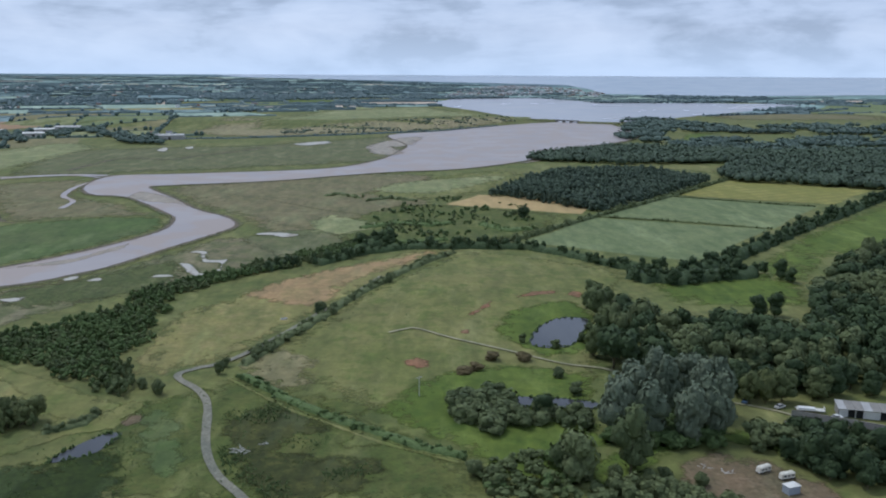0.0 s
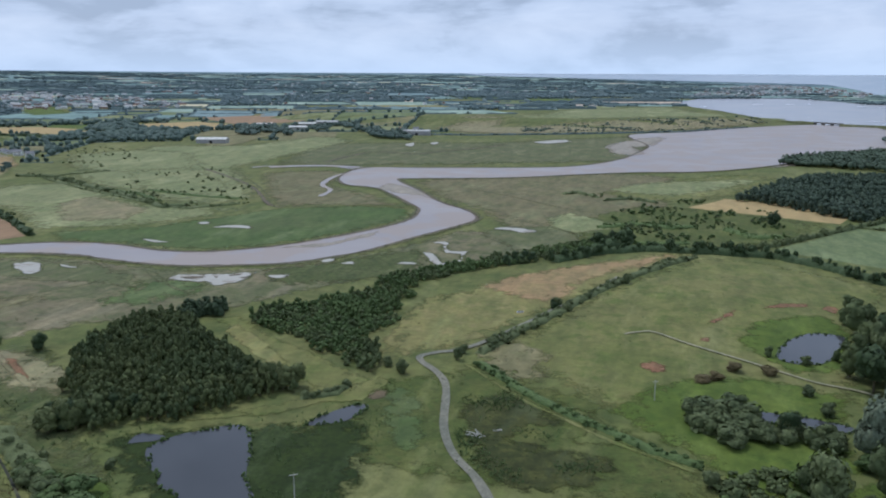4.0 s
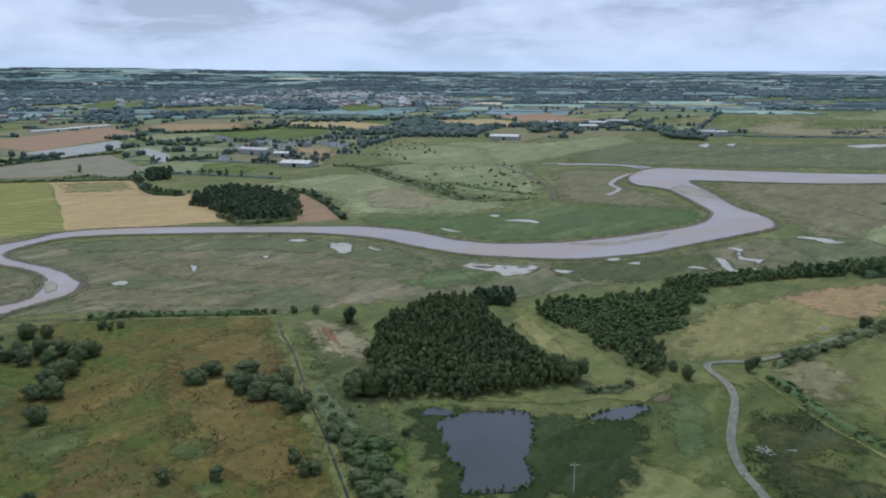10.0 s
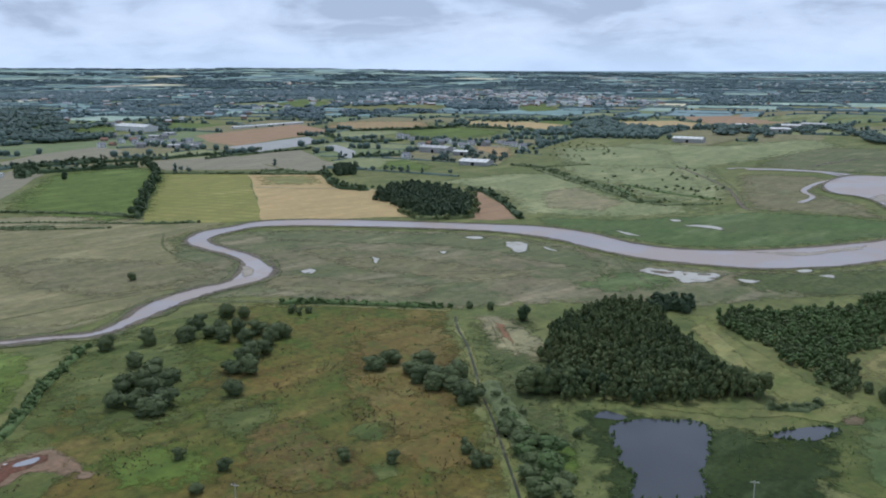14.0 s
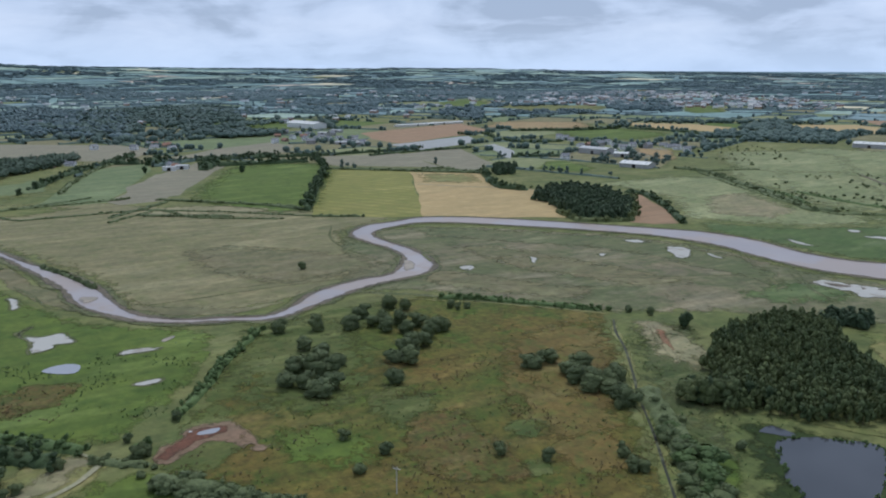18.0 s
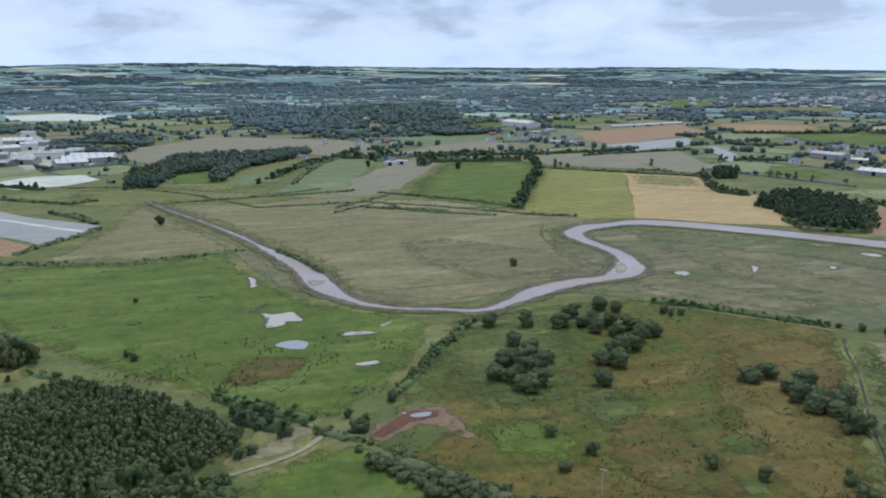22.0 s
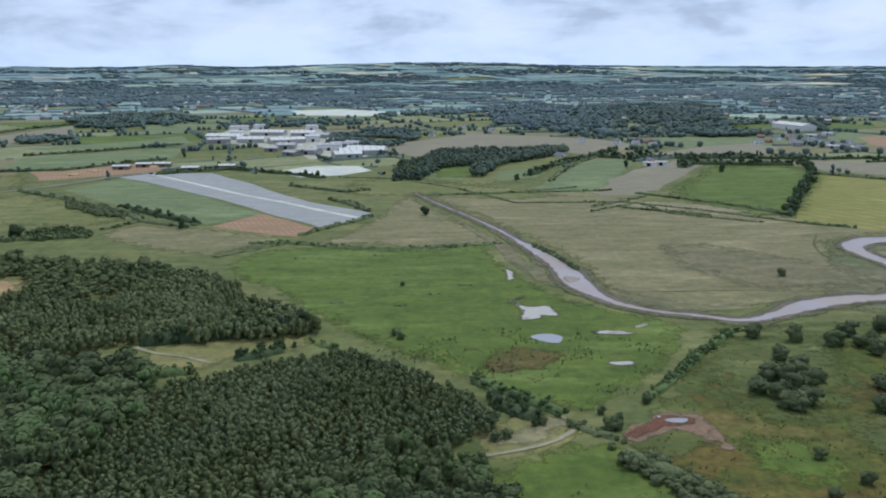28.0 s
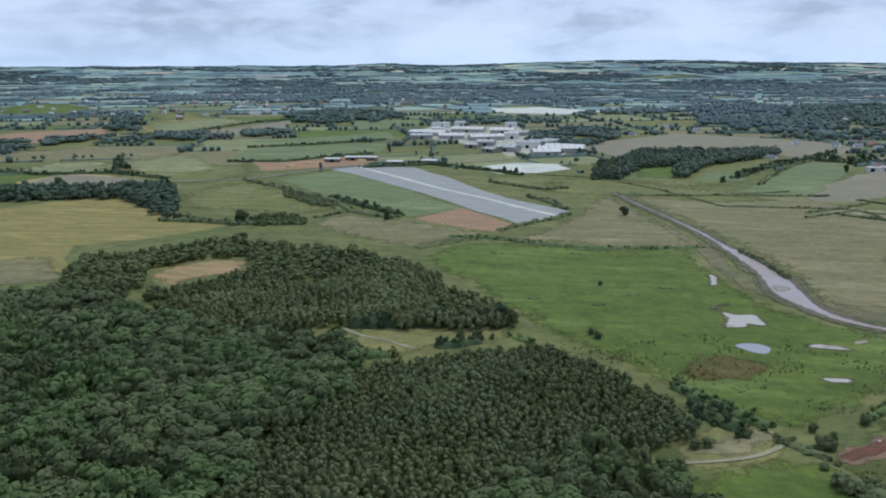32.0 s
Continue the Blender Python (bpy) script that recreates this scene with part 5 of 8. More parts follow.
field("mud_shore", M["mudflat"], 4, '', (240, 1300), (300, 1440), (173, 1204), (80, 1034), (58, 1013), (128, 1091))
field("pale_pasture", M["meadow_pale"], 1.4, '', (-800, 930), (-750, 1040), (-650, 1030), (-528, 856), (-576, 784), (-661, 774))
field("pale_pasture", M["meadow_pale"], 1.4, '', (-600, 791), (-546, 862), (-406, 712), (-413, 610), (-479, 646))
field("dry_pasture", M["drygrass"], 1.4, '', (-510, 573), (-510, 636), (-407, 578), (-401, 519), (-445, 505))
field("drygrass_field", M["drygrass"], 2, '', (-673, 126), (-710, 164), (-682, 206), (-639, 241), (-637, 190))
field("tan_clearing", M["cuthay"], 2, '', (-396, -279), (-420, -278), (-438, -261), (-437, -237), (-418, -231), (-392, -249), (-370, -253))
field("clearing_edge", M["rough_green"], 2, '', (-370, -275), (-398, -280), (-370, -253), (-358, -259))
field("copse_gap", M["hay"], 2, '', (-189, 302), (-190, 318), (-144, 277), (-146, 267))
way("bank_path", M["pasture"], 3.0, 4, "pale grassy bank along the pasture hedge", (-79, 294), (-64, 278), (-49, 263), (-36, 253), (-25, 244), (-10, 234), (5, 226))
field("bare_patch", M["redsoil"], 2.2, '', (10, 367), (17, 383), (25, 394), (24, 384), (16, 370))
field("bare_patch", M["redsoil"], 2.2, '', (29, 391), (45, 412), (59, 419), (58, 410), (41, 400))
field("bare_patch", M["redsoil"], 2.2, '', (61, 409), (67, 421), (72, 417), (68, 403))
field("bare_patch", M["redsoil"], 2.2, '', (9, 350), (14, 352), (13, 345), (8, 345))
field("green_patch", M["rough_green"], 3, '', (-44, 271), (-35, 279), (-22, 266), (-27, 257), (-39, 261))
field("green_patch", M["rough_green"], 3, '', (-34, 240), (-23, 253), (-12, 243), (-20, 233), (-30, 233))
field("pale_marsh", M["meadow_pale"], 2, '', (-107, 635), (-85, 668), (-42, 612), (-61, 574), (-94, 581))
field("green_meadow", M["meadow_pale"], 1.5, '', (-81, 788), (-46, 875), (97, 961), (50, 862), (-5, 776))
field("dry_patch", M["drygrass"], 2.4, '', (-269, 248), (-265, 268), (-216, 248), (-200, 219), (-225, 220), (-249, 232))
field("rust_patch", M["redsoil"], 2.8, '', (-254, 248), (-248, 251), (-225, 235), (-224, 229), (-244, 240))
field("brown_patch", M["olive"], 2.4, '', (-86, 312), (-71, 335), (-44, 318), (-44, 279), (-65, 280))
field("green_patch", M["marsh_dark"], 2.4, '', (-280, 323), (-274, 381), (-242, 390), (-227, 354), (-251, 318))
field("green_patch", M["rough_green"], 2.7, '', (-362, 99), (-347, 150), (-283, 142), (-237, 113), (-234, 80), (-259, 58), (-307, 66))
field("green_patch", M["lush"], 2.7, '', (-245, 68), (-236, 95), (-208, 97), (-195, 83), (-217, 59))
field("rust_patch", M["rushes"], 2.7, '', (-303, -8), (-324, 3), (-323, 20), (-312, 31), (-295, 18), (-290, 0))
field("dry_patch", M["drygrass"], 2.7, '', (-237, -9), (-257, 15), (-245, 21), (-234, 10), (-229, -8))

# ---- distant farmland: a patchwork of hedged fields, uncounted
def lump(rng):
    v, f = blob(rng, 1)
    v = v.copy()
    v[:, 2] = v[:, 2] * 0.5 + 0.42
    return v, f


BOXES = []
for outline, what in COVER:
    ox, oy = [p[0] for p in outline], [p[1] for p in outline]
    BOXES.append((min(ox), max(ox), min(oy), max(oy), outline, what))


def covered(x, y, ways=True):
    for x0, x1, y0, y1, outline, what in BOXES:
        if x0 <= x <= x1 and y0 <= y <= y1 and what != "way" and inside(x, y, outline):
            return what
    return None


def wander(x, y):
    w = noise.noise_vector((x / 700, y / 700, 5.5)) * 95 + noise.noise_vector((x / 230, y / 230, 2.5)) * 28
    return x + w.x, y + w.y


def turn_of(x, y):
    return math.degrees(math.atan2(-x, y + 12))


def nearest_field(turn):
    """How far off the patchwork begins in a direction: beyond the marsh, the shore and the woods."""
    return 2700 if turn < 2 else 2300 if turn < 12 else 1650 if turn < 24 else 1150 if turn < 42 else 900


def patchwork():
    SHIFT[0] = 0.0
    rng = np.random.default_rng(5)
    # the far_ entries carry painted haze, the others their plain colour
    palette = [("far_haze_grass", 6), ("far_haze_meadow", 5), ("far_haze_crop", 4), ("pasture", 1.5), ("olive", 2.4), ("lush", 0.9), ("barley", 0.6), ("far_straw", 0.9), ("far_haze_soil", 0.6), ("netlight", 0.3), ("meadow_pale", 4), ("crop", 2.2)]
    names = [p[0] for p in palette]
    odds = np.array([p[1] for p in palette]) / sum(p[1] for p in palette)
    cells = []

    def split(x0, y0, x1, y1):
        cx, cy = (x0 + x1) / 2, (y0 + y1) / 2
        far = math.hypot(cx, cy)
        w, h = x1 - x0, y1 - y0
        if far - max(w, h) > 27000:
            return
        want = (105 + far * 0.034) * rng.uniform(0.75, 1.45)
        if max(w, h) < want * 1.25:
            cells.append((x0, y0, x1, y1))
            return
        k = rng.uniform(0.38, 0.62)
        if w * rng.uniform(0.8, 1.25) > h:
            split(x0, y0, x0 + w * k, y1), split(x0 + w * k, y0, x1, y1)
        else:
            split(x0, y0, x1, y0 + h * k), split(x0, y0 + h * k, x1, y1)
    split(-28000, -28000, 28000, 28000)
    ca, sa = math.cos(radians(24)), math.sin(radians(24))
    verts, faces, index = [], [], []
    pieces = {"oak": [], "thorn": []}
    lumps = [lump(rng) for _ in range(6)]

    def tuft(x, y, long, wide, tall, ang, kind="oak"):
        s = shrink(x, y)
        c, t = math.cos(ang), math.sin(ang)
        v, f = lumps[rng.integers(6)] if math.hypot(x, y) > 1150 else crowns("oak", 0)[rng.integers(5)]
        if math.hypot(x, y) <= 1150:
            long, wide = long * 1.9, wide * 1.9
        p = v * np.array([long, wide, tall]) * s
        p = np.stack([p[:, 0] * c - p[:, 1] * t, p[:, 0] * t + p[:, 1] * c, p[:, 2]], 1) + np.array(spot(x, y)[:])
        # slot 2 is the mid leaf with weaker painted haze, slot 0 the far one
        pieces[kind].append((p, f, rng.uniform(), 2 if math.hypot(x, y) < 2100 else 0))

    for x0, y0, x1, y1 in cells:
        corner = []
        for x, y in ((x0, y0), (x1, y0), (x1, y1), (x0, y1)):
            corner.append(wander(x * ca - y * sa, x * sa + y * ca))
        cx, cy = sum(p[0] for p in corner) / 4, sum(p[1] for p in corner) / 4
        far, turn = math.hypot(cx, cy), turn_of(cx, cy)
        if not -42 < turn < 152 or far < nearest_field(turn):
            continue
        if far > (9500 * math.exp(turn * 0.067) if turn > -10 else 4700):
            continue
        what = covered(cx, cy)
        if what in ("sea", "lagoon", "estuary"):
            continue
        wooded = noise.noise((cx / 900, cy / 900, 8.0)) + 0.16 * math.exp(-((turn - 66) / 14) ** 2) + (0.12 if 3000 < far < 7000 else 0)
        if what is None or what == "wood":
            n, o = 4, len(verts)
            for i in range(n + 1):
                for j in range(n + 1):
                    a, b = Vector(corner[0]).lerp(Vector(corner[1]), i / n), Vector(corner[3]).lerp(Vector(corner[2]), i / n)
                    p = a.lerp(b, j / n)
                    verts.append(spot(p.x, p.y, lift_of(p.x, p.y, 0.5)))
            wild = 1.0 if far > 2600 else 0.0
            # with distance the odds shift to haze-tinted covers
            bias = odds * np.array([(0.0 if far < 2100 else 0.8 if far < 2900 else 1.4) if k in ("far_haze_grass", "far_haze_meadow", "far_haze_crop") else (2.2 if far < 2200 else 0.4 if far < 4500 else 0.02) if k in ("pasture", "olive", "lush", "meadow_pale", "crop") else wild if k in ("far_straw", "far_haze_soil") else 0.3 * wild if far < 5000 else 0.0 for k in names])
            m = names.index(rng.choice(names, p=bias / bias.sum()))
            for i in range(n):
                for j in range(n):
                    q = o + i * (n + 1) + j
                    faces.append((q, q + n + 1, q + n + 2, q + 1)), index.append(m)
        step = 9 if far < 2200 else 16 if far < 4000 else 45 if far < 7000 else 110 if far < 13000 else 350
        for a, b in ((corner[0], corner[1]), (corner[0], corner[3])):
            a, b = Vector(a), Vector(b)
            if rng.uniform() < (0.08 if far < 8000 else 0.45):
                continue
            d = b - a
            ang, n = math.atan2(d.y, d.x), max(2, int(d.length / step))
            tall = rng.choice([2.2, 3.2, 4.5, 6.5], p=[0.3, 0.35, 0.2, 0.15]) * (0.6 if far < 2000 else 1.0 if far < 2600 else 1.6)
            side = Vector((-d.y, d.x)).normalized()
            run, ridge = [], []
            for k in range(n + 1):
                p = a.lerp(b, k / n)
                gap = rng.uniform() < 0.05 or far < 3600 and covered(p.x, p.y)
                if not gap:
                    h = tall * rng.uniform(0.6, 1.3)
                    w = (1.3 + 0.35 * h) * rng.uniform(0.7, 1.3)
                    p = p + side * rng.uniform(-0.8, 0.8)
                    ridge.append([spot(p.x - side.x * w, p.y - side.y * w)[:], spot(p.x - side.x * w * 0.5, p.y - side.y * w * 0.5, h * 0.85)[:],
                                  spot(p.x + side.x * w * 0.5, p.y + side.y * w * 0.5, h * rng.uniform(0.8, 1.05))[:], spot(p.x + side.x * w, p.y + side.y * w)[:]])
                    if rng.uniform() < ((0.16 if far > 2000 else 0.45) + max(0.0, wooded) * 0.5) * min(1.0, 14 / step + 0.25):
                        t = rng.uniform(6, 11)
                        tuft(p.x, p.y, t * rng.uniform(0.35, 0.6), t * rng.uniform(0.35, 0.6), t, ang)
                if gap or k == n:
                    if len(ridge) > 1:
                        run.append(ridge)
                    ridge = []
            for ridge in run:
                v = np.array(ridge).reshape(-1, 3)
                q = []
                for k in range(len(ridge) - 1):
                    for m in range(3):
                        o = 4 * k + m
                        q += [(o, o + 4, o + 5), (o, o + 5, o + 1)]
                pieces["thorn"].append((v, np.array(q), rng.uniform(), 2 if far < 2100 else 0))
        if wooded > (0.3 if far < 2600 else 0.16) and what is None and rng.uniform() < 0.75 or what is None and rng.uniform() < 0.06:
            size = 13 if far < 2500 else 20 if far < 4500 else 50 if far < 11000 else 150
            area = (Vector(corner[1]) - Vector(corner[0])).length * (Vector(corner[3]) - Vector(corner[0])).length
            for k in range(int(min(170, area / size ** 2 * (0.85 if wooded > 0.38 else 0.4)))):
                a = Vector(corner[0]).lerp(Vector(corner[1]), rng.uniform())
                p = a + (Vector(corner[3]) - Vector(corner[0])) * rng.uniform()
                if not (far < 3600 and covered(p.x, p.y)):
                    tuft(p.x, p.y, size * rng.uniform(0.4, 0.66), size * rng.uniform(0.4, 0.66), rng.uniform(6, 13), rng.uniform(0, 3))
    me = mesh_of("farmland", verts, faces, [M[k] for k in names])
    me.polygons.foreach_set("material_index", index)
    if me.polygons[0].normal.z < 0:
        me.flip_normals()
    tagged(new("farmland", me), "distant patchwork of green, tan and brown hedged fields", "farmland", kind="stuff")
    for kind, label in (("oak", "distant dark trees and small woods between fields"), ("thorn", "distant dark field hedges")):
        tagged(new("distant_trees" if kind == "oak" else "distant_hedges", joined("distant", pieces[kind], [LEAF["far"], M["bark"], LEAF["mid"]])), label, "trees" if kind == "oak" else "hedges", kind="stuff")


patchwork()

# ---- buildings, vehicles and small things
def plain(name, colour, rough=0.7, metal=0.0, wear=0.25):
    """Painted, clad or plastered surface with faint grime."""
    m, n, l, b = lit(name, rough)
    pos = n.new("ShaderNodeNewGeometry").outputs["Position"]
    c = mixed(n, l, ranged(n, l, noise_of(n, l, pos, 0.35, 6, 0.65), 0.42, 0.7), colour, tuple(v * (1 - wear) for v in colour))
    c = mixed(n, l, ranged(n, l, noise_of(n, l, pos, 3.0, 5, 0.7), 0.45, 0.8), c, tuple(v * (1 - wear * 0.6) for v in colour))
    l.new(c, b.inputs["Base Color"])
    b.inputs["Metallic"].default_value = metal
    return m


WHITE = plain("white_render", (0.74, 0.73, 0.7))
CREAM = plain("cream_paint", (0.66, 0.62, 0.52), 0.4)
GREY = plain("grey_block", (0.33, 0.32, 0.3))
BRICK = plain("brown_brick", (0.3, 0.2, 0.15))
SLATE = plain("slate_roof", (0.2, 0.2, 0.21), 0.6)
TILE = plain("red_tile_roof", (0.3, 0.16, 0.11), 0.8)
PALE = plain("pale_sheet_roof", (0.66, 0.64, 0.585), 0.45)
SHEET = plain("grey_sheet_roof", (0.4, 0.39, 0.37), 0.45)
TIMBER = plain("weathered_timber", (0.2, 0.16, 0.12), 0.85)
# near-black that stands in for the shade inside openings
BLACK = plain("dark_opening", (0.02, 0.02, 0.02), 0.8)
RUBBER = plain("tyre_rubber", (0.025, 0.025, 0.025), 0.85)
BLUE = plain("blue_paint", (0.16, 0.26, 0.4), 0.4)
COOL = plain("blue_grey_paint", (0.36, 0.39, 0.43), 0.5)
STONE = plain("bridge_stone", (0.25, 0.235, 0.21), 0.9)
BONE = plain("bleached_wood", (0.52, 0.5, 0.45), 0.9)
RUST = plain("ochre_soil_heap", (0.42, 0.3, 0.15), 0.95)
GLASS = plain("dark_glazing", (0.05, 0.06, 0.07), 0.12, 0.0, 0.1)


def part(name, bm, material, parent, label=""):
    me = bpy.data.meshes.new(name)
    bm.to_mesh(me)
    bm.free()
    me.materials.append(material)
    ob = new(name, me)
    ob.parent = parent
    return tagged(ob, label)


def box(x0, y0, z0, x1, y1, z1, bevel=0.0):
    bm = bmesh.new()
    bmesh.ops.create_cube(bm, size=1.0)
    for v in bm.verts:
        v.co = Vector(((x0 + x1) / 2 + v.co.x * (x1 - x0), (y0 + y1) / 2 + v.co.y * (y1 - y0), (z0 + z1) / 2 + v.co.z * (z1 - z0)))
    if bevel:
        bmesh.ops.bevel(bm, geom=bm.edges[:], offset=bevel, segments=2, affect="EDGES")
    return bm


def gable(l, w, h, rise, eaves=0.35, thick=0.18):
    """A pitched roof, ridge along x, as one folded slab."""
    bm = bmesh.new()
    a, b = l / 2 + eaves, w / 2 + eaves
    drop = rise * eaves / (w / 2)
    prof = [(-b, h - drop), (0, h + rise), (b, h - drop), (b, h - drop + thick), (0, h + rise + thick), (-b, h - drop + thick)]
    ends = [[bm.verts.new((x, y, z)) for y, z in prof] for x in (-a, a)]
    for i in range(6):
        j = (i + 1) % 6
        bm.faces.new((ends[0][i], ends[0][j], ends[1][j], ends[1][i]))
    for e in ends:
        bm.faces.new((e[0], e[1], e[4], e[5])), bm.faces.new((e[1], e[2], e[3], e[4]))
    bmesh.ops.recalc_face_normals(bm, faces=bm.faces[:])
    return bm


def gabled_walls(l, w, h, rise):
    bm = bmesh.new()
    prof = [(-w / 2, 0), (w / 2, 0), (w / 2, h), (0, h + rise), (-w / 2, h)]
    ends = [[bm.verts.new((x, y, z)) for y, z in prof] for x in (-l / 2, l / 2)]
    for i in range(5):
        j = (i + 1) % 5
        bm.faces.new((ends[0][i], ends[0][j], ends[1][j], ends[1][i]))
    bm.faces.new(ends[0]), bm.faces.new(ends[1][::-1])
    bmesh.ops.recalc_face_normals(bm, faces=bm.faces[:])
    return bm


def place(top, x, y, angle, sink=0.05):
    s = shrink(x, y)
    top.matrix_world = Matrix.LocRotScale(spot(x, y, lift_of(x, y, 1.0) - sink), Euler((0, 0, radians(angle))), (s, s, s))
    return top


def cottage(l, w, h, walls, roof, label):
    top = tagged(new("house"), label, "house", "village houses")
    part("wall", gabled_walls(l, w, h, w * 0.36), walls, top)
    part("roof", gable(l, w, h, w * 0.36), roof, top)
    for x in (-l / 2 + 0.6, l / 2 - 0.6):
        part("chimney", box(x - 0.4, -0.35, h + w * 0.3, x + 0.4, 0.35, h + w * 0.36 + 1.1, 0.04), GREY, top)
    for side in (-1, 1):
        y = side * (w / 2 + 0.02)
        for x in (-l * 0.32, l * 0.32):
            for z in ([1.0] if h < 4 else [1.0, 3.4]):
                part("window", box(x - 0.6, y - 0.05, z, x + 0.6, y + 0.05, z + 1.2), GLASS, top)
        part("door", box(-0.5, y - 0.05, 0, 0.5, y + 0.05, 2.05), TIMBER, top)
    return top


KINDS = [cottage(12, 7, 2.8, WHITE, SLATE, "white rendered bungalow with a dark slate roof"), cottage(10, 7.5, 5.2, WHITE, SLATE, "white two-storey farmhouse with a slate roof"),
         cottage(11, 7, 2.9, BRICK, TILE, "brown brick cottage with a red tiled roof"), cottage(14, 8, 5.4, GREY, SLATE, "grey two-storey house with a slate roof")]
FIRST = [True] * len(KINDS)
pick = random.Random(4)


def houses(*spots):
    for x, y in spots:
        k = pick.choice([0, 0, 1, 2, 3])
        s = shrink(x, y)
        m = Matrix.LocRotScale(spot(x, y, lift_of(x, y, 1.0) - 0.05), Euler((0, 0, radians(pick.choice([20, 110, 65]) + pick.uniform(-12, 12)))), None)
        if FIRST[k]:
            KINDS[k].matrix_world, FIRST[k] = m, False
        else:
            copy_thing(KINDS[k], m)


def shed(l, w, h, angle, walls, roof, label, *spots):
    """A long farm or works building with a low pitched sheeted roof, ribs, a big door and gutters."""
    for x, y in spots:
        top = tagged(new("shed"), label, "shed", "works and farm sheds")
        rise = w * 0.13
        long = l * (0.55 + 0.45 * (0.5 + 0.5 * math.sin(x * 1.7 + y))) if x < -1000 and y < 0 else l
        part("wall", gabled_walls(long, w, h, rise), walls, top)
        part("roof", gable(long, w, h, rise, 0.5, 0.25), roof, top)
        for i in range(int(long // 9)):
            xr = -long / 2 + 4.5 + i * 9
            part("rooflight", gable(1.4, w * 0.8, h + rise * 0.2 + 0.27, rise * 0.8, 0.0, 0.06), SHEET if roof is PALE else PALE, top).location.x = xr
        for side in (-1, 1):
            part("gutter", box(-long / 2, side * (w / 2 + 0.55) - 0.12, h - 0.3, long / 2, side * (w / 2 + 0.55) + 0.12, h - 0.12), SHEET, top)
            part("door", box(-2.2, side * (w / 2 + 0.03) - 0.06, 0, 2.2, side * (w / 2 + 0.03) + 0.06, min(4.2, h - 0.5)), BLACK, top)
        place(top, x, y, angle + (22 * math.sin(x * 0.9 - y) if x < -1000 and y < 0 else 0))


def town(name, label, count, rng_seed, *outline):
    """Far-off houses of a town, hundreds of them, as one mass."""
    rng = np.random.default_rng(rng_seed)
    xs, ys = [p[0] for p in outline], [p[1] for p in outline]
    bm = gabled_walls(12, 8, 5, 2.8)
    bmesh.ops.triangulate(bm, faces=bm.faces[:])
    bm.verts.index_update()
    v0, f0 = np.array([v.co[:] for v in bm.verts]), np.array([[v.index for v in f.verts] for f in bm.faces])
    roofs = np.array([1 if f.normal.z > 0.3 else 0 for f in bm.faces])
    bm.free()
    pieces, done = [], 0
    while done < count:
        x, y = rng.uniform(min(xs), max(xs)), rng.uniform(min(ys), max(ys))
        if not inside(x, y, outline) or noise.noise((x / 160, y / 160, 3.3)) < -0.15:
            done += 0.2
            continue
        done += 1
        s, a = shrink(x, y), rng.choice([0.3, 1.87, 0.9]) + rng.normal() * 0.1
        size = np.array([rng.uniform(0.8, 2.4), rng.uniform(0.9, 1.3), rng.uniform(0.9, 1.3)]) * s
        p = v0 * size
        p = np.stack([p[:, 0] * math.cos(a) - p[:, 1] * math.sin(a), p[:, 0] * math.sin(a) + p[:, 1] * math.cos(a), p[:, 2]], 1) + np.array(spot(x, y)[:])
        wall = 0 if rng.uniform() < 0.45 else 2
        roof = 1 if rng.uniform() < 0.5 else 3
        pieces.append((p, f0[roofs == 0], 0.5, wall)), pieces.append((p, f0[roofs == 1], 0.5, roof))
    me = joined(name, pieces, [WHITE, SLATE, BRICK, SHEET])
    me.polygons.foreach_set("use_smooth", np.zeros(len(me.polygons), dtype=bool))
    tagged(new(name, me), label, "town", kind="stuff")


def caravan(angle, label, x, y):
    top = tagged(new("caravan"), label, "caravan", "parked caravans")
    bm = box(-2.9, -1.1, 0.45, 2.9, 1.1, 2.55, 0.28)
    for v in bm.verts:
        if v.co.x > 2.0 and v.co.z > 1.6:
            v.co.x -= 0.5 * (v.co.z - 1.6)
    part("body", bm, CREAM, top)
    for sx in (-1.7, 0.0, 1.5):
        for sy in (-1.11, 1.11):
            part("window", box(sx - 0.5, sy - 0.02, 1.35, sx + 0.5, sy + 0.02, 1.95, 0.015), GLASS, top)
    part("front_window", box(2.5, -0.8, 1.45, 2.56, 0.8, 2.0, 0.02), GLASS, top)
    for sx in (-1.6, 1.7):
        for sy in (-1.0, 1.0):
            bm = bmesh.new()
            bmesh.ops.create_cone(bm, cap_ends=True, segments=14, radius1=0.36, radius2=0.36, depth=0.24, matrix=Matrix.Translation((sx, sy, 0.36)) @ Matrix.Rotation(radians(90), 4, "X"))
            wheel = part("wheel", bm, RUBBER, top)
            bm = bmesh.new()
            bmesh.ops.create_cone(bm, cap_ends=True, segments=10, radius1=0.19, radius2=0.19, depth=0.26, matrix=Matrix.Translation((sx, sy, 0.36)) @ Matrix.Rotation(radians(90), 4, "X"))
            part("rim", bm, SHEET, wheel)
    part("bumper", box(2.86, -0.95, 0.5, 3.0, 0.95, 0.68, 0.04), GREY, top)
    place(top, x, y, angle, -0.02)
    top.matrix_world = top.matrix_world @ Matrix.Scale(0.8, 4)


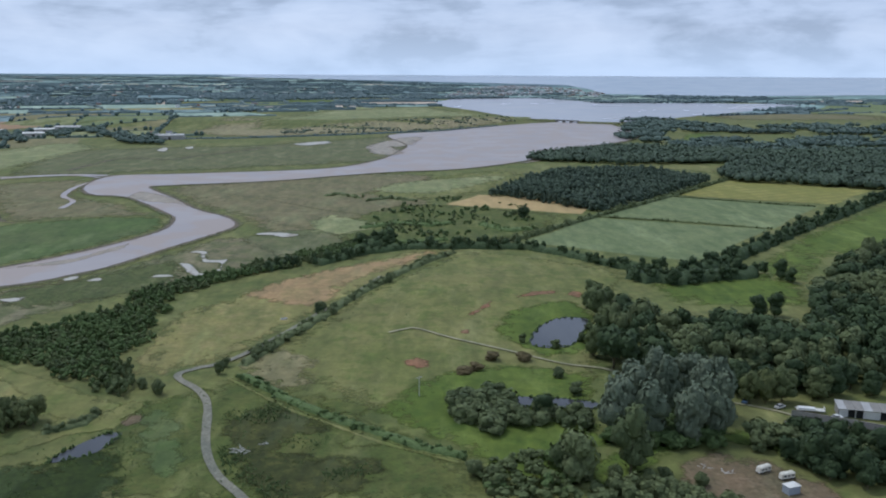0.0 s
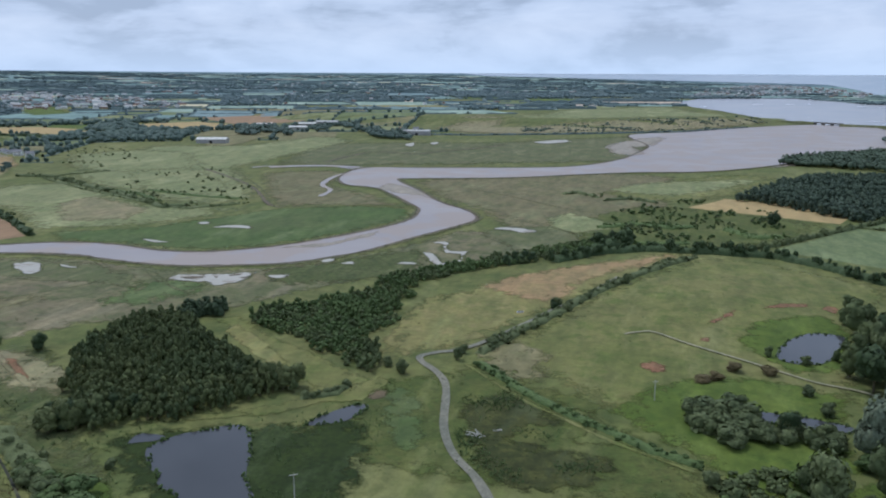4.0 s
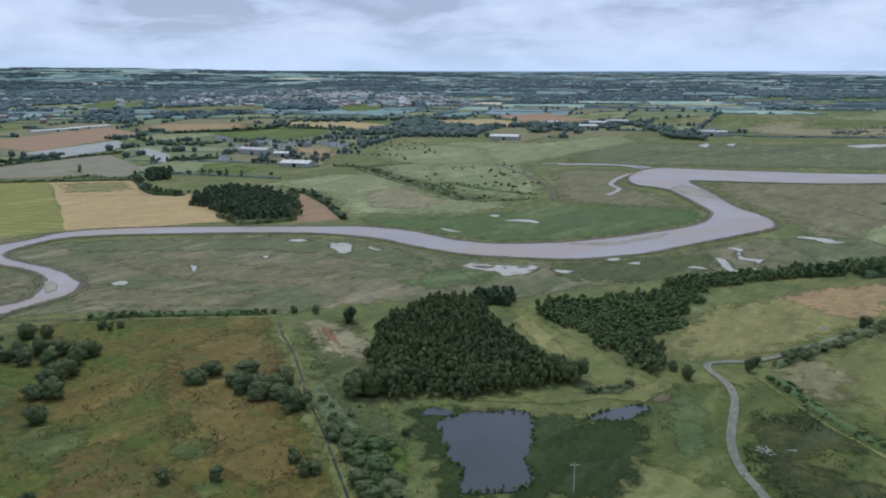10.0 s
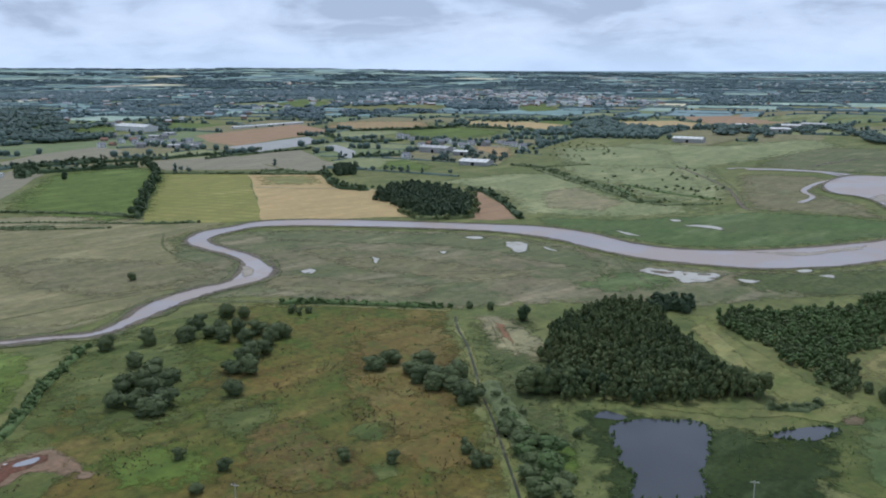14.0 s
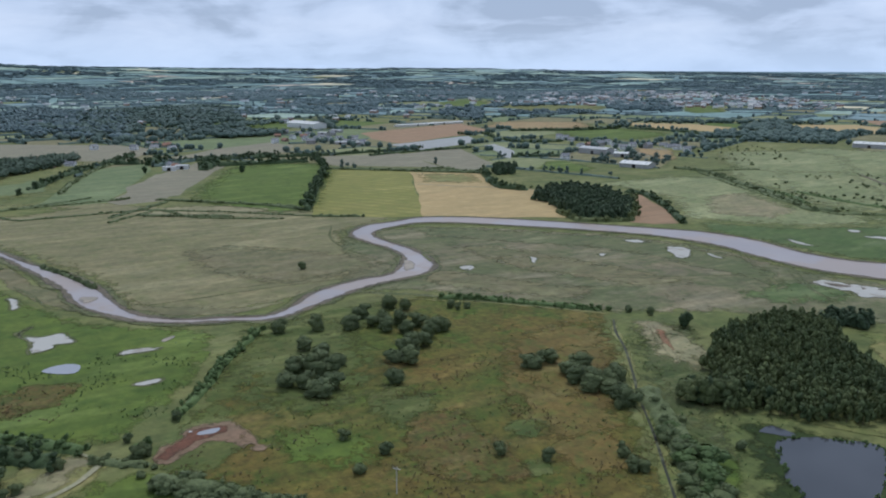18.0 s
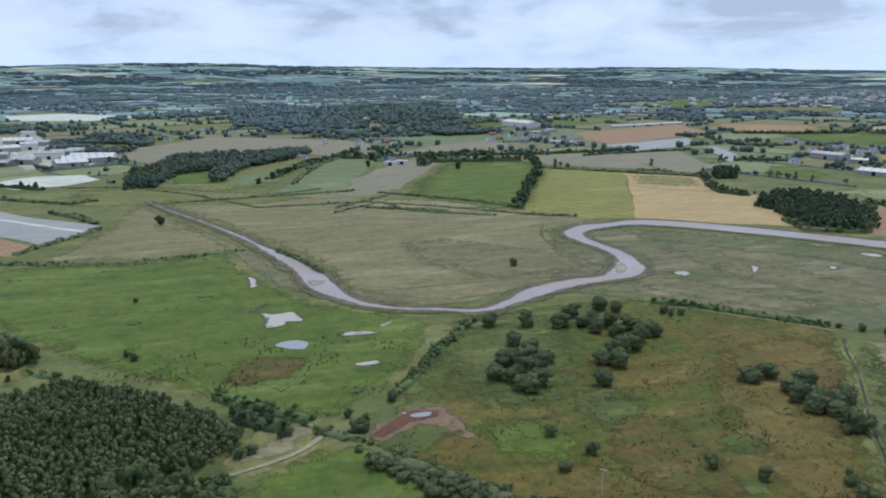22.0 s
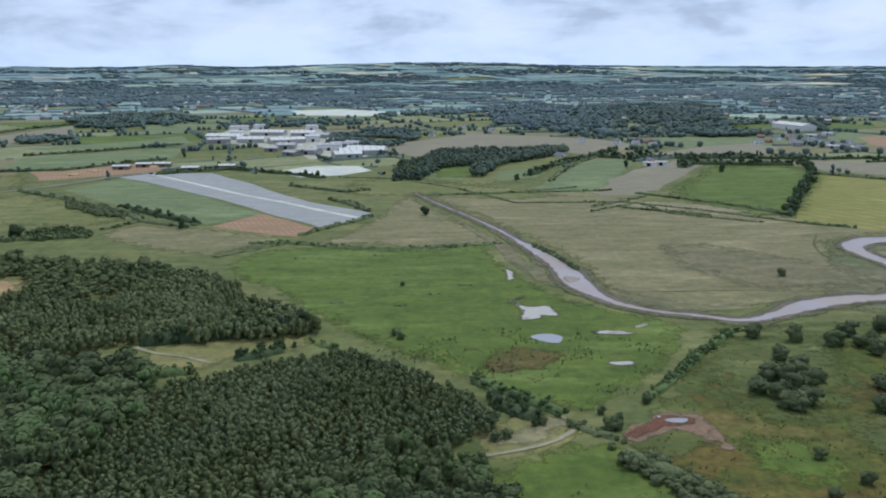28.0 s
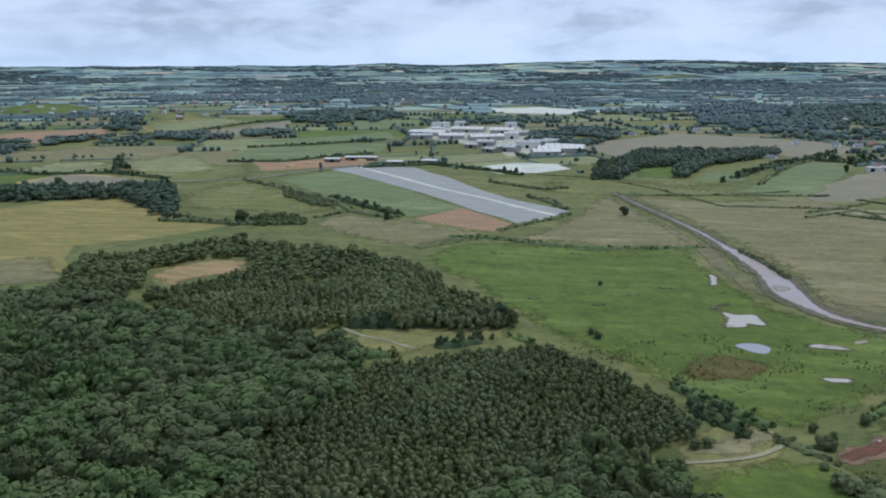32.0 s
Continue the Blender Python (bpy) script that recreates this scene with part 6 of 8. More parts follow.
def car(angle, paint, label, x, y):
    top = tagged(new("car"), label, "car", "parked cars")
    bm = box(-2.1, -0.87, 0.3, 2.1, 0.87, 0.95, 0.16)
    part("body", bm, paint, top)
    bm = box(-1.25, -0.78, 0.9, 0.95, 0.78, 1.45, 0.1)
    for v in bm.verts:
        if v.co.z > 1.2:
            v.co.x *= 0.78
            v.co.y *= 0.88
    part("cabin", bm, GLASS, top)
    part("roof_panel", box(-0.85, -0.62, 1.44, 0.6, 0.62, 1.48, 0.015), paint, top)
    for sx in (-1.3, 1.3):
        for sy in (-0.8, 0.8):
            bm = bmesh.new()
            bmesh.ops.create_cone(bm, cap_ends=True, segments=14, radius1=0.32, radius2=0.32, depth=0.2, matrix=Matrix.Translation((sx, sy, 0.32)) @ Matrix.Rotation(radians(90), 4, "X"))
            part("wheel", bm, RUBBER, top)
    place(top, x, y, angle, -0.02)


def container(angle, x, y):
    top = tagged(new("storage_box"), "blue-grey metal storage box with a white roof", "container")
    part("body", box(-1.9, -1.3, 0.1, 1.9, 1.3, 2.3, 0.04), COOL, top)
    part("lid", box(-2.05, -1.45, 2.3, 2.05, 1.45, 2.42, 0.03), PALE, top, "white sheet roof")
    for i in range(9):
        xr = -1.7 + i * 0.42
        for sy in (-1.32, 1.32):
            part("rib", box(xr - 0.06, sy - 0.03, 0.15, xr + 0.06, sy + 0.03, 2.25), COOL, top)
    for sx in (-1.7, 1.7):
        part("skid", box(sx - 0.15, -1.3, 0, sx + 0.15, 1.3, 0.12), TIMBER, top)
    place(top, x, y, angle, -0.02)


def stable_block(angle, x, y):
    """The long low shed at the yard, bays between posts under a sheeted roof; black panels paint the shade of the open
    ones.
    """
    top = tagged(new("stable_block"), "long low shed with black shade panels for open bays and pale roof sheets", "shed")
    l, w = 18, 6
    part("back_wall", box(-l / 2, w / 2 - 0.25, 0, l / 2, w / 2, 3.4), GREY, top)
    for x0 in (-l / 2, l / 2 - 0.25):
        part("end_wall", box(x0, -w / 2, 0, x0 + 0.25, w / 2 - 0.26, 3.1), GREY, top)
    for i in range(8):
        xp = -l / 2 + 0.4 + i * (l - 0.8) / 7
        part("post", box(xp - 0.12, -w / 2, 0, xp + 0.12, -w / 2 + 0.24, 2.95), WHITE, top)
        if i < 7:
            xa, xb = xp + 0.15, xp + (l - 0.8) / 7 - 0.15
            # open bays are closed by a black sheet in place of interior shade
            part("bay_door" if i in (0, 3, 4) else "bay_opening", box(xa, -w / 2 + 0.1, 0.0, xb, -w / 2 + 0.18, 2.7), WHITE if i in (0, 3, 4) else BLACK, top)
    for i in range(7):
        xa = -l / 2 - 0.3 + i * (l + 0.6) / 7
        bm = box(xa + 0.04, -w / 2 - 0.9, 0, xa + (l + 0.6) / 7 - 0.04, w / 2 + 0.4, 0.12)
        for v in bm.verts:
            v.co.z += 3.05 + (v.co.y + w / 2) * 0.06
        part("roof_sheet", bm, STONE if i % 3 else SHEET, top)
    place(top, x, y, angle)


def yard_wall(*line):
    top = tagged(new("yard_wall"), "long grey concrete block wall beside the track", "wall")
    for a, b in zip(line, line[1:]):
        a, b = Vector(a), Vector(b)
        n = max(1, int((b - a).length / 6))
        for k in range(n):
            p, q = a.lerp(b, k / n), a.lerp(b, (k + 1) / n)
            ang = math.atan2(q.y - p.y, q.x - p.x)
            half = (q - p).length / 2 - 0.02
            for name, bm, mat in (("wall_panel", box(-half, -0.12, -0.1, half, 0.12, 2.1, 0.02), GREY), ("coping", box(-half, -0.18, 2.1, half, 0.18, 2.2, 0.02), STONE)):
                ob = part(name, bm, mat, top)
                ob.matrix_world = Matrix.LocRotScale(spot((p.x + q.x) / 2, (p.y + q.y) / 2, 0.2), Euler((0, 0, ang)), None)


def flat_trailer(angle, label, x, y):
    top = tagged(new("trailer"), label, "trailer")
    part("bed", box(-4.5, -1.25, 0.75, 4.5, 1.25, 1.0, 0.05), PALE, top)
    part("load", box(-4.0, -1.0, 1.0, 1.5, 1.0, 1.5, 0.12), WHITE, top)
    part("headboard", box(4.3, -1.2, 1.0, 4.42, 1.2, 1.9, 0.03), PALE, top)
    for sx in (-3.0, -2.1):
        for sy in (-1.0, 1.0):
            bm = bmesh.new()
            bmesh.ops.create_cone(bm, cap_ends=True, segments=12, radius1=0.42, radius2=0.42, depth=0.3, matrix=Matrix.Translation((sx, sy, 0.42)) @ Matrix.Rotation(radians(90), 4, "X"))
            part("wheel", bm, RUBBER, top)
    part("stand", box(3.2, -0.15, 0, 3.5, 0.15, 0.75), SHEET, top)
    place(top, x, y, angle, -0.02)


def pole(height, *spots):
    for x, y in spots:
        top = tagged(new("utility_pole"), "grey wooden utility pole with a crossarm", "pole", "utility poles")
        bm = bmesh.new()
        bmesh.ops.create_cone(bm, cap_ends=True, segments=10, radius1=0.16, radius2=0.1, depth=height, matrix=Matrix.Translation((0, 0, height / 2)))
        part("post", bm, BONE, top)
        arm = part("crossarm", box(-1.1, -0.08, height - 0.6, 1.1, 0.08, height - 0.45, 0.01), BONE, top)
        for k in (-0.95, 0.0, 0.95):
            bm = bmesh.new()
            bmesh.ops.create_cone(bm, cap_ends=True, segments=8, radius1=0.07, radius2=0.04, depth=0.2, matrix=Matrix.Translation((k, 0, height - 0.35)))
            part("insulator", bm, WHITE, arm)
        place(top, x, y, 35, 0.3)


def fallen_branches(label, reach_m, count, *spots):
    """Bleached dead branches lying in the grass."""
    for x, y in spots:
        r = random.Random(int(abs(x) * 7))
        top = tagged(new("dead_branches"), label, "branches")
        for i in range(count):
            a, ln = r.uniform(0, 6.28), r.uniform(0.4, 1.0) * reach_m
            ox, oy = r.uniform(-reach_m, reach_m) * 0.8, r.uniform(-reach_m, reach_m) * 0.5
            bm = bmesh.new()
            bmesh.ops.create_cone(bm, cap_ends=True, segments=6, radius1=0.13, radius2=0.05, depth=ln, matrix=Matrix.Translation((ox, oy, 0.35 + r.uniform(0, 0.5))) @ Matrix.Rotation(a, 4, "Z") @ Matrix.Rotation(radians(90 + r.uniform(-25, 25)), 4, "Y"))
            part("branch", bm, BONE, top)
        place(top, x, y, 0)


def heap(size, mat, label, *spots):
    for x, y in spots:
        r = np.random.default_rng(int(abs(x)))
        bm = bmesh.new()
        bmesh.ops.create_icosphere(bm, subdivisions=3, radius=1.0)
        for v in bm.verts:
            k = 1 + 0.35 * noise.noise(v.co * 1.8 + Vector((x, y, 0)))
            v.co = Vector((v.co.x * size * k, v.co.y * size * 0.7 * k, max(-0.1, v.co.z) * size * 0.35 * k))
        top = tagged(new("soil_heap"), label, "heap", "soil heaps")
        part("mound", bm, mat, top)
        place(top, x, y, r.uniform(0, 180))


def trough(x, y):
    top = tagged(new("water_trough"), "small pale cattle trough beside the lane", "trough")
    part("basin", box(-1.5, -0.6, 0, 1.5, 0.6, 0.7, 0.06), PALE, top)
    part("water", box(-1.35, -0.45, 0.7, 1.35, 0.45, 0.72), GLASS, top)
    place(top, x, y, 30)


def causeway(*line):
    """The railway embankment across the estuary mouth and its short bridge."""
    a, b, c, d = (Vector(p) for p in line)
    for p, q in ((a, b), (c, d)):
        ang, half = math.atan2(q.y - p.y, q.x - p.x), (q - p).length / 2
        bm = bmesh.new()
        prof = [(-14, -0.5), (-4, 5.0), (4, 5.0), (14, -0.5)]
        ends = [[bm.verts.new((x, y, z)) for y, z in prof] for x in (-half, half)]
        for i in range(4):
            j = (i + 1) % 4
            bm.faces.new((ends[0][i], ends[0][j], ends[1][j], ends[1][i]))
        bm.faces.new(ends[0]), bm.faces.new(ends[1][::-1])
        bmesh.ops.recalc_face_normals(bm, faces=bm.faces[:])
        me = bpy.data.meshes.new("embankment")
        bm.to_mesh(me), bm.free()
        me.materials.append(M["bank"])
        me.attributes.new("edge", "FLOAT", "POINT").data.foreach_set("value", [1.0] * len(me.vertices))
        ob = tagged(new("embankment", me), "grassy railway embankment across the estuary", "embankment", kind="structure")
        ob.matrix_world = Matrix.LocRotScale(spot((p.x + q.x) / 2, (p.y + q.y) / 2), Euler((0, 0, ang)), None)
    ang, half = math.atan2(c.y - b.y, c.x - b.x), (c - b).length / 2
    top = tagged(new("viaduct"), "low grey stone railway bridge on short piers", "bridge")
    part("deck", box(-half - 4, -4, 3.9, half + 4, 4, 5.3, 0.1), STONE, top)
    for side in (-1, 1):
        part("parapet", box(-half - 4, side * 3.9 - 0.25, 5.3, half + 4, side * 3.9 + 0.25, 6.4, 0.05), STONE, top)
    n = max(3, int(half * 2 / 20))
    for k in range(n + 1):
        x = -half + 2 * half * k / n
        pier = part("pier", box(x - 1.6, -4.5, -1, x + 1.6, 4.5, 3.9, 0.1), STONE, top)
        part("cutwater", box(x - 1.0, -5.6, -1, x + 1.0, -4.5, 2.6, 0.1), STONE, pier)
    top.matrix_world = Matrix.LocRotScale(spot((b.x + c.x) / 2, (b.y + c.y) / 2, 0.3), Euler((0, 0, ang)), None)


def wet_at(x, y):
    return any(x0 <= x <= x1 and y0 <= y <= y1 and what in WATERY and inside(x, y, outline) for x0, x1, y0, y1, outline, what in BOXES)


def tussocks(name, mat, label, count, size, seed, *outline):
    """Rushes, weeds and tufts standing in rough grass, uncounted."""
    rng = np.random.default_rng(seed)
    xs, ys = [p[0] for p in outline], [p[1] for p in outline]
    pieces, tries = [], 0
    while len(pieces) < count and tries < count * 14:
        tries += 1
        x, y = rng.uniform(min(xs), max(xs)), rng.uniform(min(ys), max(ys))
        if 1.5 * noise.noise((x / 17, y / 17, seed)) + rng.uniform(-0.3, 0.3) < 0.28 or not inside(x, y, outline) or wet_at(x, y):
            continue
        k = size * rng.uniform(0.5, 1.5)
        n = 7
        a = rng.uniform(0, 6.28, n)
        root = np.array(spot(x, y, 0.3)[:]) - (0, 0, 0.3)
        tip = np.stack([np.cos(a), np.sin(a), rng.uniform(0.5, 1.1, n)], 1) * k
        side = np.stack([-np.sin(a), np.cos(a), 0 * a], 1) * k * 0.42
        tri = np.stack([tip * (0.25, 0.25, 0) + side, tip * (0.25, 0.25, 0) - side, tip], 1).reshape(-1, 3) + root + (0, 0, 0.25)
        pieces.append((tri, np.arange(n * 3).reshape(-1, 3), rng.uniform(), 0))
    tagged(new(name, joined(name, pieces, [mat, M["bark"]])), label, "grass", kind="stuff")


def pond_fringe():
    """Reeds and sedge crowding the rims of the ponds, with floating clumps inside."""
    rng = np.random.default_rng(21)
    pieces = []
    for outline in RIMS:
        cx, cy = sum(p[0] for p in outline) / len(outline), sum(p[1] for p in outline) / len(outline)
        for (ax, ay), (bx, by) in zip(outline, outline[1:] + outline[:1]):
            for k in range(max(1, int(math.hypot(bx - ax, by - ay) / 0.9))):
                t, pull = rng.uniform(), rng.normal() * 0.03 + (0.16 * max(0.0, noise.noise((ax / 6, ay / 6, 1.0))))
                x, y = ax + (bx - ax) * t, ay + (by - ay) * t
                x, y = x + (cx - x) * pull, y + (cy - y) * pull
                if noise.noise((x / 7, y / 7, 6.0)) > -0.25:
                    pieces += planted("scrub", x, y, rng.uniform(0.7, 1.6), rng.uniform(1.0, 2.4), rng, 1, False)
    tagged(new("reed_fringe", joined("reed_fringe", pieces, [LEAF["scrub"], M["bark"]])), "dark green reeds crowding the pond edges", "reeds", kind="stuff")


causeway((190, 2040), (265, 2000), (310, 1955), (395, 1920))
houses((-952, 823), (-955, 842), (-913, 857), (-951, 877), (-880, 888), (-887, 928), (-866, 918), (-838, 903), (-822, 683), (-877, 838), (-1056, 883), (-1039, 881), (-1082, 892), (-941, 851), (-899, 876), (-809, 890))
houses((-1366, 514), (-1274, 490), (-1305, 516), (-1334, 547), (-1207, 505), (-1256, 537), (-1373, 573), (-1312, 570), (-1242, 551), (-1343, 603), (-1269, 582), (-1202, 564), (-1425, 550), (-1410, 570), (-1247, 463), (-1149, 564), (-1231, 592), (-1269, 523))
houses((-490, 1515), (-530, 1545))
houses((-1314, 291), (-1306, 296), (-1290, 311), (-1245, 253), (-1540, 90), (-1590, 40), (-987, 242), (-1009, 242), (-1075, 143), (-1421, -19))
houses((-1070, 120), (-1100, 138), (-1279, 206), (-1259, 284), (-1274, 300), (-1230, 302))
shed(34, 16, 6, 20, SHEET, PALE, "large pale sheeted farm shed", (-810, 1530), (-710, 1470), (-740, 1575))
shed(46, 20, 6, 15, SHEET, PALE, "long grey and white farm warehouse", (-707, 1160))
shed(46, 18, 7, 10, SHEET, SHEET, "grey sheeted farm shed", (-857, 767), (-459, 1424), (-720, 1630))
shed(90, 30, 9, 12, WHITE, PALE, "long pale glasshouse building in the village", (-1560, 650))
shed(20, 10, 4, 30, SHEET, SHEET, "small grey sheeted shed in the village", (-1172, 541), (-1155, 558), (-1365, 598), (-1410, 645))
shed(60, 24, 6, 95, SHEET, PALE, "large white roofed factory shed", (-1068, -128), (-1115, -114), (-1304, -297), (-1292, -241))
shed(64, 26, 6, 92, SHEET, PALE, "large pale factory hall", (-1365, -348), (-1450, -297), (-1434, -235))
shed(40, 20, 6, 88, GREY, SHEET, "grey and white factory building", (-1196, -225), (-1296, -345), (-1390, -200), (-1210, -146), (-1118, -182))
shed(36, 16, 8, 100, WHITE, SHEET, "grey gabled works building", (-1212, -134), (-1172, -162), (-1590, -340), (-1555, -370), (-1575, -240))
shed(18, 9, 4, 95, TIMBER, PALE, "small pale depot shed beside the road", (-950, -369), (-973, -351), (-976, -331), (-935, -288), (-953, -252))
heap(7, RUST, "ochre heap of soil at the roadside depot", (-896, -400), (-927, -392), (-969, -368), (-990, -328), (-968, -339))
heap(5, WHITE, "pale heap of stored material in the works yard", (-1465, -385), (-1495, -365), (-1393, -325), (-1362, -295), (-1332, -266), (-1272, -233), (-1255, -214), (-1220, -192), (-1282, -178), (-1515, -340), (-1415, -271), (-1485, -255), (-1140, -150))
heap(4, STONE, "grey heap of stored material in the works yard", (-1327, -362), (-1287, -330), (-1297, -273), (-1250, -247), (-1169, -177), (-1465, -205))
shed(78, 16, 5, 97, WHITE, PALE, "long white roofed works building", (-1164, -110))
shed(30, 14, 5, 70, STONE, SHEET, "grey sheeted works building", (-1158, -239), (-1099, -202), (-1304, -172))
shed(22, 12, 9, 110, WHITE, PALE, "tall white works tower building", (-1320, -205), (-1416, -344))
shed(110, 9, 3.5, 100, PALE, PALE, "long white polytunnel row", (-1490, 860), (-1510, 935))
shed(14, 8, 4, 60, WHITE, SHEET, "pale farm building on the tan lot", (-965, 229), (-972, 245))
shed(36, 20, 4.5, 18, SHEET, PALE, "wide pale roofed packing shed", (-709, 696))
shed(24, 12, 5, 25, SHEET, PALE, "pale sheeted shed in the village", (-849, 780), (-803, 766))
town("inland_town", "pale and grey houses of a distant town", 650, 3, (-2470, 1745), (-3260, 2640), (-3380, 3340), (-2760, 3420), (-1770, 2660), (-1425, 2270), (-1650, 2040), (-1830, 1840), (-2160, 1830))
town("shore_town", "pale houses of a seaside town beyond the lagoon", 700, 5, (10, 3985), (140, 6420), (640, 8480), (1020, 7220), (960, 5120), (780, 4320), (520, 4500))
town("scattered_houses", "scattered pale houses among distant fields", 260, 9, (-2140, 2255), (-4320, 5720), (-3100, 8920), (-420, 5540), (-600, 2910), (-1210, 2400))
town("scattered_houses", "scattered pale houses among distant trees", 240, 11, (-1815, 25), (-4160, 320), (-4720, 1540), (-3940, 2960), (-1825, 1360), (-1580, 620))
town("scattered_houses", "scattered pale houses among distant fields", 160, 13, (-1910, -1615), (-4120, -2400), (-4260, -620), (-2615, -215), (-2180, -785), (-1650, -985))
caravan(208, "cream caravan with dark windows parked on bare earth", 91, 221)
caravan(199, "long cream camper van parked on bare earth", 96, 217)
container(20, 94, 209)
stable_block(-14, 140, 262)
yard_wall((115, 261), (123, 257), (132, 253), (144, 246))
flat_trailer(-12, "white flat trailer with a pale load in the yard", 123, 265)
flat_trailer(70, "pale trailer frame among yard trees", 109, 248)
car(10, WHITE, "white car parked in front of the shed", 129, 259)
car(30, PALE, "pale grey car parked in the yard", 114, 268)
car(60, BLUE, "blue car at the edge of the trees", 104, 273)
fallen_branches("bleached poles and scrap timber on bare earth", 2.2, 5, (75, 223), (81, 220))
fallen_branches("bleached dead branches lying in dark heath", 3.2, 14, (-60, 232))
fallen_branches("bleached dead branches lying in dark heath", 1.5, 5, (-54, 237))
pole(8.5, (-95, 179))
pole(8, (-184, 83))
pole(7.5, (-8, 277))
trough(-72, 368)
heap(0.8, WHITE, "small pale rubble heap at the pool edge", (-252, 48))
tussocks("rushes", LEAF["redbush"], "rusty rushes dotted over the meadow", 240, 0.38, 3, (-322, -21), (-316, 14), (-289, 22), (-278, 6), (-280, -21), (-306, -38))
tussocks("rushes", LEAF["scrub"], "dark rush tufts dotted over green pasture", 620, 0.42, 4, (-354, -97), (-351, -28), (-342, 74), (-281, 57), (-256, 24), (-261, 5), (-290, -27))
tussocks("rushes", LEAF["redbush"], "brown rush tufts over rough pasture", 1700, 0.34, 6, (-255, 63), (-273, 138), (-243, 214), (-200, 188), (-153, 153), (-138, 142), (-193, 3), (-220, 28))
tussocks("rushes", LEAF["scrub"], "dark rush tufts over rough pasture", 800, 0.36, 7, (-349, 106), (-359, 186), (-284, 252), (-200, 188), (-153, 153), (-196, 31), (-262, 46))
tussocks("weeds", LEAF["scrub"], "tall weeds along the drain", 450, 0.36, 8, (-270, 241), (-247, 266), (-199, 234), (-156, 187), (-127, 154), (-142, 145), (-197, 183))
tussocks("reeds", LEAF["scrub"], "dark green reeds in the marsh round the pond", 300, 0.3, 9, (-170, 191), (-165, 206), (-100, 252), (-96, 246), (-84, 213), (-79, 184), (-128, 154), (-146, 175))
tussocks("heath", LEAF["scrub"], "dark heathy tufts", 1100, 0.34, 10, (-71, 244), (-72, 262), (-57, 273), (-31, 249), (-15, 229), (-13, 215), (-27, 205), (-47, 205), (-60, 215))
tussocks("rough_grass", LEAF["scrub"], "rough grass tufts on the verges", 500, 0.28, 11, (-116, 204), (-125, 221), (-105, 277), (-91, 282), (-65, 293), (-15, 253), (8, 229), (18, 205))
tussocks("rough_grass", LEAF["scrub"], "rough tufts on the pasture hill", 160, 0.3, 12, (-75, 300), (6, 508), (105, 470), (61, 314), (10, 233), (-45, 283))
tussocks("sedge", LEAF["thorn"], "dark sedge tufts in the saltmarsh", 350, 0.35, 13, (-499, 276), (-407, 373), (-283, 400), (-200, 443), (-153, 564), (-84, 496), (-131, 436), (-199, 340), (-279, 256), (-362, 195))
pond_fringe()

# ---- woods, hedges and trees
wood("scrub_thicket", "scrub", 2.5, 4.5, "dense green willow scrub thicket", (-194, 325), (-168, 310), (-139, 294), (-112, 275), (-109, 281), (-121, 306), (-127, 345), (-134, 399), (-139, 412), (-154, 382), (-165, 364), (-185, 343), (-191, 325))
wood("copse", "copse", 2.4, 6.8, "dense mixed broadleaf copse above the pond", (-192, 198), (-176, 199), (-169, 212), (-154, 218), (-138, 236), (-127, 253), (-129, 254), (-152, 264), (-186, 291), (-217, 317), (-232, 311), (-231, 270), (-217, 239), (-190, 216), (-195, 203))
wood("plantation", "birch", 2.3, 5.4, "young broadleaf plantation of slender trees", (-246, -4), (-232, -14), (-230, -22), (-226, -43), (-195, -58), (-174, -60), (-160, -123), (-177, -124), (-211, -127), (-244, -117), (-272, -118), (-289, -97), (-300, -74), (-309, -57), (-294, -35), (-274, -18), (-255, -8))
wood("near_thicket", "willow", 4.2, 6.5, "grey-green willowy thicket below the plantation", (-195, -58), (-222, -42), (-229, -22), (-221, -14), (-206, -8), (-186, -3), (-173, -65))
wood("woodland", "birch", 3.0, 7, "young mixed woodland of slender trees", (-328, -141), (-333, -83), (-343, -67), (-359, -83), (-390, -110), (-433, -137), (-416, -164), (-377, -175), (-382, -210), (-358, -214), (-323, -235), (-310, -216), (-311, -170))
wood("woodland", "willow", 6.0, 8.5, "loose grey-green willow woodland", (-322, -355), (-337, -284), (-325, -244), (-309, -215), (-299, -165), (-298, -136), (-275, -119), (-247, -118), (-213, -128), (-178, -125), (-153, -119), (-140, -181))
wood("woodland_belt", "copse", 5.0, 6, "dark broadleaf woodland belt", (-388, -325), (-416, -333), (-437, -307), (-488, -270), (-462, -179), (-437, -138), (-403, -185), (-386, -209), (-411, -223), (-421, -245), (-381, -263), (-364, -270), (-334, -250), (-337, -282))
wood("fir_block", "fir", 5.0, 9.5, "dark block of conifers beside the river", (-515, 420), (-473, 399), (-470, 407), (-454, 435), (-487, 469), (-509, 488), (-506, 482), (-568, 516), (-608, 501), (-598, 456), (-562, 433))
wood("fir_block", "fir", 5.0, 9, "small dark conifer block", (-740, 513), (-724, 533), (-776, 573), (-789, 553))
wood("wood_dark", "oak", 7.0, 12, "mature dark green mixed woodland", (65, 305), (73, 299), (103, 280), (118, 277), (139, 286), (159, 286), (183, 281), (350, 559), (274, 512), (228, 470), (191, 415), (163, 357), (140, 324), (125, 348), (101, 347), (87, 364), (84, 399))
wood("wood_far", "far", 6.5, 10, "dark plantation woodland", (45, 780), (120, 692), (126, 675), (162, 715), (273, 872), (281, 879), (233, 978), (125, 954), (64, 823), (44, 760))
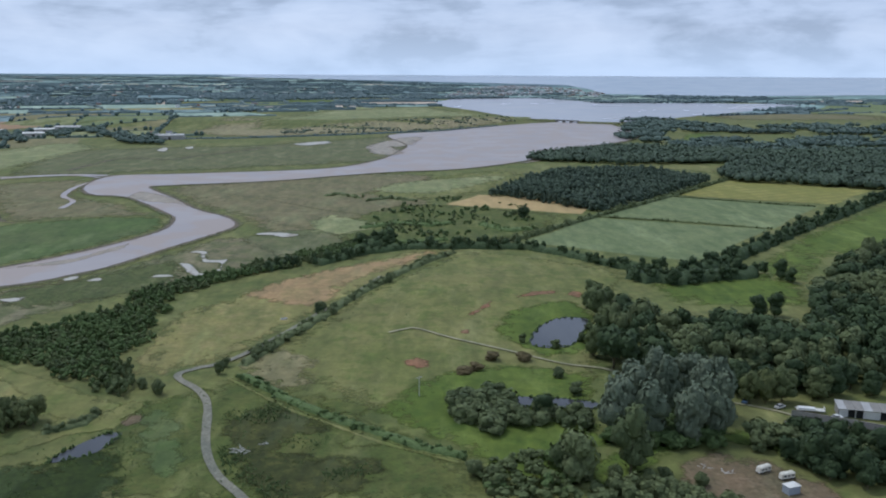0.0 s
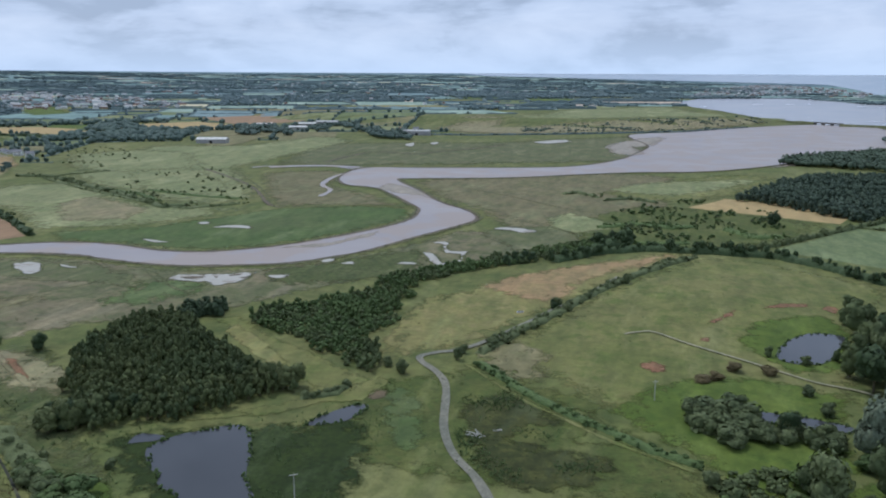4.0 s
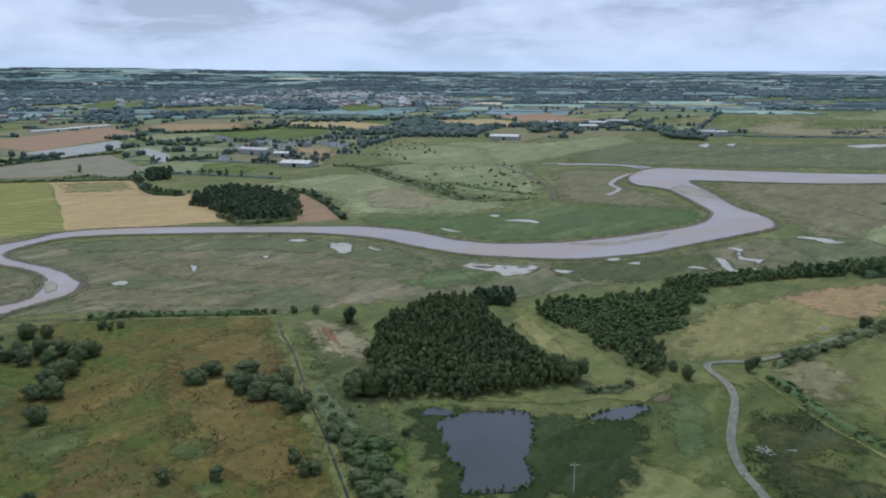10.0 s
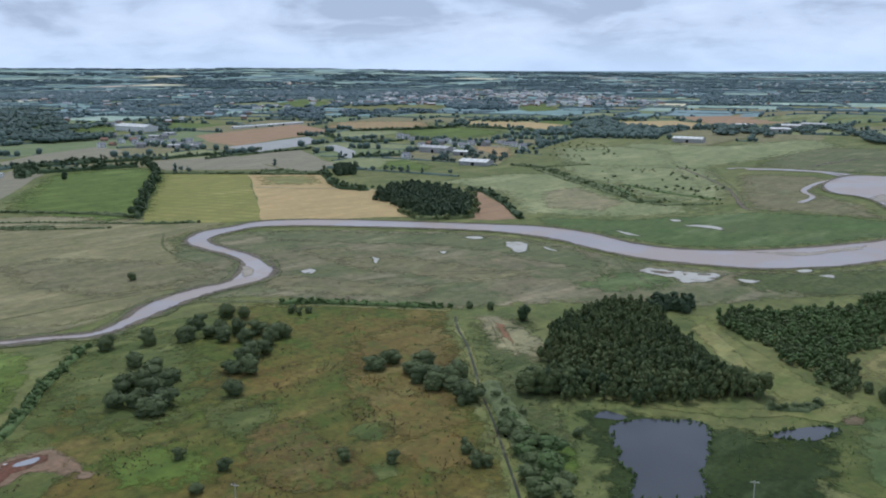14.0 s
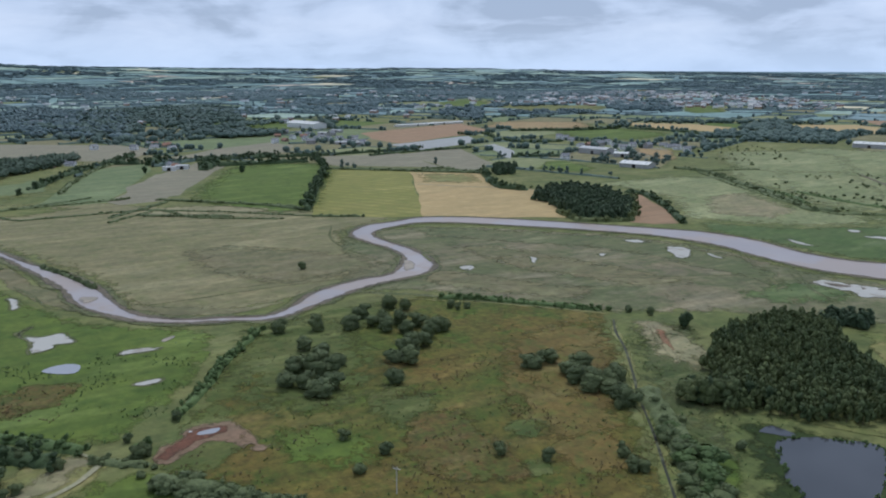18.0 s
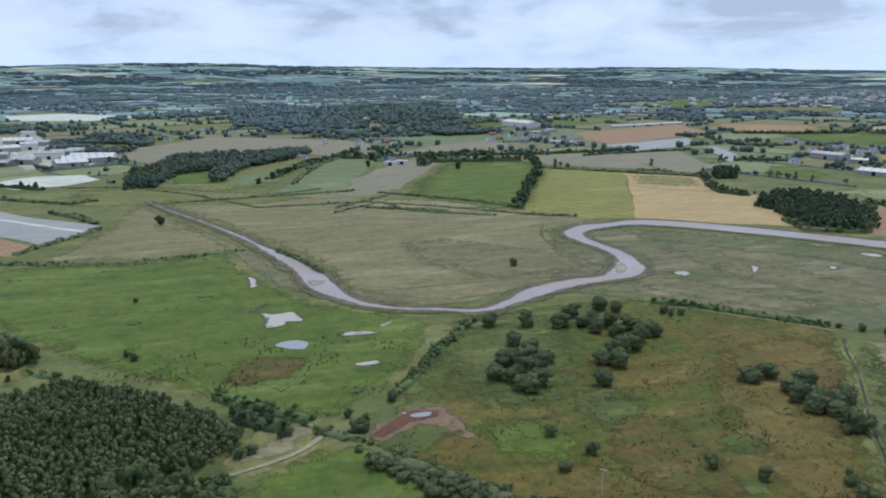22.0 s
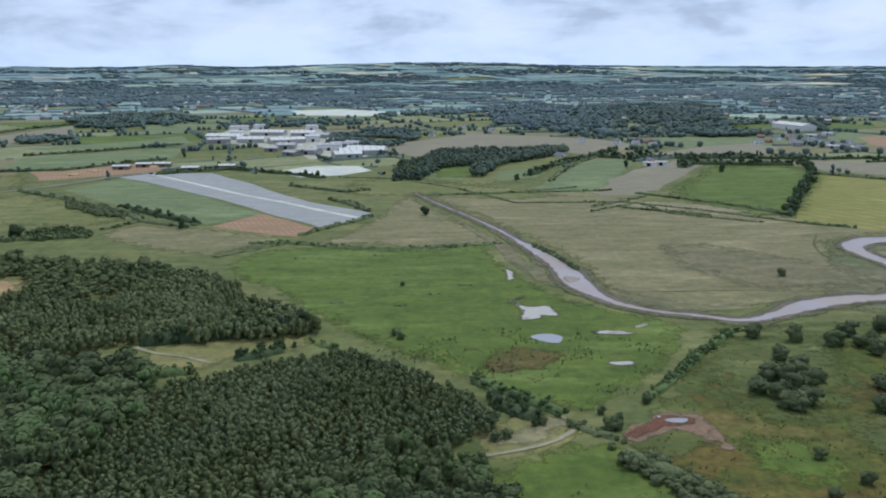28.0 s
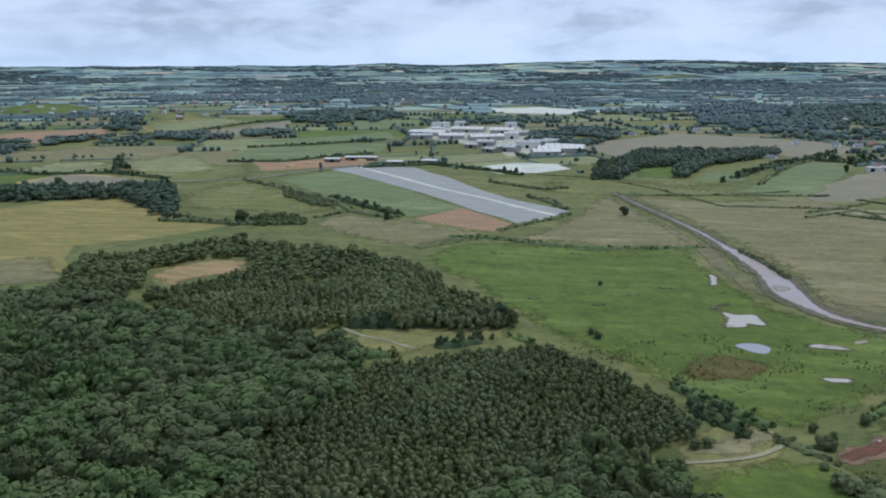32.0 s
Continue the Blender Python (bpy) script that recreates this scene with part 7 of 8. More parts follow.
wood("wood_far", "far", 6.5, 10, "dark plantation woodland", (306, 938), (308, 887), (434, 822), (547, 798), (697, 1024), (588, 1121), (383, 1110), (342, 1008))
wood("wood_far", "far", 7.5, 10, "dark shelter woodland by the estuary", (107, 1096), (223, 1053), (363, 1074), (588, 1121), (653, 1248), (432, 1254), (274, 1303), (138, 1176))
wood("wood_far", "far", 8.5, 11, "dark pine woodland on the shore", (365, 1855), (475, 2145), (545, 2070), (585, 1850), (650, 1800), (795, 1890), (970, 1865), (1230, 1825), (1100, 1630), (840, 1610), (590, 1625), (445, 1645), (355, 1640))
wood("wood_far", "far", 8.5, 11, "dark woodland between shore fields", (292, 1438), (365, 1350), (450, 1450), (520, 1430), (795, 1525), (1005, 1485), (841, 1240), (630, 1202), (419, 1217), (346, 1249))
wood("wood_far", "far", 7.5, 11, "dark pine clump at the river mouth", (325, 1605), (410, 1595), (368, 1395), (297, 1414))
wood("wood_far", "far", 8.5, 10, "woodland beyond the farm", (-520, 1274), (-430, 1291), (-490, 1485), (-600, 1505))
wood("wood_far", "far", 14, 11, "wooded valley round the houses", (-1490, 360), (-1289, 397), (-1313, 472), (-1465, 660), (-2015, 935), (-2580, 785), (-2445, 470), (-1615, 305))
wood("wood_far", "far", 6.5, 9, "wood between fields", (-1007, 3), (-1085, 48), (-1151, 109), (-1171, 164), (-1116, 157), (-1053, 111), (-994, 66), (-934, 46), (-871, 33), (-867, 20), (-956, 30), (-978, 17))
wood("wood_far", "far", 7.5, 10, "long dark shelter belt", (-851, -983), (-983, -852), (-1135, -735), (-1324, -590), (-1425, -610), (-1290, -780), (-1124, -968), (-1000, -1145))
wood("wood_far", "far", 7.5, 10, "dark wood on rising ground", (-1895, -830), (-2185, -755), (-1940, -535), (-1725, -505), (-1585, -580), (-1635, -695))
wood("wood_far", "far", 7.5, 9, "trees round the works", (-1334, -189), (-1560, -140), (-1520, -45), (-1306, -36), (-1183, -96), (-1172, -158))
wood("wood_far", "far", 8, 8, "broadleaf belt along the field edge", (-565, -615), (-604, -541), (-624, -502), (-646, -457), (-591, -396), (-547, -357), (-549, -346), (-686, -425), (-726, -460), (-701, -469), (-669, -478), (-644, -517), (-620, -554), (-586, -635))
hedge("thorn", 5, 4, 4, "hedge along the paddocks", (-547, -359), (-548, -330), (-543, -297), (-550, -274), (-556, -251))
wood("scrub_patch", "scrub", 4.0, 3.5, "low green scrub beside the paddock", (-546, -290), (-541, -270), (-556, -251), (-583, -259), (-591, -283), (-575, -301))
wood("scrub_patch", "thorn", 4.0, 3.5, "dark bramble thicket at the field edge", (-711, -333), (-692, -304), (-646, -257), (-625, -247), (-635, -272), (-673, -312))
wood("wood_far", "far", 6.5, 9, "wood beside the railway fields", (-834, -64), (-906, -56), (-1024, -33), (-1133, -13), (-1139, 108), (-1074, 133), (-1014, 81), (-940, -15), (-840, -32))
wood("scrub_thicket", "scrub", 2.7, 4.0, "dense green scrub along the edge of the marsh", (-155, 398), (-145, 432), (-121, 459), (-103, 488), (-78, 520), (-41, 574), (-39, 540), (-61, 502), (-98, 460), (-121, 433), (-137, 407))
hedge("oak", 8, 7, 4, "clump of dark trees in the marsh scrub", (-100, 466), (-87, 481))
hedge("oak", 8, 8, 4, "clump of dark trees in the marsh scrub", (-56, 515), (-39, 550))
hedge("oak", 12, 8, 5, "clump of tall dark hedge trees", (-51, 520), (-41, 529), (-31, 538))
hedge("oak", 7, 8, 4, "overgrown hedge with trees", (-74, 479), (-50, 510), (-23, 528), (17, 529), (53, 531), (76, 511), (104, 477), (128, 471))
hedge("oak", 9, 10, 5, "thick hedge with tall trees", (106, 443), (131, 457), (157, 479), (191, 519), (247, 587), (312, 661), (410, 774))
hedge("oak", 9, 14, 6, "thick belt of hedge trees", (102, 455), (127, 444), (163, 458), (178, 465))
hedge("thorn", 5, 3, 3, "dense farm hedge", (17, 529), (56, 567), (91, 617), (148, 693), (221, 786), (308, 907))
hedge("thorn", 2.5, 2, 3, "trimmed field hedge", (119, 658), (160, 644), (199, 627), (241, 605))
hedge("thorn", 2.5, 2, 3, "trimmed field hedge", (207, 775), (260, 745), (293, 726), (322, 714))
hedge("thorn", 3.6, 5, 3, "line of hedgerow bushes by the lane", (-77, 306), (-67, 339), (-57, 365), (-45, 399), (-26, 444), (-8, 485), (6, 512))
hedge("scrub", 2.3, 4, 2.2, "low bramble bank along the pasture", (-75, 297), (-60, 281), (-46, 266), (-33, 256), (-22, 247), (-7, 237), (8, 229))
hedge("scrub", 3.0, 4, 1.8, "hedge along the flood bank", (-345, 197), (-330, 214), (-311, 229), (-284, 251))
hedge("scrub", 3.2, 3.4, 2.0, "line of hedgerow bushes", (-342, 104), (-311, 79), (-279, 58), (-264, 46))
hedge("thorn", 4.5, 8, 4, "overgrown ditch scrub", (-201, 192), (-167, 171), (-150, 160), (-133, 151))
hedge("thorn", 4, 6, 4, "overgrown hedge along the rough pasture", (-227, 30), (-217, 37), (-206, 47), (-192, 55), (-174, 65))
hedge("thorn", 3, 4, 3, "scrubby hedge", (-125, 245), (-115, 251), (-113, 261))
hedge("oak", 9, 6, 5, "field boundary trees", (-624, 247), (-751, 312), (-894, 386), (-1018, 427))
hedge("thorn", 3, 3, 4, "field hedge", (-740, 166), (-707, 199), (-669, 229), (-627, 248))
hedge("thorn", 3, 3, 4, "field hedge", (-598, 240), (-586, 256), (-575, 273))
hedge("thorn", 3.5, 3, 5, "field hedge", (-887, 386), (-854, 423), (-825, 455), (-795, 487), (-766, 512))
hedge("oak", 8, 7, 6, "field trees", (-771, 523), (-688, 472), (-648, 456), (-617, 472))
hedge("oak", 7, 5, 5, "tall hedge along the village", (-1057, 247), (-1044, 304), (-1043, 370), (-1028, 436), (-1034, 516), (-1039, 570), (-1055, 615))
hedge("oak", 6, 6, 5, "hedge round the ploughed field", (-561, 532), (-546, 542), (-484, 504), (-423, 457))
hedge("thorn", 2.5, 5, 3, "hedge across the meadows", (-639, 718), (-543, 660), (-477, 627), (-415, 594), (-388, 588), (-357, 630))
hedge("thorn", 2, 3, 2.5, "low hedge", (-871, -116), (-856, -58), (-787, -1), (-695, 47), (-696, 139), (-649, 194), (-583, 256))
hedge("thorn", 2, 3, 2.5, "low hedge", (-650, 102), (-693, 148), (-638, 162), (-599, 216))
hedge("oak", 7, 6, 5, "tree line between fields", (-1031, 217), (-1057, 283), (-1062, 331), (-1075, 403))
hedge("thorn", 3.6, 4, 2.5, "line of bushes at the end of the netted field", (-555, -112), (-579, -100), (-606, -82), (-633, -67))
hedge("thorn", 4, 6, 4, "hedge below the crop field", (-779, -404), (-713, -323), (-652, -258), (-614, -236), (-589, -193))
hedge("thorn", 1.3, 2.5, 1.8, "reedy ditch line", (-491, -152), (-531, -116), (-516, -78), (-506, -46), (-519, -12), (-529, 22))
hedge("thorn", 3, 3, 3, "riverbank bushes", (-520, 40), (-486, 51), (-451, 57))
hedge("oak", 8, 6, 6, "tree belt", (-1162, 235), (-1062, 176), (-964, 117), (-870, 77))
hedge("thorn", 2, 3, 2.5, "low hedge", (-744, -31), (-747, 17), (-763, 65), (-790, 116))
hedge("oak", 6, 6, 6, "trees along the road", (-895, -316), (-942, -249), (-899, -176), (-858, -129))
trees("poplar", 20, 8.0, "tall grey-green poplar with a billowing crown", "grey poplars", (54, 246), (64, 243), (75, 241), (85, 245), (63, 261), (74, 262), (85, 260), (74, 276), (85, 277), (90, 262))
trees("willow", 13, 7.5, "broad grey-green willow by the pond", "pond willows", (36, 221), (55, 223), (71, 375), (74, 362), (66, 342), (60, 320))
trees("oak", 12, 6.5, "rounded dark green broadleaf tree", "trees by the yard", (126, 288), (137, 280), (115, 285), (151, 280), (105, 280), (106, 223), (111, 220), (116, 213), (127, 224))
trees("thorn", 6, 3, "dark green thorn bush", "thorn bushes", (-83, 298), (-99, 278), (-56, 377), (-28, 429))
trees("thorn", 5, 4, "dense dark bush by the small pond", "pond bushes", (5, 265), (13, 261), (18, 256), (25, 256), (33, 256), (35, 223), (40, 216), (14, 216), (9, 218), (43, 296), (47, 279), (19, 278), (48, 216), (57, 213), (62, 216), (71, 213))
trees("redbush", 3.5, 5, "low reddish brown bramble clump", "bramble clumps", (8, 300), (13, 303), (19, 314), (32, 314))
trees("thorn", 7.0, 6.2, "rounded grey-green willow bush in rough pasture", "willow bushes", (-333, 109), (-327, 124), (-322, 136), (-334, 149), (-324, 154), (-316, 158), (-335, 172), (-342, 167), (-310, 164), (-300, 166), (-299, 170), (-284, 146), (-285, 152), (-275, 133), (-270, 137), (-255, 122), (-306, 109), (-294, 111), (-281, 101), (-274, 102), (-283, 113), (-283, 95), (-273, 88), (-268, 93), (-258, 95), (-324, 139), (-320, 147), (-311, 149), (-304, 155), (-275, 107), (-285, 106), (-288, 99), (-262, 100), (-259, 93), (-294, 160), (-282, 141))
trees("thorn", 6, 5.5, "rounded bush in rough pasture", "willow bushes", (-243, 173), (-245, 182), (-224, 182), (-218, 183), (-230, 182), (-208, 180), (-217, 193), (-199, 178), (-232, 191))
trees("thorn", 4.2, 3.2, "small dark bush in rough pasture", "small bushes", (-222, 86), (-207, 92), (-188, 120), (-178, 129), (-327, 192), (-322, 198), (-159, 148), (-169, 150), (-163, 148), (-200, 80))
trees("thorn", 5, 3.4, "dark bush at the field corner", "corner bushes", (-242, 30), (-243, 33), (-264, 47), (-438, 164))
trees("oak", 8, 4, "dark rounded tree at the copse edge", "copse edge trees", (-246, 261), (-192, 204), (-183, 204), (-184, 200), (-140, 256), (-132, 254), (-176, 214), (-171, 217))
trees("thorn", 4, 3, "small bush beside the drain", "drain bushes", (-195, 173), (-160, 145), (-159, 148), (-168, 149), (-277, 258), (-268, 263), (-248, 263), (-322, 193), (-153, 182), (-177, 175), (-330, 195), (-101, 280), (-83, 306), (-107, 284))
trees("thorn", 4, 2.6, "lone bush in the green meadow", "meadow bushes", (-334, -37), (-339, -40), (-422, -39), (-255, -67), (-238, -2), (-236, -6), (-268, -5), (-258, 1), (-247, 10), (-245, 32), (-255, 30))
trees("oak", 9, 4.5, "lone dark green field tree", "field trees", (-583, -198), (-552, -299), (-1075, -334))
wood("pond_thicket", "thorn", 4.0, 5.5, "dense dark scrub round the small pond", (1, 270), (9, 278), (19, 278), (22, 266), (37, 263), (52, 261), (47, 246), (32, 250), (17, 247), (3, 256))
wood("pond_thicket", "scrub", 4.0, 4.0, "dense green scrub below the small pond", (8, 221), (20, 233), (37, 234), (35, 209), (41, 200), (13, 200))
wood("yard_thicket", "oak", 4.5, 7, "dense dark evergreen screen beside the yard", (89, 234), (96, 244), (109, 247), (120, 238), (133, 235), (143, 231), (130, 207), (113, 210), (104, 218), (99, 231))
wood("yard_thicket", "thorn", 4.0, 4.5, "dark scrub in front of the bare yard", (43, 213), (58, 216), (69, 210), (78, 207), (77, 192), (38, 192))
wood("drain_thicket", "willow", 4.5, 4.2, "grey-green willow scrub along the drain", (-185, 177), (-172, 173), (-158, 172), (-141, 158), (-129, 147), (-136, 143), (-164, 164))
wood("bush_row", "thorn", 3.2, 3.2, "overgrown grey-green hedge along the rough pasture", (-227, 29), (-220, 38), (-207, 47), (-194, 59), (-179, 73), (-170, 68), (-185, 52), (-202, 39), (-216, 29))
trees("oak", 10, 5.5, "rounded dark green tree at the meadow edge", "meadow trees", (123, 437), (137, 444), (154, 451), (186, 452), (189, 445), (147, 379), (155, 379), (33, 259), (-52, 529), (-45, 548), (-35, 552))
wood("wood_far", "far", 6.5, 9, "dark wood beside the farm buildings", (-731, 1289), (-657, 1334), (-750, 1530), (-850, 1510))
wood("wood_far", "far", 6.5, 9, "dark tree belt behind the farm", (-685, 1470), (-605, 1520), (-685, 1720), (-740, 1595))
wood("wood_far", "oak", 7, 8, "clump of trees at the head of the river", (-869, -61), (-834, -43), (-846, -34), (-968, -39), (-996, -55))
trees("oak", 8, 5, "lone dark green field tree", "field trees", (-841, 63), (-903, 291), (-952, 199), (-638, -28))
hedge("thorn", 4, 4, 4, "dense field hedge", (-828, 95), (-892, 113), (-1007, 157), (-1090, 202))
# bank scrub and its foot line use the leaf colours with haze painted in
wood("bank_scrub", "mid", 9, 3.2, "mottled gorse and scrub on the estuary bank", (-325, 1705), (0, 1930), (130, 2065), (190, 1985), (120, 1895), (0, 1730), (-175, 1600), (-295, 1560))
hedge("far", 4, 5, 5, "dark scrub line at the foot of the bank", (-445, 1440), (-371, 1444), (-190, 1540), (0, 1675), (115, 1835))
hedge("thorn", 4, 5, 5, "gorse clumps on the marsh meadow", (-108, 763), (-97, 778), (-73, 750))
hedge("thorn", 4, 5, 5, "gorse clumps on the marsh meadow", (-67, 737), (-48, 751), (-22, 735))
hedge("scrub", 4, 7, 3, "dense dark scrub on rough meadow", (-59, 601), (-36, 623), (-10, 612), (7, 626))
hedge("scrub", 4, 8, 3, "dense dark scrub on rough meadow", (28, 620), (47, 593), (66, 604))
hedge("scrub", 3.5, 6, 3, "dense dark scrub on rough meadow", (-47, 560), (-24, 546), (6, 561))
hedge("scrub", 3, 6, 3, "dense dark scrub across the green meadows", (-482, 672), (-431, 655), (-385, 649), (-367, 648))
hedge("scrub", 2.5, 5, 3, "dense dark scrub across the green meadows", (-518, 665), (-470, 645), (-429, 614))
wood("fir_clump", "fir", 4.0, 7, "dark clump of evergreens behind the copse", (-215, 311), (-200, 323), (-209, 338), (-224, 328))
trees("copse", 9, 5.5, "rounded green tree at the copse corner", "copse edge trees", (-187, 197), (-182, 199), (-180, 204), (-189, 206), (-179, 209), (-134, 252), (-130, 254), (-141, 252))
hedge("copse", 5.5, 6, 3, "paler broadleaf fringe of the conifer block", (-513, 413), (-473, 399), (-468, 405), (-452, 434))
hedge("copse", 8, 6, 4, "broadleaf trees beside the conifer block", (-452, 431), (-486, 469), (-532, 511))
trees("willow", 4, 3, "loose grey-green willow by the small pond", "pond willows", (33, 334), (46, 328), (64, 353), (58, 337))
trees("willow", 9, 6, "grey-green willow at the pasture edge", "pond willows", (69, 388), (77, 405), (75, 415), (80, 395))
wood("poplar_undergrowth", "willow", 4.0, 5.5, "dark grey-green undergrowth below the poplars", (52, 238), (62, 232), (83, 236), (91, 248), (90, 262), (59, 258))
hedge("scrub", 3, 6, 3, "scrubby edge of the young plantation", (-285, -9), (-273, 2), (-264, 10), (-254, 18))
hedge("thorn", 2.4, 4, 2.5, "overgrown hedge from the track to the pasture", (-248, 18), (-241, 25), (-234, 32))
hedge("oak", 7, 7, 6, "thick dark hedge behind the paddock", (-880, 640), (-870, 670), (-850, 710))
hedge("oak", 6, 6, 6, "overgrown field hedge with trees", (-1250, 800), (-1240, 850), (-1110, 790), (-1050, 790), (-1030, 860))
hedge("oak", 8, 7, 8, "line of field trees", (-1270, 930), (-1250, 970), (-1210, 1050), (-1210, 1150))
hedge("oak", 6, 8, 8, "dark hedge with trees between fields", (-1200, 1160), (-1100, 1180), (-1000, 1160), (-860, 1130), (-880, 1220))
wood("wood_far", "far", 8, 9, "dark clump of trees beside the village", (-960, 1020), (-950, 1080), (-840, 980), (-790, 890), (-880, 940))
hedge("thorn", 5, 6, 4, "straggling hedge across the meadows", (-677, 722), (-635, 728), (-543, 671), (-498, 647), (-437, 608), (-409, 586), (-392, 608))
hedge("thorn", 2.5, 4, 4, "low broken hedge in the meadows", (-639, 738), (-628, 766), (-617, 794))
hedge("thorn", 4, 5, 5, "hedge above the cereal fields", (-824, 472), (-821, 500), (-782, 503), (-771, 520))
wood("wood_far", "far", 8.5, 12, "dark wood beyond the ploughed field", (-2070, 1300), (-2030, 1400), (-1560, 1070), (-1590, 1020), (-1810, 1110))
wood("wood_far", "far", 8.5, 9, "long dark belt of trees below the town", (-1890, 1350), (-1820, 1640), (-1630, 1480), (-1670, 1220))
wood("wood_far", "far", 16, 12, "dark trees in front of the town", (-1850, 1700), (-2420, 2280), (-2250, 2380), (-1690, 1840), (-1650, 1630))
wood("wood_far", "far", 8.5, 12, "dark wooded valley with houses among the trees", (-2420, 370), (-2540, 560), (-2630, 810), (-2150, 710), (-1550, 520), (-1390, 500), (-1370, 430), (-1460, 390), (-1710, 450), (-1660, 350), (-1520, 310), (-1470, 260), (-1550, 230))
wood("wood_far", "far", 14, 11, "dark trees behind the village", (-2630, 930), (-2550, 1180), (-2380, 1260), (-2080, 1060), (-1930, 870), (-2040, 820))
hedge("oak", 9, 10, 7, "thick tall hedge between fields", (-1070, 185), (-1056, 203), (-1049, 223))
hedge("oak", 9, 9, 7, "thick tall hedge along the green field", (-979, 287), (-973, 343), (-966, 404))
hedge("oak", 12, 14, 7, "clump of tall field trees", (-945, 260), (-1027, 302))
hedge("oak", 12, 14, 7, "clump of tall trees beside the farm", (-1028, 221), (-1067, 250))
hedge("oak", 5, 6, 7, "field hedge", (-993, 494), (-1010, 550), (-1020, 680))
hedge("thorn", 3.5, 4, 9, "row of bushes above the barley", (-882, 387), (-858, 410), (-835, 433), (-804, 465), (-757, 509))
hedge("thorn", 3, 4, 5, "hedge below the green field", (-749, 161), (-705, 199), (-674, 226), (-645, 250))
hedge("thorn", 2.5, 4, 5, "scrubby bank across the meadow", (-670, 106), (-706, 142), (-731, 166))
hedge("thorn", 2.5, 4, 5, "scrubby line across the meadow", (-673, 126), (-650, 157), (-632, 189))
wood("gorse", "thorn", 12, 2.2, "dark gorse dotted over the meadow", (-570, 741), (-530, 883), (-391, 704), (-393, 636), (-468, 631))
wood("gorse", "thorn", 12, 2.6, "dark gorse dotted over the meadow", (-830, 950), (-810, 1070), (-621, 862), (-666, 782))
wood("wood_far", "far", 8.5, 12, "dark wooded land with scattered houses", (-2370, 130), (-2730, 300), (-2230, 460), (-1420, 280), (-1540, 160), (-1680, 110))
hedge("thorn", 3, 4, 4, "low hedge across the meadow", (-739, -34), (-747, 24), (-756, 65), (-765, 142))
hedge("thorn", 4, 5, 5, "line of bushes on rough meadow", (-808, -160), (-761, -101), (-776, -79))
hedge("thorn", 4, 6, 5, "line of bushes beside the netted field", (-718, -110), (-691, -90), (-655, -71))
wood("wood_far", "far", 7.5, 14, "tall clump of trees between fields", (-1320, -920), (-1330, -860), (-1700, -1080), (-1690, -1140))
wood("wood_far", "far", 8, 12, "thick belt of dark trees along the barley", (-604, -541), (-638, -569), (-662, -518), (-680, -462), (-669, -422), (-621, -389), (-592, -392), (-636, -440), (-624, -502))
hedge("oak", 7, 7, 6, "trees at the lane corner", (-664, -449), (-700, -454), (-728, -450))
hedge("thorn", 4, 6, 4, "hedge along the barley field", (-626, -423), (-577, -369), (-560, -327), (-541, -296))
hedge("thorn", 3, 4, 4, "low hedge below the crop slope", (-582, -252), (-616, -237), (-595, -188))
hedge("oak", 5, 6, 7, "dark field hedge", (-788, -692), (-774, -632), (-802, -564), (-765, -477))
hedge("oak", 5, 6, 7, "dark field hedge", (-927, -495), (-939, -428), (-1057, -352))
hedge("oak", 9, 8, 7, "row of tall field trees", (-811, -567), (-900, -620), (-837, -570))
trees("thorn", 6.5, 6.0, "rounded grey-green bush in a dense clump on rough pasture", "willow bushes", (-241, 174), (-242, 183), (-229, 180), (-232, 188), (-222, 181), (-214, 186), (-212, 176), (-221, 176), (-213, 190), (-195, 178))
trees("oak", 12, 7, "lone dark green tree in the scrubby meadow", "field trees", (62, 646), (-550, -297), (-661, -520), (-666, -530))
trees("oak", 7, 4, "dark green tree beside the lane", "field trees", (-57, 377))
# shore trees in the far leaf colour, blue with painted haze
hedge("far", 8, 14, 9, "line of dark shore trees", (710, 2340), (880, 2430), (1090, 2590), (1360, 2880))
hedge("oak", 9, 8, 4, "dark tall trees along the edge of the glade", (-330, -143), (-334, -120), (-341, -97), (-348, -74))
hedge("oak", 5, 6, 3, "dark bushes at the edge of the glade", (-309, -100), (-315, -90), (-321, -81))
hedge("scrub", 4, 6, 3, "green bushes at the edge of the glade", (-296, -134), (-292, -122), (-298, -113))
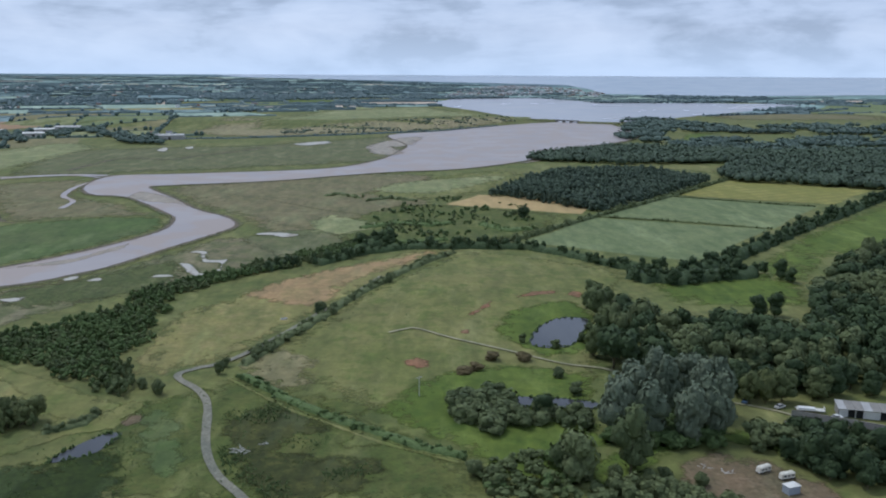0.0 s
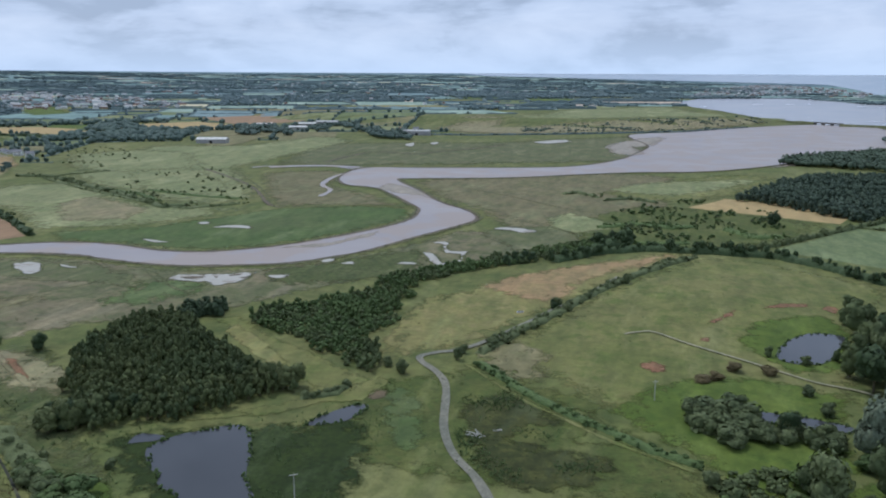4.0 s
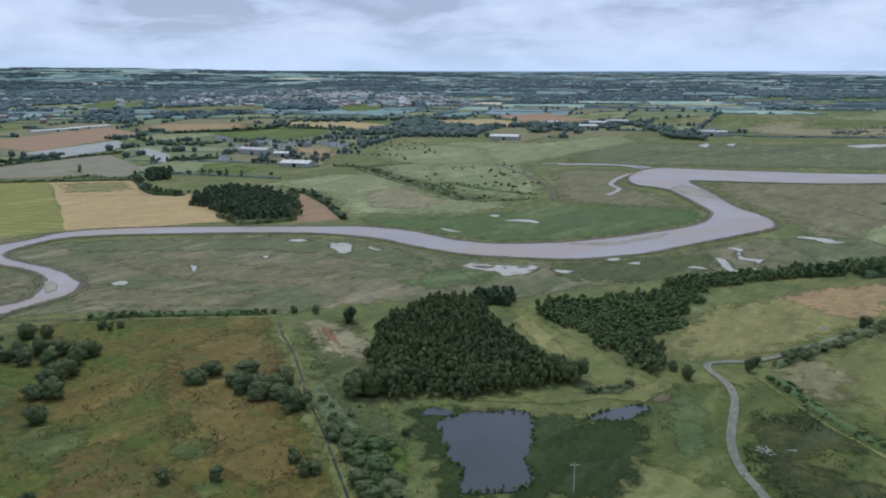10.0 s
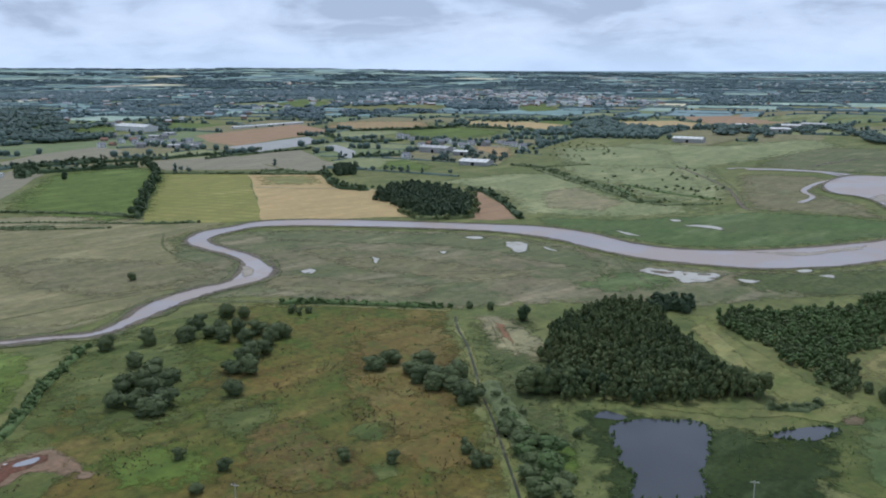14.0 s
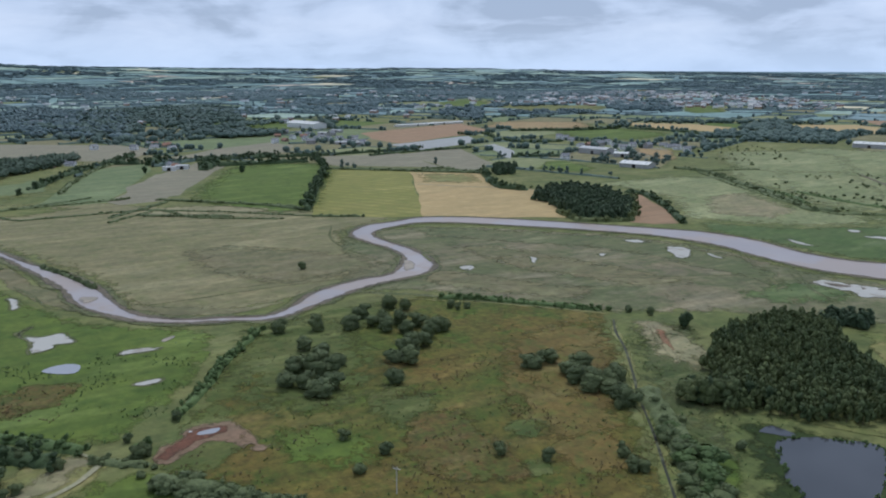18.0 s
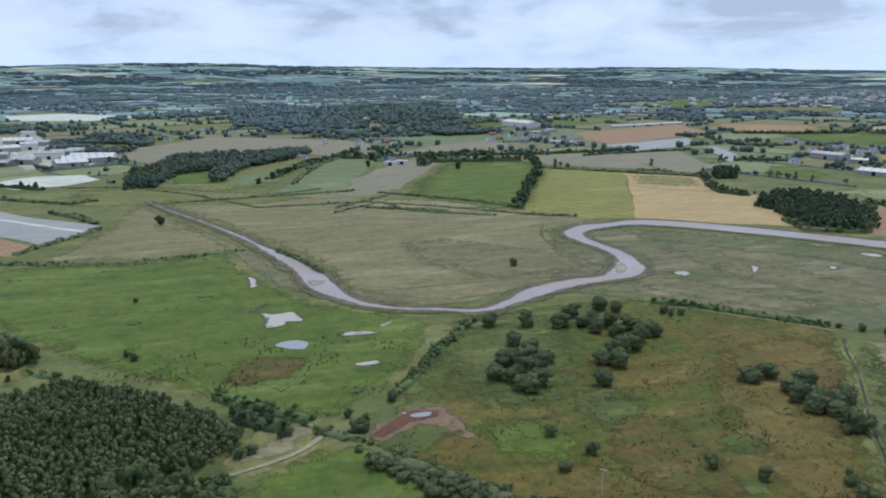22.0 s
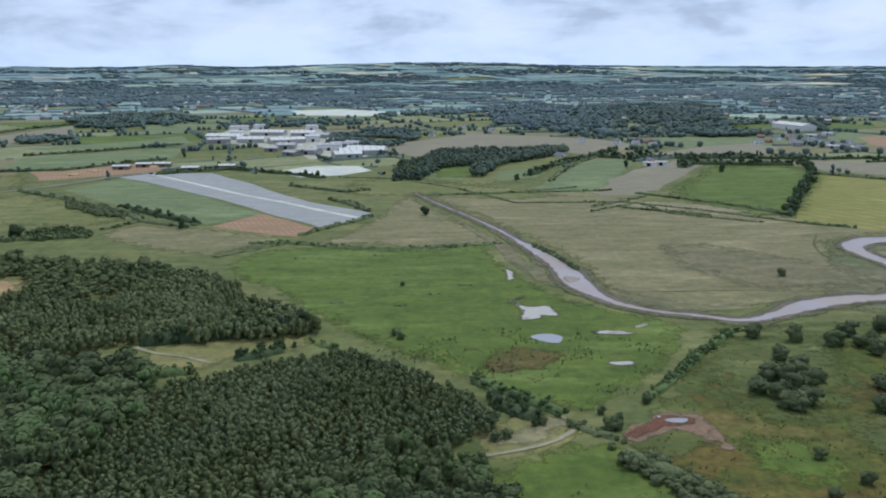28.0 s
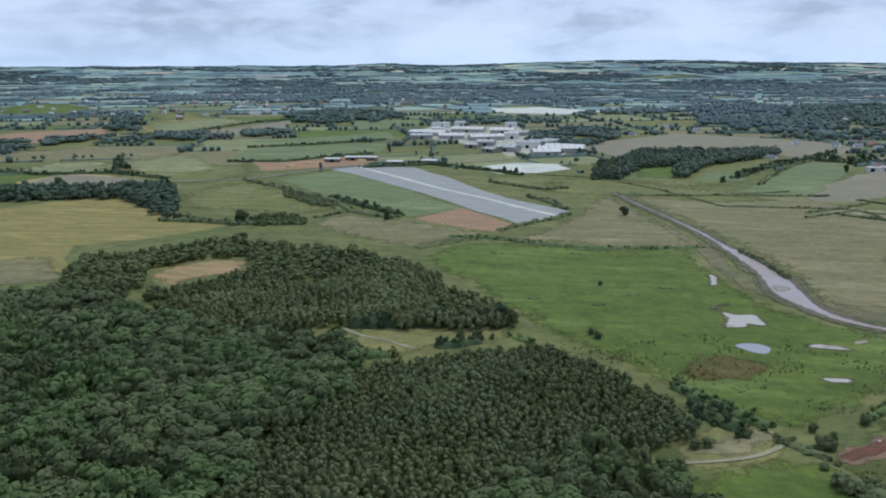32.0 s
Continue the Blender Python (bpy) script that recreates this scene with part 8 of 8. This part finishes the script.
hedge("scrub", 3, 5, 3, "scrub along the meadow edge", (-329, -71), (-321, -60))
trees("birch", 19, 9.5, "tall feathery olive-green tree above the scrub", "pond willows", (37, 215), (53, 219))
trees("copse", 12, 6.5, "rounded mid-green tree in front of the dark wood", "trees by the yard", (105, 273), (117, 274), (111, 273), (131, 277))
wood("woodland", "copse", 3.0, 6.5, "dark broadleaf wood below the tan clearing", (-349, -251), (-364, -247), (-410, -222), (-387, -203), (-360, -208), (-342, -228))
hedge("scrub", 2.2, 5, 2.5, "reedy overgrown bank round the green meadow", (-531, -141), (-532, -119), (-526, -97), (-515, -67), (-513, -39), (-519, -11), (-527, 20))
hedge("thorn", 0.9, 2.2, 2, "dark rushy hollow in the green meadow", (-487, -107), (-487, -99))
hedge("thorn", 0.9, 2.2, 2, "dark rushy hollow in the green meadow", (-494, -60), (-494, -52))
hedge("thorn", 0.9, 2.2, 2, "dark rushy hollow in the green meadow", (-405, -28), (-405, -21))
hedge("thorn", 0.9, 2.2, 2, "dark rushy hollow in the green meadow", (-384, -41), (-384, -35))
hedge("thorn", 0.9, 2.2, 2, "dark rushy hollow in the green meadow", (-389, -72), (-389, -66))
hedge("thorn", 0.9, 2.2, 2, "dark rushy hollow in the green meadow", (-422, -11), (-422, -4))
wood("scrub_patch", "scrub", 6.5, 2.6, "low dark scrub dotted over rough meadow", (-49, 707), (0, 763), (69, 714), (66, 638), (16, 581), (-36, 558), (-62, 584))
hedge("oak", 9, 9, 4, "clump of tall dark trees in the scrub", (-55, 537), (-45, 550), (-34, 561))
hedge("oak", 6, 7, 6, "dark hedge along the crop slope", (-675, -269), (-644, -237), (-599, -189))
hedge("oak", 5, 6, 6, "dark field hedge", (-1100, -550), (-1170, -470), (-1270, -390))
hedge("oak", 5, 6, 6, "dark field hedge", (-1280, -830), (-1340, -780), (-1620, -780), (-1750, -740))
hedge("oak", 5, 7, 3, "dark scrub at the corner of the plantation", (-265, -4), (-255, 4), (-250, 9))
hedge("scrub", 4, 6, 3, "rounded scrub by the track junction", (-247, 30), (-250, 36))
